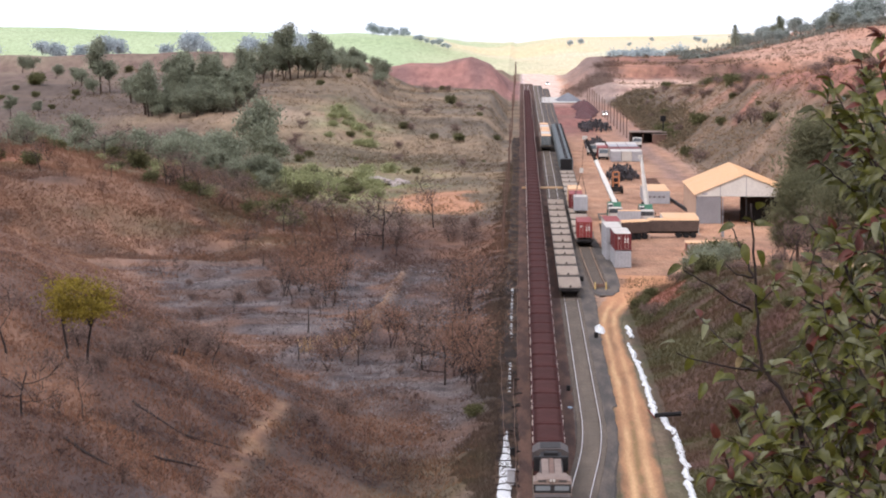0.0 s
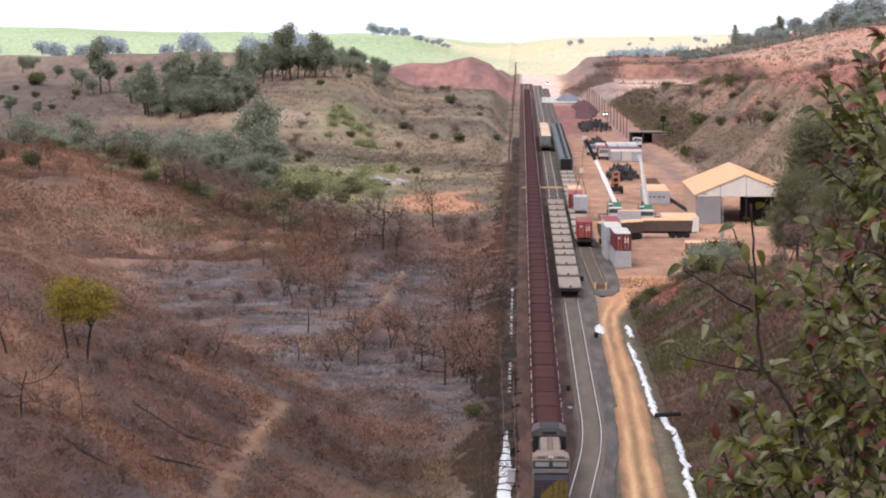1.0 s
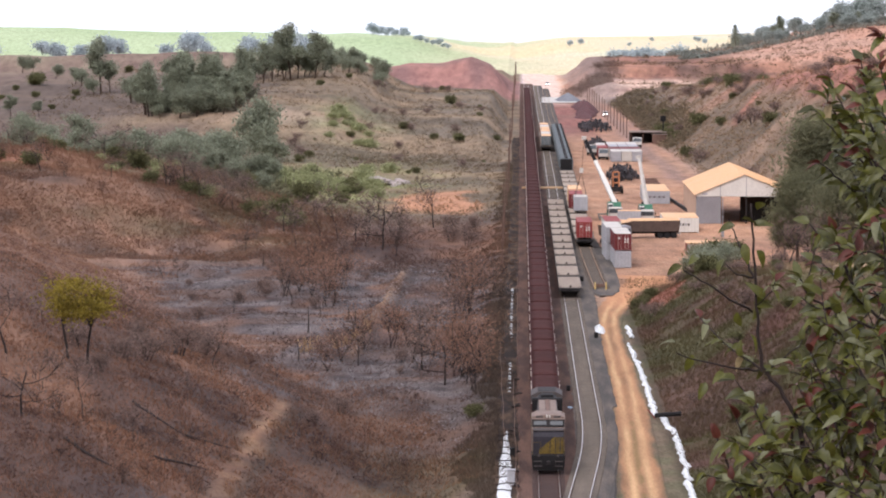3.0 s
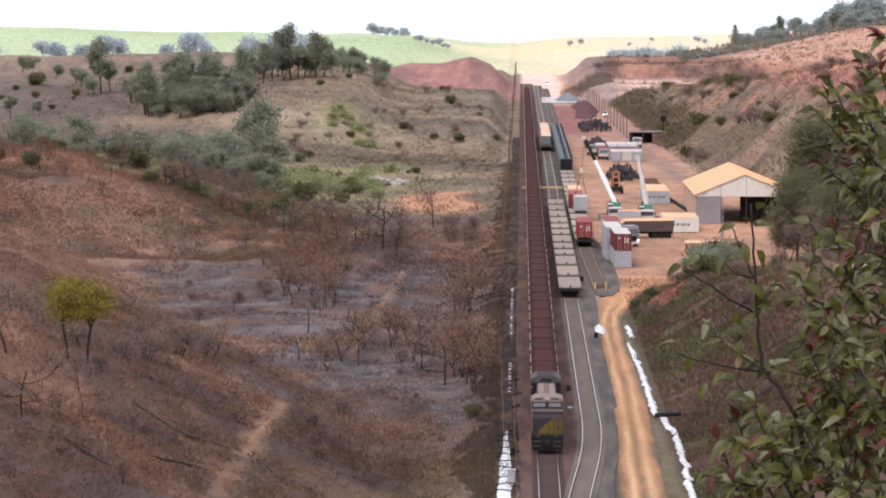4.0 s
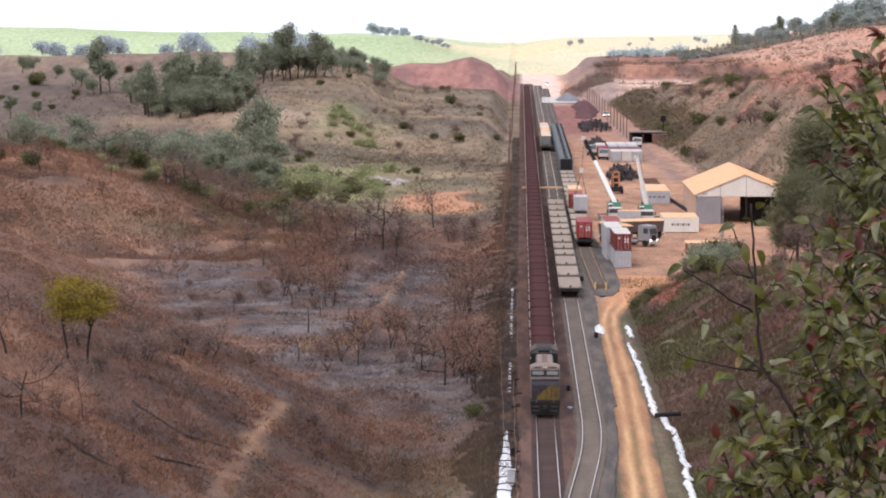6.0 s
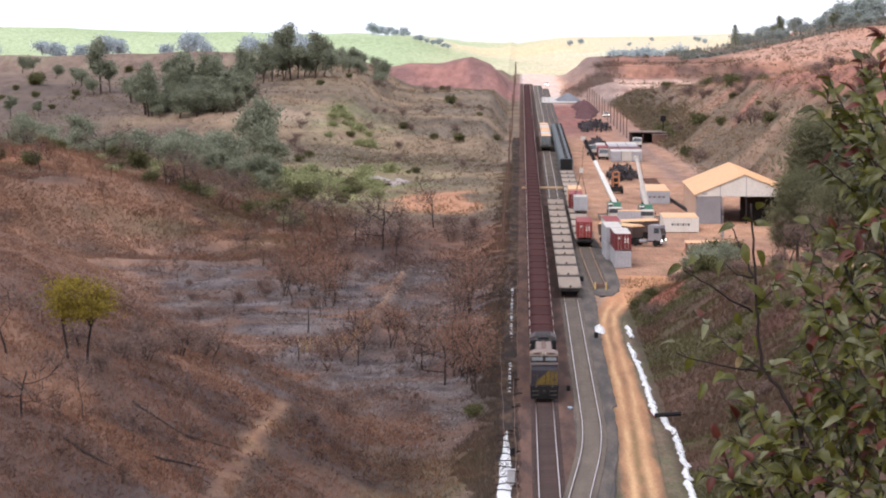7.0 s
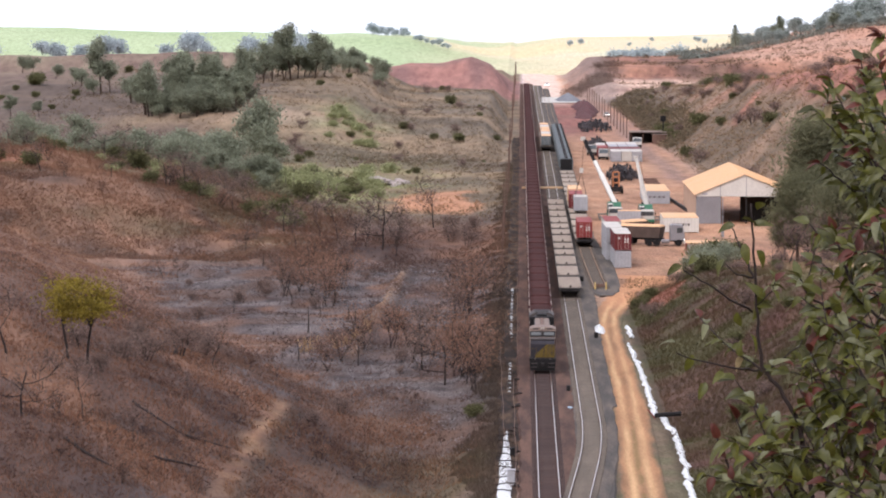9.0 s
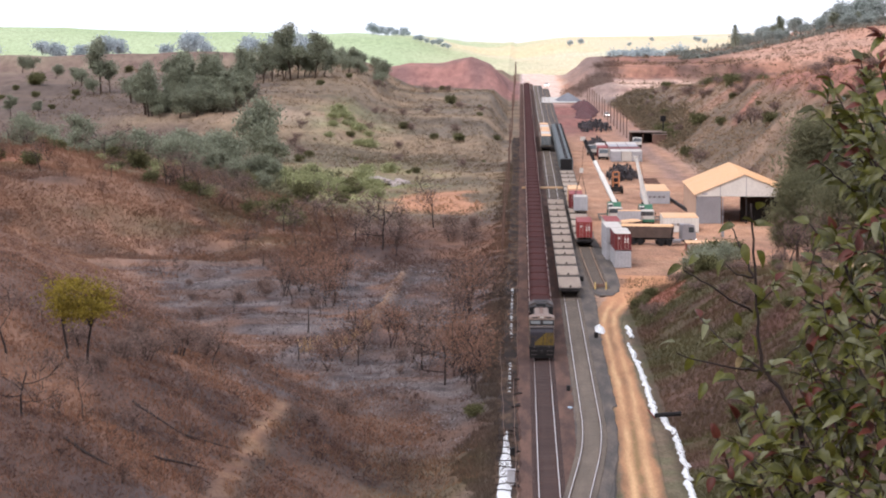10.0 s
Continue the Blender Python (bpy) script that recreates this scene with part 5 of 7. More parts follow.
heap("gravel_mound", "pale grey gravel heap at the end of the yard", M_GRAVEL, 18.6, 1235, 5.5, 18, 3.6, 1)
for k, (hx, hy, hr, hh) in enumerate(((21.4, 1058, 3.4, 2.2), (22.6, 1080, 4.0, 3.4), (23.6, 1106, 4.2, 4.4), (23.0, 1136, 4.0, 4.0), (21.8, 1162, 3.6, 2.6))):
    heap("ore_mound", "dark red ore heap beside the poles", M_REDHEAP, hx, hy, hr, hr * 5, hh, k)
def rubble(cx, cy, n, w, d, h, seed, label):
    """Broken pale stones heaped on the ground."""
    r = random.Random(seed)
    pile = thing("rubble_pile", label, "rubble", pose(cx, cy, gz(cx, cy)), group="rubble piles")
    for k in range(n):
        u, v = r.gauss(0, 0.34), r.gauss(0, 0.34)
        size = r.uniform(0.35, 0.95)
        base = Vector((u * w, v * d, h * max(0.0, 1 - (u * u + v * v) * 1.4) * r.uniform(0.3, 1.0)))
        rings = []
        for f, q in ((-0.5, 0.55), (-0.15, 1.0), (0.3, 0.85), (0.6, 0.4)):
            rings.append([base + Vector((math.cos(a * 1.047) * q * size * r.uniform(0.75, 1.2), math.sin(a * 1.047) * q * size * r.uniform(0.75, 1.2), f * size)) for a in range(6)])
        part("stone", Shape().loft(rings), M_RUBBLE, pile)


rubble(-31.0, 680, 70, 5.2, 4, 1.7, 3, "heap of pale grey broken stones in the meadow")
rubble(-26.4, 684, 36, 3.0, 3, 1.2, 4, "low heap of pale grey broken stones in the meadow")
single("gravel_apron", strip(lambda y: 15.0, 6.6, spaced(1206, 1276, 4), -0.235, 0, 0.9, 61), M_WHITE_DIRT, "pale gravel spread across the end of the yard", "gravel", kind="structure")


M_LAMP = glow("headlamp_glow", (1, 0.97, 0.9), 6)


def dump_truck():
    """Tractor with two tipper trailers, each a thing of its own; all point along +x."""
    t = thing("tractor_truck", "dusty silver tractor truck turning in the yard", "truck")
    part("cab", Shape().prism([(0.9, 0.9), (3.1, 0.9), (3.15, 1.9), (2.85, 3.3), (1.1, 3.45), (0.9, 3.3)], "y", -1.2, 1.2), M_GREYSHEET, t, "dusty silver cab")
    part("windscreen", Shape().add([(3.16, -1.05, 1.95), (3.16, 1.05, 1.95), (2.9, 1.05, 3.05), (2.9, -1.05, 3.05)], [(0, 1, 2, 3)]), M_GLASS, t)
    for sy in (-1, 1):
        part("side_window", Shape().box(1.9, 2.8, min(sy * 1.2, sy * 1.215), max(sy * 1.2, sy * 1.215), 2.1, 2.95), M_GLASS, t)
        part("headlight", Shape().box(3.14, 3.2, sy * 0.9 - 0.13, sy * 0.9 + 0.13, 0.9, 1.06), M_LAMP, t, "lit headlight")
    part("grille", Shape().box(3.13, 3.19, -0.68, 0.68, 0.95, 1.8, 0.03), M_DARK, t, "dark slatted grille")
    part("bumper", Shape().box(3.0, 3.25, -1.22, 1.22, 0.4, 0.85, 0.05), M_WHITE_DIRT, t)
    part("chassis", Shape().box(-3.2, 3.0, -0.45, 0.45, 0.65, 0.95), M_BLACK, t)
    part("fuel_tank", Shape().cyl((-0.6, -0.95, 0.75), (0.7, -0.95, 0.75), 0.33, 12), M_GREYSHEET, t)
    for x in (2.2, -1.3, -2.6):
        for y in (-1.05, 1.05):
            part("wheel", Shape().cyl((x, y - 0.17, 0.52), (x, y + 0.17, 0.52), 0.52, 14), M_RUBBER, t)

    def trailer():
        d = thing("dump_trailer", "dark tipper trailer covered with a tan dusty sheet", "trailer", group="trailers of the truck")
        part("tub", Shape().loft([[(-4.2, -1.15, 1.15), (4.0, -1.15, 1.15), (4.0, 1.15, 1.15), (-4.2, 1.15, 1.15)], [(-4.4, -1.3, 3.0), (4.3, -1.3, 3.0), (4.3, 1.3, 3.0), (-4.4, 1.3, 3.0)]]), M_TUB, d)
        part("cover", Shape().loft([[(-4.42, -1.32, 2.95), (4.32, -1.32, 2.95), (4.32, 1.32, 2.95), (-4.42, 1.32, 2.95)], [(-4.2, -0.7, 3.3), (4.1, -0.7, 3.3), (4.1, 0.7, 3.3), (-4.2, 0.7, 3.3)]]), M_TAN, d, "tan dusty load cover")
        for k in range(9):
            for sy in (-1, 1):
                x = -3.9 + k * 0.95
                part("side_rib", Shape().add([(x - 0.06, sy * 1.17, 1.2), (x + 0.06, sy * 1.17, 1.2), (x + 0.06, sy * 1.36, 2.93), (x - 0.06, sy * 1.36, 2.93)], [(0, 1, 2, 3)]), M_TUB, d)
        part("chassis", Shape().box(-4.3, 4.4, -0.5, 0.5, 0.8, 1.148), M_BLACK, d)
        part("tail_bar", Shape().box(-4.5, -4.4, -1.2, 1.2, 0.6, 0.8), M_WHITE_DIRT, d)
        for x in (-3.4, -2.2, -1.0):
            for y in (-1.05, 1.05):
                part("wheel", Shape().cyl((x, y - 0.17, 0.52), (x, y + 0.17, 0.52), 0.52, 14), M_RUBBER, d)
        return d
    a = trailer()
    return t, a, copy_thing(a, pose(26, 529, -0.5))


TRACTOR, TRAILER_A, TRAILER_B = dump_truck()

# distant vehicles


def pickup(name, m, label):
    c = thing(name, label, "vehicle", m)
    part("body", Shape().prism([(-2.3, 0.45), (-2.3, 1.0), (-1.2, 1.1), (-0.7, 1.75), (0.9, 1.75), (1.3, 1.1), (2.3, 1.05), (2.3, 0.45)], "x", -0.9, 0.9), M_WHITE, c)
    part("windscreen", Shape().add([(-0.8, -1.2, 1.13), (0.8, -1.2, 1.13), (0.72, -0.72, 1.72), (-0.72, -0.72, 1.72)], [(0, 1, 2, 3)]), M_GLASS, c)
    for x in (-0.6, 0.6):
        part("headlight", Shape().box(x - 0.2, x + 0.2, -2.36, -2.302, 0.7, 0.95), M_LAMP, c, "lit headlight")
    for yy in (-1.45, 1.45):
        for x in (-0.8, 0.8):
            part("wheel", Shape().cyl((x - 0.12, yy, 0.38), (x + 0.12, yy, 0.38), 0.38, 12), M_RUBBER, c)
    return c


PICKUP = pickup("pickup", pose(29.2, 1065, -0.5), "white vehicle with lit headlights on the yard road")
FAR_TRUCK = pickup("van", pose(12.4, 1440, -0.5), "white vehicle with lit headlights far along the line")


# ---- plants ----
def grow(r, start, heading, length, radius, levels, tubes, tips, bend=0.25, kids=(3, 5), spread=0.7, shrink=0.62, up=0.1):
    """One limb with its side limbs; collects tubes and tip points."""
    n = 4
    p, d = Vector(start), Vector(heading).normalized()
    pts, rad = [p.copy()], [radius]
    for k in range(n):
        d = (d + Vector((r.uniform(-1, 1), r.uniform(-1, 1), r.uniform(-1, 1) + up)) * bend).normalized()
        p = p + d * (length / n)
        pts.append(p.copy())
        rad.append(radius * (1 - 0.6 * (k + 1) / n))
    tubes.append((pts, rad))
    tips.append((pts[-1], d, levels))
    if levels <= 0:
        return
    for k in range(r.randint(*kids)):
        f = r.uniform(0.35, 1.0)
        i = min(n - 1, int(f * n))
        q = pts[i].lerp(pts[i + 1], f * n - i)
        a = Vector((r.uniform(-1, 1), r.uniform(-1, 1), r.uniform(-0.4, 0.9))).normalized()
        grow(r, q, d * (1 - spread) + a * spread, length * shrink * r.uniform(0.75, 1.15), radius * 0.5, levels - 1, tubes, tips, bend, kids, spread, shrink, up)


def clump(shape, r, c, size, n, leaf, flat=0.7, slim=0.6, droop=0.0):
    """n small leaves strewn round c."""
    for _ in range(n):
        v = Vector((r.gauss(0, 1), r.gauss(0, 1), r.gauss(0, 1) * flat)) * size * 0.5
        p = c + v
        a = Vector((r.uniform(-1, 1), r.uniform(-1, 1), r.uniform(-1, 1) - droop)).normalized()
        b = a.cross(Vector((r.uniform(-1, 1), r.uniform(-1, 1), r.uniform(-1, 1)))).normalized()
        l = leaf * r.uniform(0.6, 1.4)
        shape.v.extend((tuple(p - a * l), tuple(p + b * l * slim), tuple(p + a * l), tuple(p - b * l * slim)))
        k = len(shape.v)
        shape.f.append((k - 4, k - 3, k - 2, k - 1))


def tree(name, label, category, seed, height, trunk_r, levels, crown_m, bark_m, size, n, leaf, kids=(3, 5), spread=0.7, shrink=0.62, bend=0.2,
         stems=1, slim=0.6, droop=0.0, clear=0.0, min_level=9, group="", minr=0.012):
    r = random.Random(seed)
    t = thing(name, label, category, pose(0, 0, -60), group=group)
    tubes, tips = [], []
    for k in range(stems):
        a = Vector((r.uniform(-0.5, 0.5), r.uniform(-0.5, 0.5), 1)) if stems > 1 else Vector((r.uniform(-0.12, 0.12), r.uniform(-0.12, 0.12), 1))
        base = (r.uniform(-0.3, 0.3), r.uniform(-0.3, 0.3), -0.25) if stems > 1 else (0, 0, -0.3)
        grow(r, base, a, height * (0.62 if levels else 1.0), trunk_r, levels, tubes, tips, bend, kids, spread, shrink)
    wood = Shape()
    for pts, rad in tubes:
        wood.tube(pts, [max(q, minr) for q in rad], 5 if rad[0] > 0.05 else 3)
    part("trunk", wood.raw("trunk", bark_m), bark_m, t)
    crown = Shape()
    for p, d, lv in tips:
        if lv <= min_level and p.z > clear:
            clump(crown, r, p, size, n, leaf, slim=slim, droop=droop)
    if crown.v:
        part("crown", crown.raw("crown", crown_m), crown_m, t)
    return t


def bare_tree(seed, h=4.6):
    return tree("burnt_tree", "leafless scorched tree with dark trunk and brown twigs", "tree", seed, h, 0.075, 3, M_TWIG, M_CHAR, 0.8, 6, 0.24, kids=(3, 4),
                spread=0.65, shrink=0.68, bend=0.28, slim=0.1, min_level=1, group="burnt trees", minr=0.014)


BARE = [bare_tree(s) for s in (1, 2, 3, 4)]
SCORCH = [tree("scorched_bush", "tall airy scorched bush with fine orange-brown twigs", "bush", s, 3.6, 0.05, 2, M_SCORCH, M_CHAR, 1.0, 17, 0.1, kids=(4, 5), stems=3, spread=0.55, shrink=0.6, slim=0.22, clear=0.9, group="scorched bushes", minr=0.014) for s in (11, 12, 13)]
GREYB = [tree("withered_bush", "withered grey-brown bush on burnt ground", "bush", s, 2.2, 0.05, 2, M_TWIG, M_CHAR, 0.9, 13, 0.2, kids=(3, 4), stems=4, spread=0.6, slim=0.14, group="withered bushes") for s in (16, 17)]
EUCA = [tree("eucalyptus_tree", "tall dark eucalyptus with bare lower trunk", "tree", s, 17, 0.3, 2, M_LEAF_DARK, M_BARK, 1.5, 40, 0.26, kids=(9, 12), spread=0.5, shrink=0.36, bend=0.16, clear=3.0, group="eucalyptus grove") for s in (21, 22, 23)]
BROAD = [tree("leafy_tree", "dark green leafy tree on the hillside", "tree", s, 8.5, 0.22, 2, M_LEAF_DARK, M_BARK, 1.5, 46, 0.24, kids=(6, 8), spread=0.72, shrink=0.55, group="hillside trees") for s in (31, 32, 33)]
# Pale crowns, and the farthest trunks, have distance haze painted into their colour
FARTREE = [tree("distant_tree", "distant tree, haze painted into its pale grey-green foliage", "tree", s, 8.5, 0.22, 2, M_LEAF_FAR, M_BARK, 2.6, 40, 0.45, kids=(5, 7), spread=0.72, shrink=0.5, group="distant trees") for s in (36, 37)]
DISTANT = [tree("far_tree", "tree on a distant hill, haze painted into its pale colours", "tree", s, 8.5, 0.2, 2, M_LEAF_DIST, M_LEAF_FAR, 2.6, 26, 0.45, kids=(5, 7), spread=0.72, shrink=0.5, group="far hazy trees") for s in (38, 39)]
PINE = [tree("casuarina_tree", "tall feathery dark green casuarina tree", "tree", s, 20, 0.4, 2, M_LEAF_PINE, M_BARK, 2.9, 190, 0.44, kids=(16, 19), spread=0.62, shrink=0.3, bend=0.1, slim=0.14, droop=0.3, clear=2, group="casuarina trees") for s in (41, 42)]
SHRUB = [tree("green_shrub", "rounded olive green shrub in dry grass", "bush", s, 2.4, 0.05, 2, M_LEAF_SHRUB, M_BARK, 0.9, 26, 0.17, kids=(4, 5), stems=3, spread=0.65, group="green shrubs") for s in (51, 52)]
SCRUB = [tree("light_scrub", "light green scrub in the hollow", "bush", s, 2.6, 0.04, 1, M_LEAF_LIGHT, M_BARK, 1.6, 40, 0.22, kids=(4, 6), stems=4, spread=0.6, group="light green scrub") for s in (55, 56)]
OLIVE = thing("olive_green_tree", "broad ragged tree with yellowish green crown and dark trunks", "tree", pose(0, 0, -60))
_w, _c, _r = Shape(), Shape(), random.Random(66)
FORKS = []
for bx, by, lean in ((-0.55, 0.0, -0.35), (0.6, 1.2, 0.3)):
    _w.tube([(bx, by, -0.3), (bx + lean * 0.3, by, 1.2), (bx + lean, by, 2.4), (bx + lean * 1.6, by, 3.5)], [0.13, 0.11, 0.09, 0.06], 7)
    FORKS.append(Vector((bx + lean * 1.2, by, 2.8)))
for k in range(30):
    a, q = _r.uniform(0, 6.28), _r.uniform(0.1, 1.0) ** 0.6
    tip = Vector((2.75 * q * math.cos(a) + 0.3, 2.6 * q * math.sin(a), 4.95 + _r.uniform(-1.2, 1.9) * (1.15 - 0.5 * q)))
    fork = FORKS[0] if tip.x < 0.3 else FORKS[1]
    _w.tube([fork, fork.lerp(tip, 0.5) + Vector((0, 0, 0.2)), tip], [0.04, 0.025, 0.012], 4)
    clump(_c, _r, tip, _r.uniform(0.9, 1.6), 170, 0.12, flat=0.6)
part("trunk", _w.raw("trunk", M_CHAR), M_CHAR, OLIVE)
part("crown", _c.raw("crown", M_LEAF_OLIVE), M_LEAF_OLIVE, OLIVE)
CYPRESS = thing("cypress_tree", "dark slender cypress on the ridge", "tree", pose(0, 0, -60))
part("trunk", Shape().tube([(0, 0, -0.3), (0, 0, 10)], [0.3, 0.05], 6), M_BARK, CYPRESS)
_c, _r = Shape(), random.Random(5)
for k in range(60):
    zz = 0.8 + k * 0.16
    clump(_c, _r, Vector((0, 0, zz)), 2.6 * (1 - (zz / 11) ** 1.6) + 0.3, 14, 0.3)
part("crown", _c.raw("crown", M_LEAF_DARK), M_LEAF_DARK, CYPRESS)
_used = set()


def plant(kind, x, y, s=1.0, sink=0.0, tall=1.0):
    """Sets a tree of that kind on the ground."""
    r = random.Random(int(x * 31 + y * 17))
    src = kind[r.randrange(len(kind))] if isinstance(kind, list) else kind
    m = pose(x, y, gz(x, y) - sink, 0, 0, r.uniform(0, 360)) @ Matrix.Diagonal((s, s, s * tall, 1))
    if src.name not in _used:
        _used.add(src.name)
        src.matrix_basis = m
        return src
    return copy_thing(src, m)


def scatter(kind, n, seed, box, s=(0.7, 1.3), keep=None):
    r = random.Random(seed)
    k = 0
    for _ in range(n * 12):
        x, y = r.uniform(box[0], box[1]), r.uniform(box[2], box[3])
        if keep and not keep(x, y):
            continue
        plant(kind, x, y, r.uniform(*s))
        k += 1
        if k >= n:
            return


# burnt flats and the spur
for x, y, s in ((-27.6, 516, 1.7), (-25.6, 512, 1.3), (-22.6, 506, 1.6), (-21.0, 510, 1.3), (-30.2, 520, 1.4), (-15.7, 560, 1.5), (-34, 530, 1.1), (-19.0, 522, 1.2), (-20.2, 500, 1.0), (-41, 536, 1.0),
                (-8.5, 398, 1.0), (-6.8, 404, 1.05), (-41.4, 248, 1.15), (-30, 300, 0.7), (-36, 222, 0.8), (-33.5, 236, 0.7), (-29, 230, 0.6), (-18.5, 352, 1.0),
                (-11, 346, 1.1), (-8, 324, 1.0), (-34, 440, 0.8), (-12.5, 352, 1.0), (-31, 420, 0.9), (-45, 505, 1.0), (-36, 500, 1.1)):
    plant(BARE, x, y, s)
for x, y, s in ((-29, 425, 1.5), (-27, 432, 1.6), (-31.5, 436, 1.45), (-25.4, 440, 1.3), (-33, 428, 1.2), (-6.4, 408, 1.35), (-5.0, 416, 1.3), (-7.8, 402, 1.1), (-18.2, 362, 1.1), (-15.6, 366, 1.2), (-13.2, 366, 0.9),
                (-7.0, 338, 1.5), (-6.0, 330, 1.6), (-5.2, 322, 1.4), (-20.6, 354, 0.9), (-7.8, 346, 1.2), (-4.8, 316, 1.0), (-26, 416, 1.1), (-21.5, 346, 0.8)):
    plant(SCORCH, x, y, s * 0.95)
for x, y, s in ((-13, 560, 1.2), (-10, 548, 1.1), (-8, 556, 1.2), (-12, 536, 1.2), (-9, 526, 1.1), (-24, 530, 1.3), (-29, 500, 1.1), (-20, 512, 1.2), (-33, 446, 1.1), (-36, 434, 1.0), (-38, 420, 0.9)):
    plant(GREYB, x, y, s)
scatter(GREYB, 26, 3, (-48, -5, 250, 480), (0.3, 0.75))
scatter(SCORCH, 16, 4, (-60, -6, 200, 520), (0.2, 0.45))
for x, y, s in ((-36, 292, 1.1), (-34.5, 284, 1.0), (-33, 298, 1.2), (-35.5, 276, 0.9), (-38.5, 268, 0.9), (-31.5, 306, 1.0)):
    plant(GREYB, x, y, s)
scatter(BARE, 16, 5, (-60, -24, 215, 470), (0.3, 0.65))
plant(OLIVE, -37.2, 256.5, 1.0)
plant(SHRUB, -4.4, 296, 0.55)
plant(SCORCH, -27.8, 214, 0.4)
stalks = Shape()
r_s = random.Random(31)
for cx, cy in ((-25.3, 361), (-24.6, 363), (-21.6, 366), (-20.6, 368), (-20.0, 371), (-18.6, 375)):
    for k in range(9):
        x0, y0 = cx + r_s.uniform(-0.5, 0.5), cy + r_s.uniform(-0.8, 0.8)
        z0, h = gz(x0, y0), r_s.uniform(0.6, 1.7)
        bx, by = r_s.uniform(-0.5, 0.5), r_s.uniform(-0.4, 0.4)
        stalks.tube([(x0, y0, z0 - 0.1), (x0 + bx * 0.4, y0 + by * 0.4, z0 + h * 0.7), (x0 + bx, y0 + by, z0 + h), (x0 + bx * 1.7, y0 + by * 1.6, z0 + h * 0.7)], [0.05, 0.04, 0.035, 0.02], 4)
single("dry_stalks", stalks, M_GRASS, "pale dry bent stalks on the ash", "stalks", kind="stuff")
# trees along the ridge across the valley
scatter(BARE, 13, 6, (-100, -36, 536, 575), (0.7, 1.2))
scatter(SCORCH, 20, 7, (-100, -34, 524, 580), (0.45, 0.9))
scatter(SHRUB, 16, 8, (-100, -40, 540, 580), (0.9, 1.5))
scatter(SCRUB, 10, 48, (-80, -36, 540, 600), (0.6, 1.1))
# green hollow behind it
scatter(BROAD, 26, 9, (-98, -58, 640, 725), (0.8, 1.3))
scatter(BROAD, 30, 45, (-104, -46, 596, 690), (0.5, 0.85))
scatter(BROAD, 8, 44, (-125, -95, 690, 770), (0.9, 1.4))
for x, y, s in ((-62.5, 748, 1.35), (-60.5, 742, 1.2), (-64, 744, 1.1)):
    plant(BROAD, x, y, s, tall=1.25)
scatter(SCRUB, 34, 10, (-60, -30, 640, 720), (0.7, 1.2))
scatter(SCRUB, 14, 12, (-52, -38, 810, 860), (0.7, 1.1))
scatter(SHRUB, 20, 13, (-70, -30, 600, 700), (0.8, 1.3))
# meadow bushes
for x, y, s in ((-32.2, 856, 1.6), (-45.3, 824, 1.2), (-16.4, 819, 1.0), (-29.7, 1176, 1.4), (-28.0, 1170, 1.3), (-42.6, 604, 1.6), (-52, 760, 1.3), (-60, 930, 1.3), (-22, 980, 1.2), (-12, 900, 0.9)):
    plant(SHRUB, x, y, s)
scatter(SHRUB, 14, 14, (-60, -6, 640, 1120), (0.4, 0.8))
scatter(GREYB, 26, 47, (-60, -6, 640, 1120), (0.5, 1.0))
# eucalyptus on the second ridge
for x, y, s in ((-71.2, 962, 1.2), (-69.6, 968, 0.8), (-73.6, 966, 0.72), (-63.8, 962, 0.82), (-76.8, 958, 0.8), (-79, 952, 0.7), (-126.8, 936, 0.95), (-124.6, 940, 0.75), (-60, 985, 0.55), (-112, 893, 0.6), (-134, 862, 0.45), (-141, 855, 0.6)):
    plant(EUCA, x, y, s)
scatter(BROAD, 16, 40, (-103, -77, 832, 850), (0.5, 0.9))
scatter(EUCA, 36, 15, (-103, -76, 838, 890), (0.62, 0.85))
scatter(BROAD, 14, 16, (-90, -60, 955, 1010), (0.6, 1.0))
scatter(EUCA, 3, 46, (-84, -72, 960, 1010), (0.5, 0.7))
scatter(BROAD, 20, 17, (-62, -45, 1000, 1050), (0.4, 0.75))
for x, y, s in ((-112.5, 895, 1.0), (-140, 975, 0.8), (-136, 960, 0.7), (-175, 1088, 0.9), (-170, 1080, 0.7), (-128, 930, 0.8), (-118, 945, 0.6), (-150, 1000, 0.7)):
    plant(BROAD, x, y, s)
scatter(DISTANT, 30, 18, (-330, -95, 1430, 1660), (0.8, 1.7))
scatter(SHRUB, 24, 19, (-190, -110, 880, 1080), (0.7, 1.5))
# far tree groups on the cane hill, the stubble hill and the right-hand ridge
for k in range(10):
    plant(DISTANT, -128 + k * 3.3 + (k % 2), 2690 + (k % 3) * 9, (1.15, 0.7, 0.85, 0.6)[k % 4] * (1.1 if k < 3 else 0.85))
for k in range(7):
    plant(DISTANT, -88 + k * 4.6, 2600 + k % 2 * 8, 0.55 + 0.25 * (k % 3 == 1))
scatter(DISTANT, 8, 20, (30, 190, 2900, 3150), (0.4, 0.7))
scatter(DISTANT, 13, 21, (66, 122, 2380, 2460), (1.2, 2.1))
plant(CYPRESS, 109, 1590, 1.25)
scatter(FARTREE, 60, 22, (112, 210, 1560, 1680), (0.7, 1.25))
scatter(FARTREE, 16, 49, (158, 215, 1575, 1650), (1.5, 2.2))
scatter(EUCA, 10, 23, (128, 210, 1570, 1680), (0.5, 0.85))
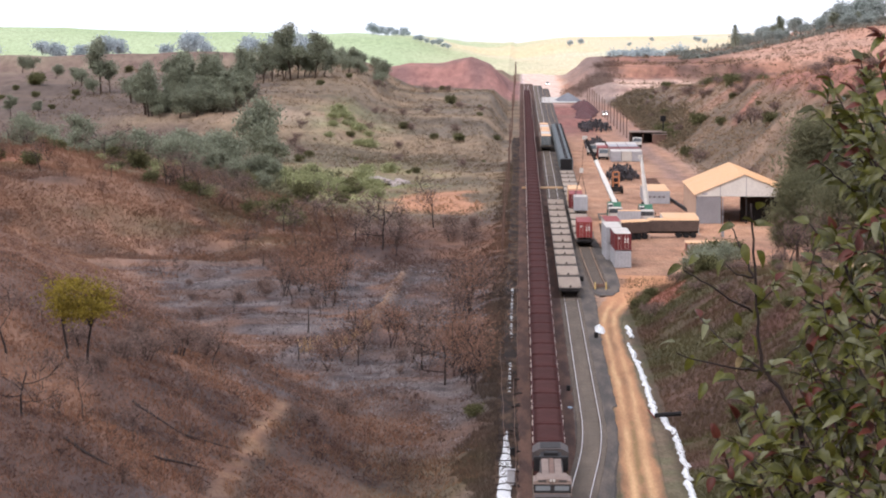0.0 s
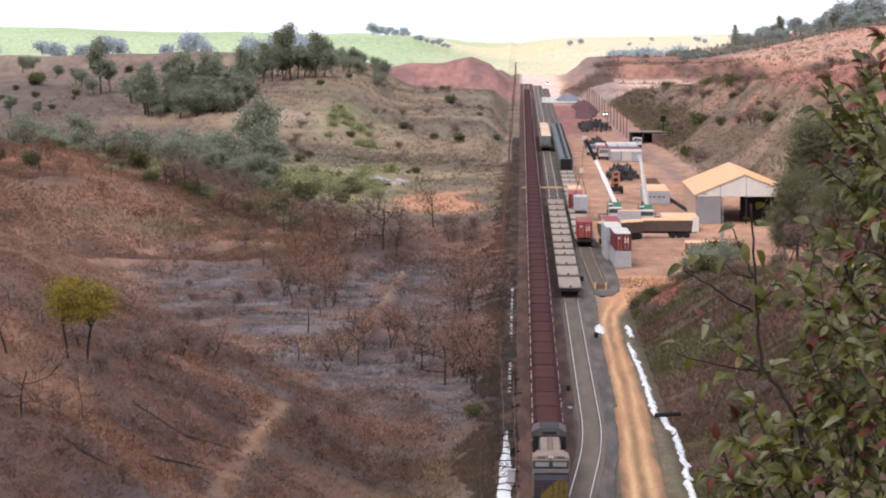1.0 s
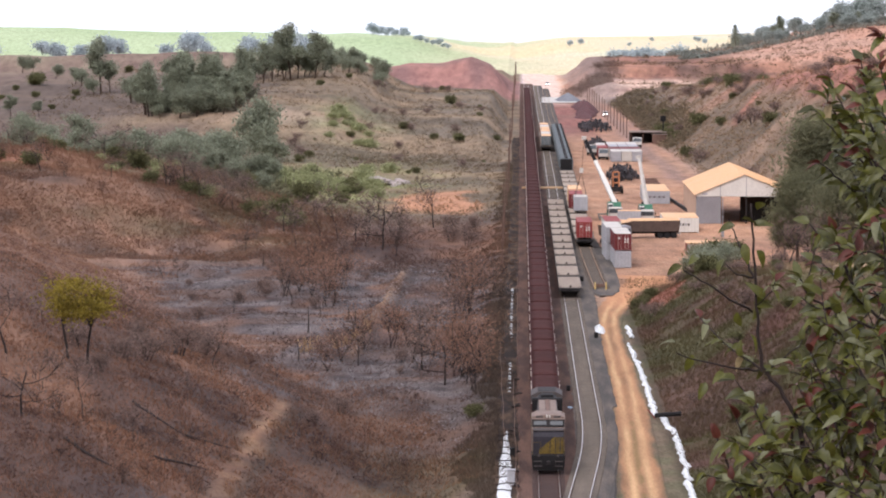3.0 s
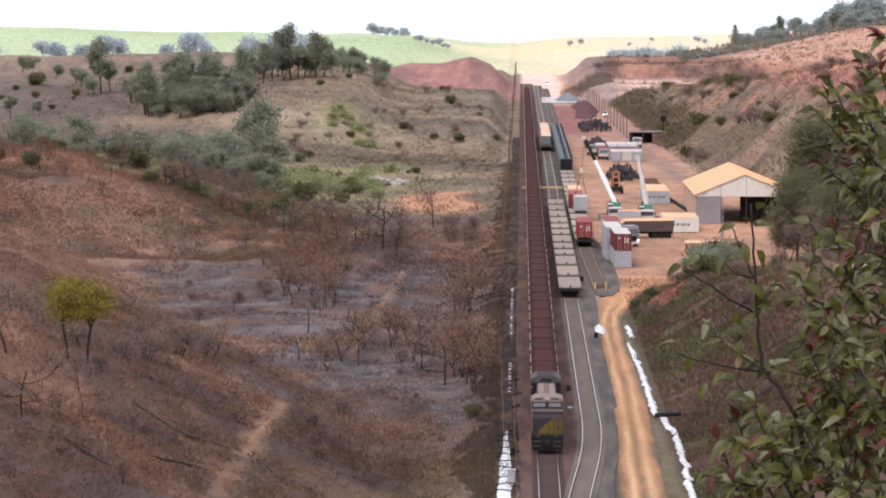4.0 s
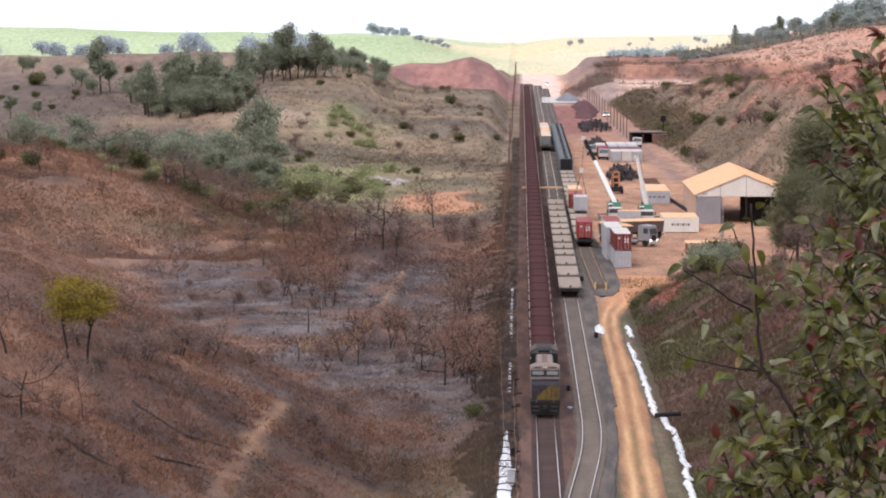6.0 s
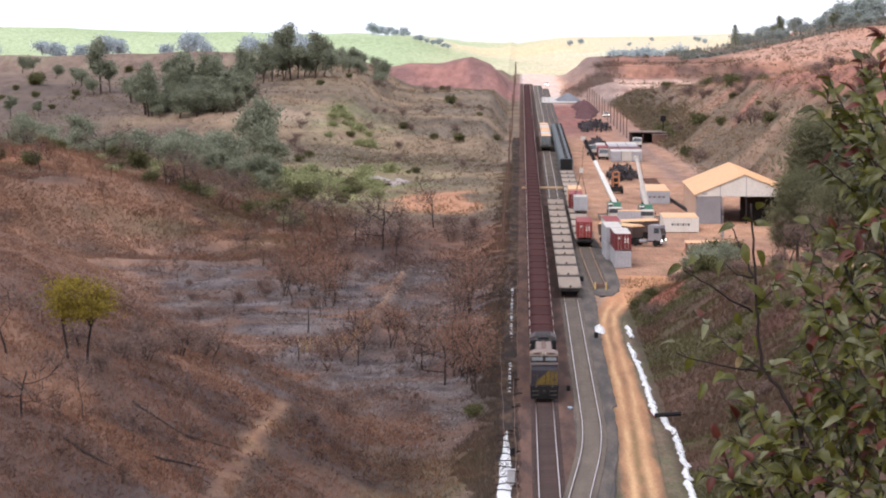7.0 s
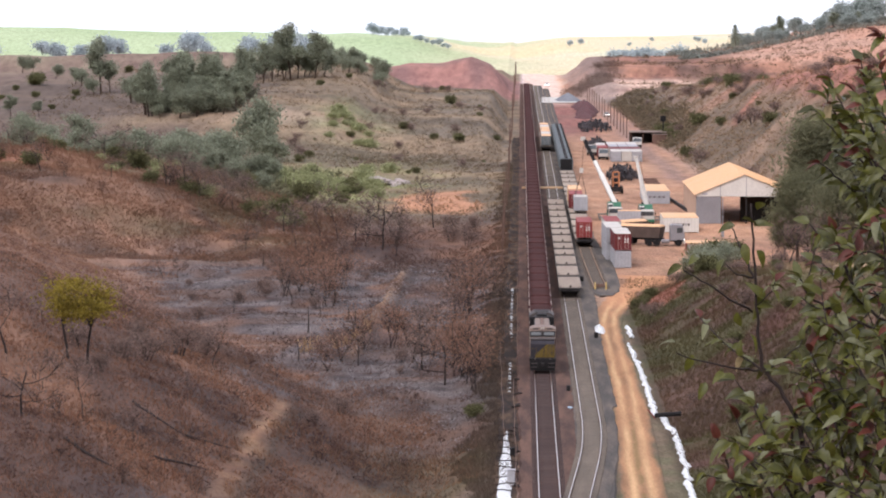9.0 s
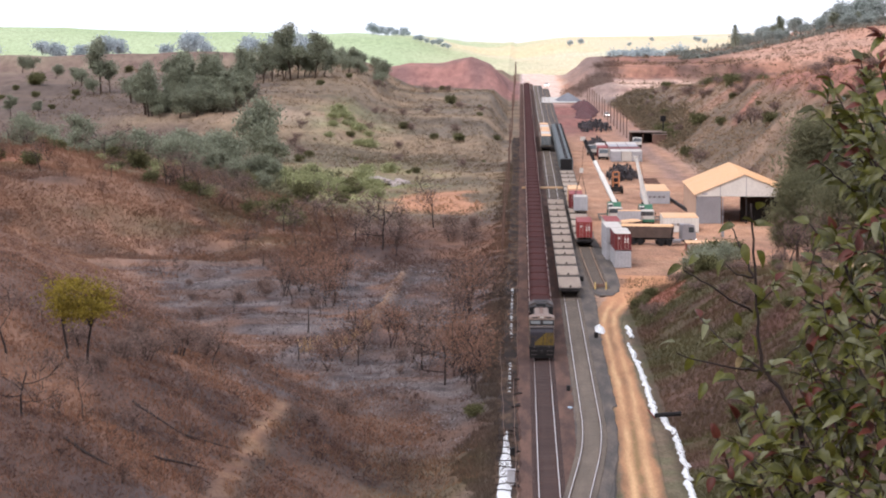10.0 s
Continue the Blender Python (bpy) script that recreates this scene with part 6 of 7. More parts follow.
# bank behind the yard
scatter(SHRUB, 46, 26, (40, 80, 560, 1100), (0.7, 1.7), keep=lambda x, y: x > bank_foot(y) + 1.5)
scatter(GREYB, 60, 27, (40, 80, 560, 1100), (0.7, 1.5), keep=lambda x, y: x > bank_foot(y) + 2)
for x, y, s in ((41.6, 466, 0.78), (44.2, 470, 1.08), (47.2, 476, 1.35), (50.6, 478, 1.4), (54.2, 478, 1.38), (57.5, 474, 1.4), (46.4, 456, 1.0), (51.5, 458, 1.1), (48.4, 444, 0.75), (53.6, 444, 0.85), (55.8, 458, 1.2), (40.4, 474, 0.6)):
    plant(PINE, x, y, s)
# near bank
for x, y, s in ((23.4, 440, 0.5), (25.3, 443, 0.66), (27.4, 446, 0.7), (26.0, 436, 0.56), (29.0, 442, 0.55), (24.0, 434, 0.42), (30.6, 452, 0.5)):
    plant(BROAD, x, y, s)
scatter(SHRUB, 5, 61, (21.5, 28, 396, 424), (0.7, 1.1))
scatter(GREYB, 9, 62, (26, 42, 405, 440), (0.6, 1.0))
for x, y, s in ((22, 418, 0.9), (26, 428, 1.1), (23, 410, 0.8), (29.5, 474, 1.3), (31.5, 478, 1.3), (27.6, 472, 1.1), (33, 476, 1.2), (15.0, 398, 0.6), (16.2, 402, 0.7), (17.2, 405, 0.6), (14.8, 392, 0.5)):
    plant(SHRUB, x, y, s)
scatter(GREYB, 26, 28, (16, 50, 260, 420), (0.4, 0.9))
scatter(SHRUB, 22, 29, (15.5, 46, 250, 420), (0.25, 0.6))
scatter(BARE, 10, 30, (34, 50, 405, 450), (0.8, 1.3))


M_TUFT = mat("grass_tinted_by_soil", (0.2, 0.15, 0.1), 0.95, vary=0.22, scale=0.5, per_island=0.22, attribute="soil", translucent=0.35, spec=0.1)


def strewn(name, label, verts, corners, colours, category="grass"):
    """One mesh of loose blades or twigs with a colour for each."""
    me = bpy.data.meshes.new(name)
    n = verts.reshape(-1, 3).shape[0]
    me.from_pydata(verts.reshape(-1, 3).tolist(), [], np.arange(n).reshape(-1, corners).tolist())
    me.materials.append(M_TUFT)
    at = me.attributes.new("soil", "FLOAT_COLOR", "POINT")
    rgba = np.ones((n, 4))
    rgba[:, :3] = np.clip(np.repeat(colours, n // len(colours), axis=0), 0, 1)
    at.data.foreach_set("color", rgba.ravel())
    tagged(new(name, me), label, category, kind="stuff")


def places(r, n, box, keep):
    u = r.rand(n * 3)
    y = box[2] * (box[3] / box[2]) ** u
    x = box[0] + (box[1] - box[0]) * r.rand(n * 3)
    ok = keep(x, y)
    x, y = x[ok][:n], y[ok][:n]
    return x, y, ground_z(x, y)


def tufts(name, label, n, seed, box, h, tint, keep, blades=3, lean=0.5, wide=0.1, mixin=0.3, gain=1.25):
    """Strewn grass; far too many to count."""
    r = np.random.RandomState(seed)
    x, y, z = places(r, n, box, keep)
    m = len(x)
    vs = np.zeros((m, blades, 3, 3))
    for b in range(blades):
        a = r.rand(m) * 2 * np.pi
        hh = h * (0.4 + r.rand(m) ** 2 * 1.2)
        px, py = x + (r.rand(m) - 0.5) * wide * 4, y + (r.rand(m) - 0.5) * wide * 4
        ox, oy = np.cos(a) * wide, np.sin(a) * wide
        vs[:, b, 0] = np.stack([px - ox, py - oy, z - 0.08], -1)
        vs[:, b, 1] = np.stack([px + ox, py + oy, z - 0.08], -1)
        vs[:, b, 2] = np.stack([px + (r.rand(m) - 0.5) * lean * hh * 2, py + (r.rand(m) - 0.5) * lean * hh * 2, z + hh], -1)
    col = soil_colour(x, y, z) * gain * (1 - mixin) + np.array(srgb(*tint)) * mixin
    strewn(name, label, vs, 3, col)


def brush(name, label, n, seed, box, size, tint, keep, twigs=14, mixin=0.5, gain=1.0, slim=0.05):
    """Low tangled brush, too dense to tell bush from bush."""
    r = np.random.RandomState(seed)
    x, y, z = places(r, n, box, keep)
    m = len(x)
    s = size * (0.4 + 0.9 * r.rand(m))
    c = np.stack([x, y, z + 0.3 * s], -1)[:, None, :] + r.randn(m, twigs, 3) * s[:, None, None] * np.array([0.5, 0.5, 0.32])
    a = r.randn(m, twigs, 3) * 0.5 + (c - np.stack([x, y, z], -1)[:, None, :]) / s[:, None, None]
    a = a / np.linalg.norm(a, axis=-1, keepdims=True)
    b = np.cross(a, r.randn(m, twigs, 3))
    b = b / np.linalg.norm(b, axis=-1, keepdims=True)
    l = (0.3 * s)[:, None, None] * (0.5 + r.rand(m, twigs, 1))
    vs = np.stack([c - a * l, c + b * slim * s[:, None, None], c + a * l, c - b * slim * s[:, None, None]], 2)
    t = np.array(srgb(*tint)) * (0.75 + 0.5 * r.rand(m, 1))
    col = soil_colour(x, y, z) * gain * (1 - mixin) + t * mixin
    strewn(name, label, vs, 4, col, "brush")




def on_spur(x, y):
    return (x < spur_foot(y) + 3 + 6 * fbm(x, y, 9, 3))


def off_path(x, y):
    p = np.interp(y, [190, 235, 290, 320], [-22.3, -22.0, -22.5, -24])
    return (np.abs(x - p + 0.8 * fbm(x, y, 3, 2)) > 0.6) | (y > 300)


tufts("scorched_grass", "scorched brown grass on the burnt slope", 60000, 1, (-75, -3.5, 185, 520), 0.3, (176, 130, 100), lambda x, y: on_spur(x, y) & off_path(x, y), wide=0.05, gain=1.3)
tufts("charred_stubble", "charred stubble and twigs on ash", 15000, 2, (-70, -3.5, 190, 500), 0.26, (78, 66, 64), lambda x, y: (fbm(x + 20, y, 8, 3) > -0.2) & off_path(x, y), lean=0.9, wide=0.04, mixin=0.6)
tufts("ash_clods", "pale ash clods and stones on the burnt flat", 9000, 3, (-60, -4, 270, 495), 0.12, (190, 184, 186), lambda x, y: (x > spur_foot(y) - 2) & (fbm(x, y, 7, 3) > -0.15), wide=0.11, mixin=0.5)
tufts("ridge_grass", "dry orange grass on the ridge slope", 30000, 4, (-100, -30, 488, 600), 0.4, (152, 118, 96), lambda x, y: fbm(x, y, 10, 3) > -0.6, wide=0.09)
brush("meadow_grass", "dry olive brown meadow grass", 7500, 5, (-140, -4, 560, 1150), 0.85, (150, 128, 98), lambda x, y: fbm(x, y, 30, 3) > -0.9, twigs=9, mixin=0.4, gain=1.05, slim=0.12)
tufts("verge_weeds", "weeds beside the ditch", 14000, 6, (-8.5, -2.0, 190, 760), 0.4, (98, 85, 74), lambda x, y: (x + 2.0 * fbm(x, y, 9, 3) > -4.6) & (fbm(x, y, 6, 3) > -0.4), wide=0.05, mixin=0.5)
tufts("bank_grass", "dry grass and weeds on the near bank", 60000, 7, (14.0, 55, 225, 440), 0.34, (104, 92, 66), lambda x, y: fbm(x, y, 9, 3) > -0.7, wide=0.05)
brush("high_bank_grass", "dull olive brown grass on the high bank", 9000, 9, (36, 100, 540, 1200), 1.0, (164, 136, 104), lambda x, y: (x > bank_foot(y) + 1) & (fbm(x, y, 16, 3) > -0.9) & ((np.abs((x - 57) * 0.96 - (y - 787) * 0.284) > 2.2) | (x < 53) | (x > 62)), twigs=9, mixin=0.5, gain=1.05, slim=0.12)
brush("bank_thicket", "dark dense thicket over the end of the high bank", 1500, 23, (34, 62, 830, 1190), 1.4, (128, 114, 92), lambda x, y: (x > bank_foot(y) + 0.5) & (x < bank_foot(y) + 12 + 6 * fbm(x, y, 20, 3)), twigs=18, mixin=0.8, slim=0.1)
brush("burnt_brush", "tangled low brush burnt brown on the slopes", 3600, 11, (-72, -4, 188, 520), 0.75, (112, 82, 72), lambda x, y: off_path(x, y) & ((on_spur(x, y) & (fbm(x + 9, y, 14, 3) > -0.15)) | (fbm(x, y, 10, 3) > 0.35)))
brush("ash_brush", "scattered dark twigs on the ash flat", 2600, 21, (-62, -3.5, 270, 495), 0.45, (72, 60, 58), lambda x, y: fbm(x + 3, y, 6, 3) > -0.1, twigs=9)
brush("charred_brush", "dark charred brush on the burnt slope", 1500, 12, (-72, -4, 188, 520), 0.7, (62, 52, 50), lambda x, y: off_path(x, y) & (fbm(x + 31, y + 7, 11, 3) > 0.2))
brush("ridge_brush", "dry reddish brush on the ridge", 3200, 13, (-105, -32, 492, 610), 1.1, (136, 98, 76), lambda x, y: fbm(x + 5, y, 16, 3) > -0.1)
brush("copse_brush", "grey-brown brush under the burnt trees", 900, 14, (-38, -4, 470, 575), 1.1, (118, 90, 78), lambda x, y: fbm(x + 15, y, 12, 3) > -0.2)
brush("hollow_brush", "grey-green brush in the hollow and meadow", 2200, 15, (-120, -6, 590, 1100), 1.1, (122, 112, 92), lambda x, y: fbm(x + 25, y, 40, 3) > 0.12)
brush("grove_undergrowth", "dark green undergrowth beneath the eucalyptus grove", 900, 25, (-103, -77, 838, 900), 2.2, (104, 104, 88), lambda x, y: fbm(x, y, 26, 3) > -0.3, mixin=0.9, slim=0.12)
brush("hollow_thicket", "dull green thicket filling the hollow", 1500, 26, (-115, -42, 598, 720), 1.7, (112, 110, 86), lambda x, y: fbm(x + 8, y, 22, 3) > -0.1, mixin=0.85, slim=0.1)
brush("meadow_weeds", "brown weeds in bands over the meadow", 2600, 27, (-110, -5, 620, 1120), 0.8, (118, 96, 78), lambda x, y: fbm(x * 0.5, y, 26, 3) > 0.15, twigs=10, slim=0.08)
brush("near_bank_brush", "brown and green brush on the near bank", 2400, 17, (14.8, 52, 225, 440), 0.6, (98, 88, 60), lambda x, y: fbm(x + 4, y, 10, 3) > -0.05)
brush("ditch_brush", "dark dry weeds hanging over the ditch", 900, 18, (-2.9, -0.4, 190, 800), 0.5, (66, 54, 46), lambda x, y: fbm(x * 3, y, 9, 3) > 0.0)
brush("terrace_brush", "grey brush on the flank of the terraces", 1400, 19, (16, 44, 1285, 1440), 2.0, (124, 110, 100), lambda x, y: np.abs(x - np.interp(y, [1285, 1400, 1440], [19, 34, 36]) - 3) < 5 + 3 * fbm(x, y, 15, 2))
brush("terrace_scrub", "brown scrub dotted over the quarried terraces", 1300, 28, (40, 215, 1310, 1640), 1.8, (132, 112, 92), lambda x, y: fbm(x, y, 50, 3) > -0.1, mixin=0.85, slim=0.1)
brush("ridge_wood", "grey-green thicket along the far right ridge", 1900, 20, (80, 230, 1555, 1700), 2.6, (140, 148, 138), lambda x, y: fbm(x, y, 40, 3) > -0.2, mixin=0.85, slim=0.12)


# ---- beside the line ----
pole2 = Shape().tube([(0, 0, -0.6), (0, 0, 7.4)], [0.14, 0.09], 8)
pole2.box(-0.6, 0.6, -0.05, 0.05, 6.7, 6.82)
pole2_me = pole2.mesh("telegraph_pole", M_WOOD)
py = 464.0
pk = 0
while py < 1750:
    single("telegraph_pole", pole2_me, M_WOOD, "slender dark telegraph pole beside the ditch", "pole", pose(-2.75 - 0.15 * math.sin(pk), py, gz(-2.8, py), 0, 1.2 * math.sin(pk * 2.1), 0), group="telegraph poles")
    py += 44.0
    pk += 1
for k, (a, b) in enumerate((((-0.2, 235, 0.15), (-0.75, 318, 0.25)), ((-1.35, 268, 0.6), (-2.35, 350, 0.5)), ((-0.35, 345, 0.05), (-0.5, 440, 0.05)))):
    q = [Vector(a).lerp(Vector(b), i / 12) + Vector((0.06 * math.sin(i * 1.7 + k), 0, 0)) for i in range(13)]
    single("cable", Shape().tube(q, 0.03, 5), M_WOOD, "thin dusty cable lying beside the ditch", "cable")
rs = random.Random(12)
log_me = Shape().tube([(-0.5, 0, 0), (0.1, 0.1, 0.05), (0.55, 0, 0.02)], [0.1, 0.12, 0.08], 6).mesh("timber", M_CHAR)
for k in range(9):
    yy = 250 + k * 9 + rs.uniform(-6, 6)
    single("timber", log_me, M_CHAR, "short charred timber lying beside the ditch", "timber", pose(-0.4 + rs.uniform(-0.35, 0.35), yy, -0.2, 0, rs.uniform(-12, 12), rs.uniform(-60, 60)) @ Matrix.Diagonal((rs.uniform(0.5, 1.1), 1, 1, 1)), group="charred timbers")
stick_me = Shape().tube([(-0.9, 0, 0), (0, 0.15, 0.06), (0.9, 0, 0)], 0.05, 5).mesh("branch", M_CHAR)
for k in range(9):
    single("branch", stick_me, M_CHAR, "charred branch lying across the ditch", "branch", pose(-1.2 + rs.uniform(-0.2, 0.2), 247 + k * 4.1 + rs.uniform(-1, 1), -0.2, 0, rs.uniform(-8, 8), rs.uniform(-40, 40)), group="charred branches")
single("trackside_box", Shape().box(-0.32, 0.32, -0.3, 0.3, -0.45, 0.75, 0.05).box(-0.36, 0.36, -0.34, 0.34, 0.75, 0.82), M_GREYCONT, "pale grey trackside cabinet by the ditch", "cabinet", pose(-0.75, 252, 0))
for x, y, s in ((4.85, 312, 0.2), (8.85, 362, 0.24), (8.6, 436, 0.26), (-0.7, 268, 0.2)):
    single("signal_box", Shape().box(-s, s, -s, s, -0.4, s * 1.5, 0.05), M_BLACK, "small dark trackside box on a stub", "box", pose(x, y, 0), group="trackside boxes")
# logs fallen on the burnt slope
for x0, y0, x1, y1 in ((-32.8, 221, -27.5, 217), (-31.5, 250, -26.9, 246), (-26.8, 246.2, -23.3, 248), (-27.2, 228, -23.6, 233), (-33.3, 296, -34.6, 318), (-27, 372, -25, 378), (-19.5, 226, -17.5, 224)):
    q = [Vector((x0 + (x1 - x0) * i / 6, y0 + (y1 - y0) * i / 6, 0)) for i in range(7)]
    for v in q:
        v.z = gz(v.x, v.y) + 0.1
    single("fallen_trunk", Shape().tube(q, [0.12, 0.11, 0.1, 0.09, 0.07, 0.05, 0.03], 7), M_CHAR, "charred fallen trunk on the burnt slope", "trunk", group="fallen trunks")
for x, y, h in ((-26.2, 381, 3.2), (-30, 470, 2.5), (-19.5, 480, 1.6), (-35, 455, 1.4), (-22, 395, 1.8), (-40, 480, 2.0)):
    single("charred_stump", Shape().tube([(0, 0, -0.3), (0.05, 0, h * 0.5), (0.0, 0.1, h)], [0.13, 0.09, 0.03], 6), M_CHAR, "thin charred standing stump on ash", "stump", pose(x, y, gz(x, y)), group="charred stumps")


def crumpled(name, label, m, x, y, w, d, h, seed, z=-0.36):
    s = Shape()
    n = 12
    vs = []
    for j in range(n + 1):
        for i in range(n + 1):
            u, v = i / n * 2 - 1, j / n * 2 - 1
            k = max(0.0, 1 - u * u) * max(0.0, 1 - v * v)
            a = 1 + 0.25 * noise.noise(Vector((u * 2, v * 2, seed)))
            vs.append((x + u * w * a, y + v * d * a, z + h * k * (0.6 + 0.8 * abs(noise.noise(Vector((u * 3, v * 3, seed + 4)))))))
    s.add(vs, [(j * (n + 1) + i, j * (n + 1) + i + 1, (j + 1) * (n + 1) + i + 1, (j + 1) * (n + 1) + i) for j in range(n) for i in range(n)])
    single(name, s, m, label, "sheet")


M_BLUE = mat("blue_plastic", srgb(150, 172, 190), 0.5, vary=0.2, scale=2)
crumpled("white_sheet", "crumpled bright white sheet lying beside the dirt road", M_GLINT_AND_SHEET, 9.45, 371, 0.62, 3.8, 0.75, 3, -0.4)
crumpled("plastic_sheet", "crumpled pale blue plastic beside the rails", M_BLUE, 4.75, 299, 0.5, 1.5, 0.2, 5, -0.34)
single("drain_pipe", Shape().tube([(-1.2, 0, 0.15), (1.3, 0.3, 0.3)], 0.22, 10), M_BLACK, "black pipe lying across the stream", "pipe", pose(13.9, 292, -0.2))
single("barrier_board", Shape().tube([(-0.35, 0, 0.5), (0.35, 0.2, -0.35)], 0.07, 6), M_RED, "faded red and white barrier board by the stream", "barrier", pose(12.4, 292, 0))


# ---- sapling in front of the camera ----
def leaf_mesh(length, width, fold, droop, material):
    """A pointed oval leaf along +y, folded on its midrib and drooping."""
    n = 7
    vs = []
    for i in range(n + 1):
        f = i / n
        w = width * math.sin(math.pi * min(1, f ** 0.85)) ** 0.8 * (1 - 0.25 * f) * 0.5 + 0.001
        y, z = length * f, -droop * length * f * f
        vs += [(-w, y, z + fold * w), (0, y, z), (w, y, z + fold * w)]
    fs = []
    for i in range(n):
        a = i * 3
        fs += [(a, a + 1, a + 4, a + 3), (a + 1, a + 2, a + 5, a + 4)]
    s = Shape()
    s.add(vs, fs)
    return s.raw("leaf", material, True)


def sapling():
    r = random.Random(77)
    sap = thing("sapling", "leafy sapling with green and reddish leaves before the camera", "tree", pose(1.0, 10.0, gz(1.0, 10.0)))
    inv = sap.matrix_basis.inverted()
    leaves = []
    for m, k in ((M_LEAF, 5), (M_LEAF_RED, 2), (M_LEAF_DRY, 1), (M_LEAF_PALE, 2)):
        for j in range(k):
            leaves.append(leaf_mesh(r.uniform(0.055, 0.075), r.uniform(0.026, 0.035), r.uniform(0.35, 0.95), r.uniform(0.15, 0.6), m))
    count = [0]
    rest = []

    def put_leaf(p, out, s=1.0, young=False):
        d = (out + Vector((r.uniform(-0.6, 0.6), r.uniform(-0.6, 0.6), r.uniform(-0.9, 0.35)))).normalized()
        up = Vector((r.uniform(-0.5, 0.5), r.uniform(-1.2, 0.2), 0.8))
        x = d.cross(up).normalized()
        z = x.cross(d)
        m = Matrix((x, d, z)).transposed().to_4x4()
        m.translation = p
        m = m @ Matrix.Diagonal((s, s, s, 1))
        k = r.choices(range(10), [1, 1, 1, 1, 1, 2.5, 2.5, 0, 0, 0] if young else [5, 5, 5, 5, 5, 0.8, 0.8, 0.6, 2, 2])[0]
        if count[0] < 300:
            part("leaf", leaves[k], None, sap, at=inv @ m)
        else:
            rest.append((k, inv @ m))
        count[0] += 1

    def stem(pts, r0, r1, leafy=1, step_m=0.03, name="twig"):
        q = [Vector((x, 10.0 + dy, z)) for x, z, dy in pts]
        r0, r1 = r0 * 0.74, r1 * 0.74
        fine = []
        for i in range(len(q) - 1):
            for k in range(4):
                fine.append(q[i].lerp(q[i + 1], k / 4) + Vector((r.uniform(-1, 1), r.uniform(-1, 1), r.uniform(-1, 1))) * 0.003)
        fine.append(q[-1])
        rad = [r0 + (r1 - r0) * i / (len(fine) - 1) for i in range(len(fine))]
        part(name, Shape().tube([inv @ p for p in fine], rad, 7), M_STEM, sap, smooth=True)
        if leafy:
            left = 0.02
            for i in range(len(fine) - 1):
                seg = fine[i + 1] - fine[i]
                left -= seg.length
                if left < 0:
                    side = Vector((r.uniform(-1, 1), r.uniform(-0.8, 0.5), r.uniform(-0.6, 0.8)))
                    for _ in range(r.choice((1, 2, 2, 3))):
                        side = Vector((r.uniform(-1, 1), r.uniform(-0.8, 0.5), r.uniform(-0.6, 0.8)))
                        put_leaf(fine[i], (side + seg.normalized() * 0.6).normalized(), r.uniform(0.7, 1.15))
                    left = step_m * r.uniform(0.5, 1.2)
            for i in range(2, len(fine) - 1, 2):
                if r.random() < 0.45 and pts[0][0] > 0.98 and pts[-1][1] < 38.5:
                    d = Vector((r.uniform(-1, 1), r.uniform(-0.7, 0.7), r.uniform(-0.3, 1))).normalized()
                    q2 = [fine[i] + d * (0.026 * k) + Vector((0, 0, 0.004 * k * k)) for k in range(5)]
                    part("side_twig", Shape().tube([inv @ p for p in q2], 0.0022, 5), M_STEM, sap)
                    for p in q2[1:]:
                        put_leaf(p, (d + Vector((r.uniform(-1, 1), r.uniform(-0.6, 0.3), r.uniform(-0.7, 0.7)))).normalized(), r.uniform(0.75, 1.15))
            for _ in range(2):
                put_leaf(fine[-1], (fine[-1] - fine[-3]).normalized(), r.uniform(0.75, 1.1), True)
        return fine

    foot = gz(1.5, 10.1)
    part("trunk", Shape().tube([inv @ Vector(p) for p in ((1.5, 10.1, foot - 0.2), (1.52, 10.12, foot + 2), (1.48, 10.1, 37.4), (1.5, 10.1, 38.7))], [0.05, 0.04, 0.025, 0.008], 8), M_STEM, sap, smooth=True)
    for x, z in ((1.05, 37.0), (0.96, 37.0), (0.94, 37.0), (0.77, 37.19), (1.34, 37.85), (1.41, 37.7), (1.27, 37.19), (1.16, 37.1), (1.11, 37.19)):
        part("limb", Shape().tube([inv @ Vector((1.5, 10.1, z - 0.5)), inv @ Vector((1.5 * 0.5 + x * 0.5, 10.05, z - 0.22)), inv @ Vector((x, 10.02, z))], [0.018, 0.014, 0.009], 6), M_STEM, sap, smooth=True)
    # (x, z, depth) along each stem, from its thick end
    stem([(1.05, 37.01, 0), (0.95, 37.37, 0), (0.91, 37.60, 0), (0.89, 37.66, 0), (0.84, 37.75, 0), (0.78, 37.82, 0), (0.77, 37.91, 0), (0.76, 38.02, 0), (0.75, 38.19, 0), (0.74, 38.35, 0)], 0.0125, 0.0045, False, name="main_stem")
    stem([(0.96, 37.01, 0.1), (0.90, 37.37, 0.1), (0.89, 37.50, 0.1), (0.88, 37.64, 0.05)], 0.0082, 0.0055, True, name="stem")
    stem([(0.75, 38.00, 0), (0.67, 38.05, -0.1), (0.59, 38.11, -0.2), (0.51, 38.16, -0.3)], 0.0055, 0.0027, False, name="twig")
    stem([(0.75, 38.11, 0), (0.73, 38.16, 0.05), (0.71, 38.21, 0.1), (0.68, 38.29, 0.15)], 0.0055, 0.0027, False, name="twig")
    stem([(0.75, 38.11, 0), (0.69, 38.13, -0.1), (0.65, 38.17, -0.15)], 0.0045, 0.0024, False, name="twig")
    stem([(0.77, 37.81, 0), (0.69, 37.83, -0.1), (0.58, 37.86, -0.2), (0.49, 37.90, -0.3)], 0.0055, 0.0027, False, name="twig")
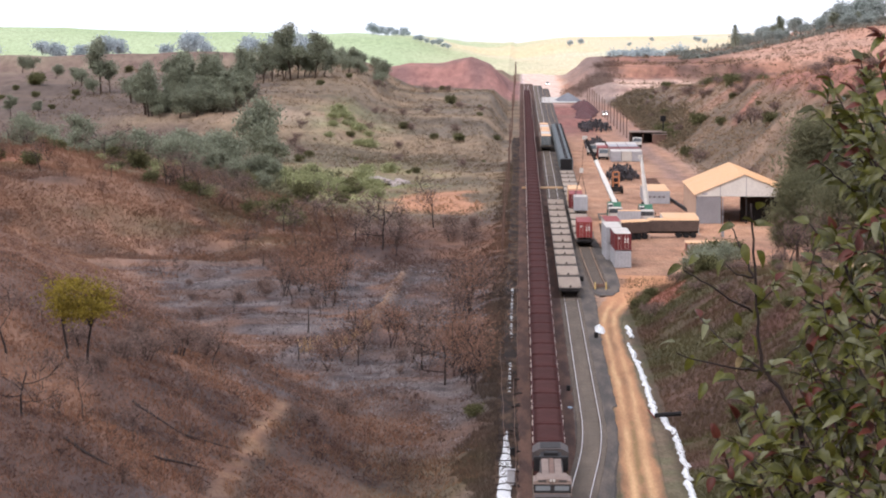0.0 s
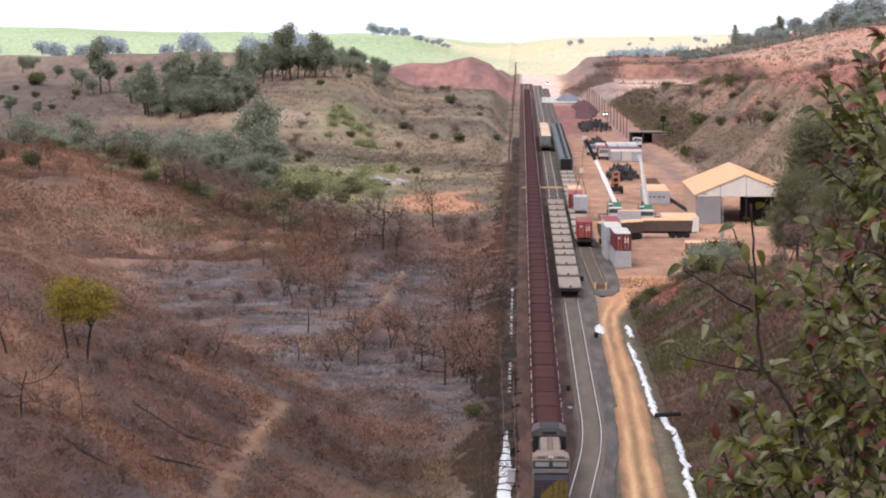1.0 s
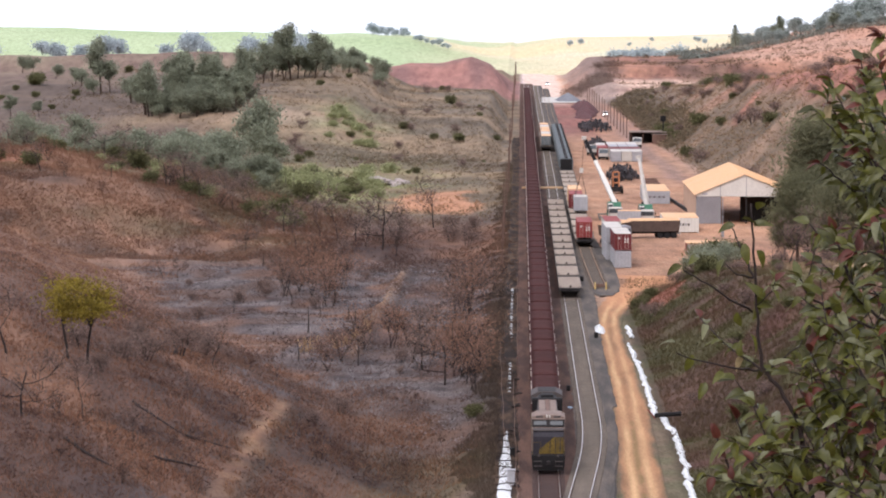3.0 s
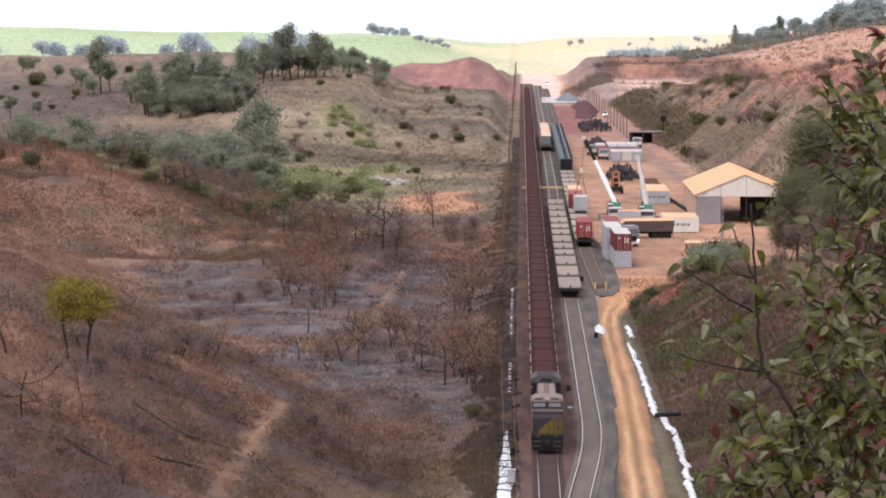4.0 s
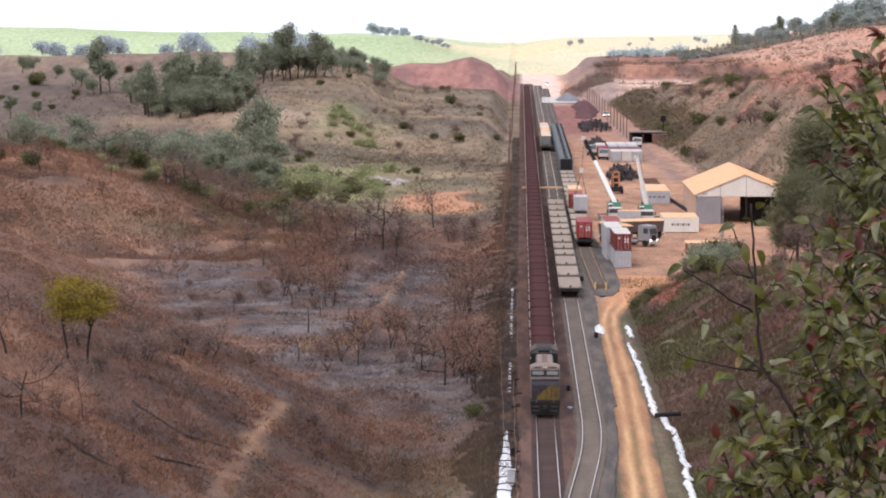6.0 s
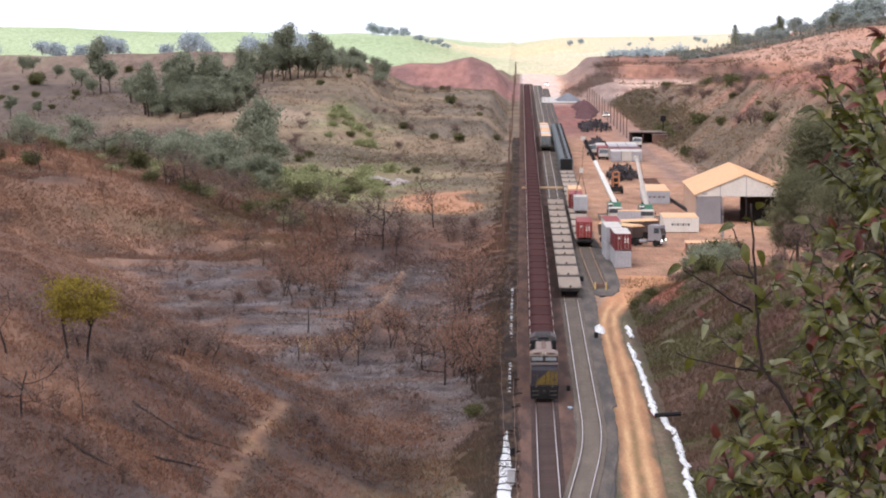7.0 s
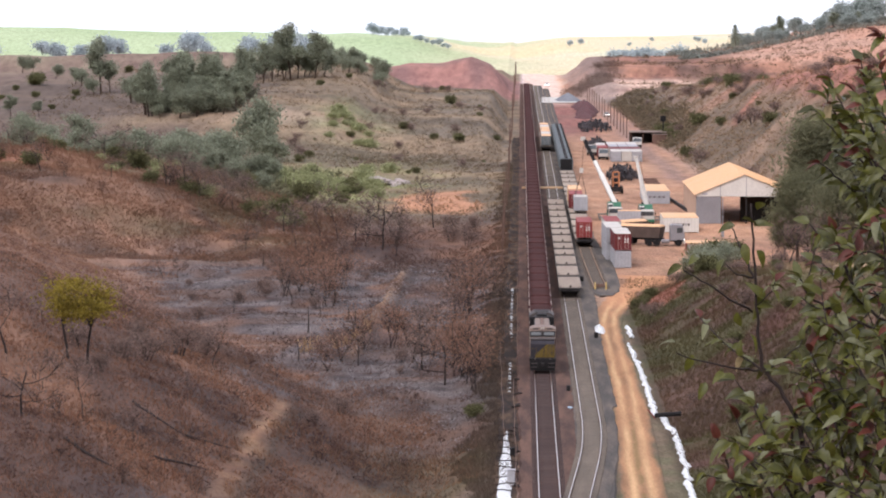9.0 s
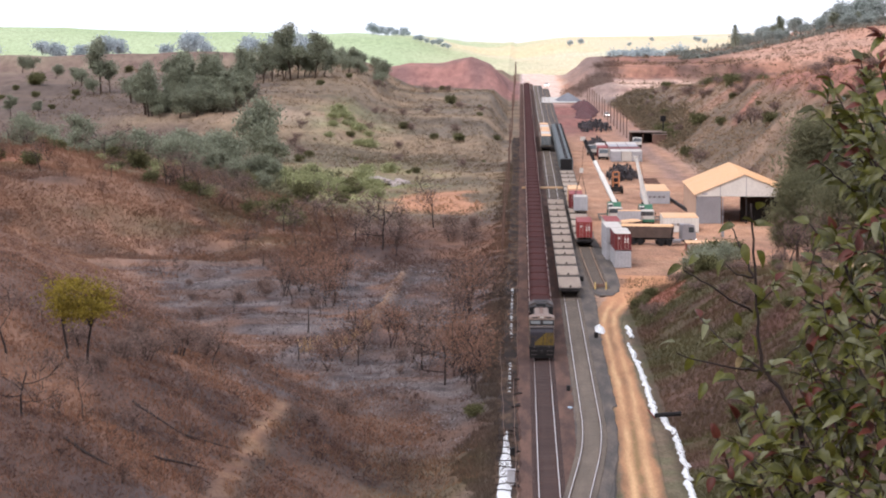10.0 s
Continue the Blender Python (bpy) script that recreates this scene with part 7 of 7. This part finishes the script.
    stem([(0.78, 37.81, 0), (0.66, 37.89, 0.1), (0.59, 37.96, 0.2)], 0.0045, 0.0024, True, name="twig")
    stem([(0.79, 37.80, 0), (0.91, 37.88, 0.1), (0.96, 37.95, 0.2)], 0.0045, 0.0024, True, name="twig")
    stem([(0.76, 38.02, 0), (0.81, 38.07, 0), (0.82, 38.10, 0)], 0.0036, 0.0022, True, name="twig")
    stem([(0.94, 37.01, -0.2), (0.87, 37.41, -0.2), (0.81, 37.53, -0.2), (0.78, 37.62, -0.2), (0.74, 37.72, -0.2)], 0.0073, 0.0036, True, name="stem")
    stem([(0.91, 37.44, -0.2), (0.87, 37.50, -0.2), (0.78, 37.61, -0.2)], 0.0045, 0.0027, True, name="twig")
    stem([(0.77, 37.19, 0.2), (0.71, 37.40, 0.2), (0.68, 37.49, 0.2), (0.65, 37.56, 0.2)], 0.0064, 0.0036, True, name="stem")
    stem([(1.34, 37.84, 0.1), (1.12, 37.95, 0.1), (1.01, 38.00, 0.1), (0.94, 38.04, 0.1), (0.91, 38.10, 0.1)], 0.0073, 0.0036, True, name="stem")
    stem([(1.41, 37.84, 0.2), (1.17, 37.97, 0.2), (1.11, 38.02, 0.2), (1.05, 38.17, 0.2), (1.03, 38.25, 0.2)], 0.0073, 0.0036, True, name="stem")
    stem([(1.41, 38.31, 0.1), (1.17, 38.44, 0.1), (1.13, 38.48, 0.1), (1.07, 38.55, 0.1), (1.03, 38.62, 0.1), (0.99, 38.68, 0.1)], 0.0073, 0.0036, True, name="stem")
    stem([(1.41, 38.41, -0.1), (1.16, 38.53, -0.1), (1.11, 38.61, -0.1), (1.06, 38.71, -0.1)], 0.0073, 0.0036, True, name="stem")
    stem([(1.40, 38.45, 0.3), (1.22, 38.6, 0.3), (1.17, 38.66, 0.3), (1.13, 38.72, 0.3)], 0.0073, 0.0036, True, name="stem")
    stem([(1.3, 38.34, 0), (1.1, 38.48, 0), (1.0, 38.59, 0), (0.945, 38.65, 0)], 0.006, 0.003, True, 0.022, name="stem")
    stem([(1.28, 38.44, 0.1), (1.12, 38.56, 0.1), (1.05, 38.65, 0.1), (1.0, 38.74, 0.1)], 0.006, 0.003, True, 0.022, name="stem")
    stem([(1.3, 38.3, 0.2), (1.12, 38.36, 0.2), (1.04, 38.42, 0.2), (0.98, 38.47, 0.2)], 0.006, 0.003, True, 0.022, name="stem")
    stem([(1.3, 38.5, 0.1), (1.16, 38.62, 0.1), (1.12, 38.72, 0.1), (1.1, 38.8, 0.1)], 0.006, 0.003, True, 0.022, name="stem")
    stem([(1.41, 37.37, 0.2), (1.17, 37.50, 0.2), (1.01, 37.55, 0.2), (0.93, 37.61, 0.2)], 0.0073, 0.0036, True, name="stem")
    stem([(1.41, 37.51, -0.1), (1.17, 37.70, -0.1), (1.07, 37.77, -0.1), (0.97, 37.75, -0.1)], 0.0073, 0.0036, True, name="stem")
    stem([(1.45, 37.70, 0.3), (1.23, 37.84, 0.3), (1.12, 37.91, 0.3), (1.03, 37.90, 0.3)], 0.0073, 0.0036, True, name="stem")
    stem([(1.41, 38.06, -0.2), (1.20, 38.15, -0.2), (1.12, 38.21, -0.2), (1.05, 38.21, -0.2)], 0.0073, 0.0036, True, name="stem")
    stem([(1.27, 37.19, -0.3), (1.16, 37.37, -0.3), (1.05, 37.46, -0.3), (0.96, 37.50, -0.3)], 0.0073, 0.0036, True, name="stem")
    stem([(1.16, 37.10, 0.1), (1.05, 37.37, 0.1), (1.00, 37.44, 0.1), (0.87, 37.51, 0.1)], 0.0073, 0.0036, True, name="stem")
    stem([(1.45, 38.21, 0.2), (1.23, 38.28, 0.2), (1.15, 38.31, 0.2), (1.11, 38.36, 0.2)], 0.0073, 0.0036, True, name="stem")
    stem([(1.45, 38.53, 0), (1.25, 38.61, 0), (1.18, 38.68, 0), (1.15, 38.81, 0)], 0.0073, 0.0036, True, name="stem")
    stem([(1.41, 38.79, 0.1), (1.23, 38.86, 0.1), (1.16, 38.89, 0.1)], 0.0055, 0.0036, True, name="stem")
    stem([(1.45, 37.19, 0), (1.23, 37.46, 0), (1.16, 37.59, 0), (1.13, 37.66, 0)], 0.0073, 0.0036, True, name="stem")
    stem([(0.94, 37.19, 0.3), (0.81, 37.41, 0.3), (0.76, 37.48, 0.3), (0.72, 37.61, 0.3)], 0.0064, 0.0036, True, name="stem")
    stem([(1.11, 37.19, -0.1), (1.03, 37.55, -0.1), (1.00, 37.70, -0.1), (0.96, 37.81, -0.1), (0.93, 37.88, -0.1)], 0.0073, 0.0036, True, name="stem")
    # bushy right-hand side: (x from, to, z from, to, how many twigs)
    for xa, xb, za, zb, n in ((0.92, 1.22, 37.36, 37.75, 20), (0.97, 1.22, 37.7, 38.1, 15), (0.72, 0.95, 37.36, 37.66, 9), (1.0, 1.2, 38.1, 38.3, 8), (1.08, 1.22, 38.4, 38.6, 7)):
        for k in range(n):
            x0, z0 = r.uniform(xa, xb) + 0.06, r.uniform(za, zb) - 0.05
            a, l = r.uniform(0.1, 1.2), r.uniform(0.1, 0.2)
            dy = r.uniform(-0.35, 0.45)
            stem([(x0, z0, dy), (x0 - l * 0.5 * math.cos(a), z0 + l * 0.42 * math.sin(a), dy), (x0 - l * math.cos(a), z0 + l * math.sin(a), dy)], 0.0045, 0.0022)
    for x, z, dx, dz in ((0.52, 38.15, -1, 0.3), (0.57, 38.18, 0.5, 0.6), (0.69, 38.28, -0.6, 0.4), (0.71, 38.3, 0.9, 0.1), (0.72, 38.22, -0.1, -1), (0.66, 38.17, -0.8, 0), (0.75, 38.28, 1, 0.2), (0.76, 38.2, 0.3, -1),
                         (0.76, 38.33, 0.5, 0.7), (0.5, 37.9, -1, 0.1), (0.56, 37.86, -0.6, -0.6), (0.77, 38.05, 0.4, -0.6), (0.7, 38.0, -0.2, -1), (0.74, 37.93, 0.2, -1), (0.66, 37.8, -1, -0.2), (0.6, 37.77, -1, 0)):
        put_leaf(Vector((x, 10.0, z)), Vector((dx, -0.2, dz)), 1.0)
    for group_m, ks in ((M_LEAF, range(5)), (M_LEAF_RED, (5, 6)), (M_LEAF_DRY, (7,)), (M_LEAF_PALE, (8, 9))):
        s = Shape()
        for k, m in rest:
            if k in ks:
                s.add([m @ v.co for v in leaves[k].vertices], [tuple(p.vertices) for p in leaves[k].polygons])
        if s.v:
            tagged(part("foliage", s.raw("foliage", group_m, True), group_m, sap), kind="stuff")
    return sap, count


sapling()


# ---- what moves ----
def motions():
    def loco_y(t):
        return 220.3 + 11.65 * t
    times = [0.0, 1.0, 2.0, 3.0, 4.0, 5.0, 6.0, 7.0, 8.0, 9.0, 10.0]
    walk(LOCO, [(t, pose(MAIN_X, loco_y(t), 0)) for t in times])
    for k, w in enumerate(WAGONS):
        walk(w, [(t, pose(MAIN_X, loco_y(t) + WAGON_FIRST + WAGON_PITCH * k, 0)) for t in times])
    walk(TRACTOR, [(t, pose(x, y, -0.5, 0, 0, a)) for t, x, y, a in (
        (0.0, 14.5, 503.5, -88), (1.0, 14.5, 502.9, -80), (2.0, 14.8, 502.5, -71), (3.0, 15.4, 502.4, -63), (4.0, 16.4, 502.6, -55), (5.0, 17.7, 502.9, -46),
        (6.0, 18.9, 503.0, -35), (7.0, 20.2, 503.0, -23), (8.0, 21.7, 502.9, -10), (9.0, 23.3, 503.1, 3), (10.0, 25.1, 503.9, 11))])
    walk(TRAILER_A, [(t, pose(x, y, -0.5, 0, 0, a)) for t, x, y, a in (
        (0.0, 17.2, 514.5, 214), (1.0, 16.5, 513.8, 223), (2.0, 15.9, 512.9, 234), (3.0, 15.5, 511.9, 247), (4.0, 15.3, 510.8, 261), (5.0, 15.3, 509.7, 276),
        (6.0, 15.6, 508.6, 292), (7.0, 16.4, 507.5, 309), (8.0, 17.6, 506.6, 324), (9.0, 19.1, 505.9, 338), (10.0, 20.6, 505.5, 349))])
    walk(TRAILER_B, [(t, pose(x, y, -0.5, 0, 0, a)) for t, x, y, a in (
        (0.0, 25.4, 519.5, 182), (1.0, 24.3, 519.4, 183), (2.0, 23.2, 519.2, 185), (3.0, 22.1, 518.9, 188), (4.0, 21.1, 518.5, 192), (5.0, 20.2, 518.0, 197),
        (6.0, 19.4, 517.4, 203), (7.0, 18.6, 516.6, 210), (8.0, 17.9, 515.8, 218), (9.0, 17.3, 514.9, 227), (10.0, 16.8, 513.9, 237))])
    walk(PICKUP, [(t, pose(29.0 + 0.02 * t, 1072 - 1.0 * t, -0.5)) for t in (0.0, 2.5, 5.0, 7.5, 10.0)])
    walk(FAR_TRUCK, [(t, pose(12.4 - 0.04 * t, 1462 - 2.0 * t, -0.5)) for t in (0.0, 2.5, 5.0, 7.5, 10.0)])
    # the boom of the crane swings a little
    crane, boom, pivot, reach = C2
    walk(boom, [(t, Matrix.Translation(pivot) @ pose(0, 0, 0, 0, a, 0)) for t, a in ((0.0, 2.5), (2.5, 0.5), (5.0, -2.0), (7.5, -3.2), (10.0, -3.5))])
    crane, boom, pivot, reach = C1
    walk(boom, [(t, Matrix.Translation(pivot) @ pose(0, 0, 0, 0, a, 0)) for t, a in ((0.0, 0.6), (5.0, -0.4), (10.0, -1.0))])


motions()
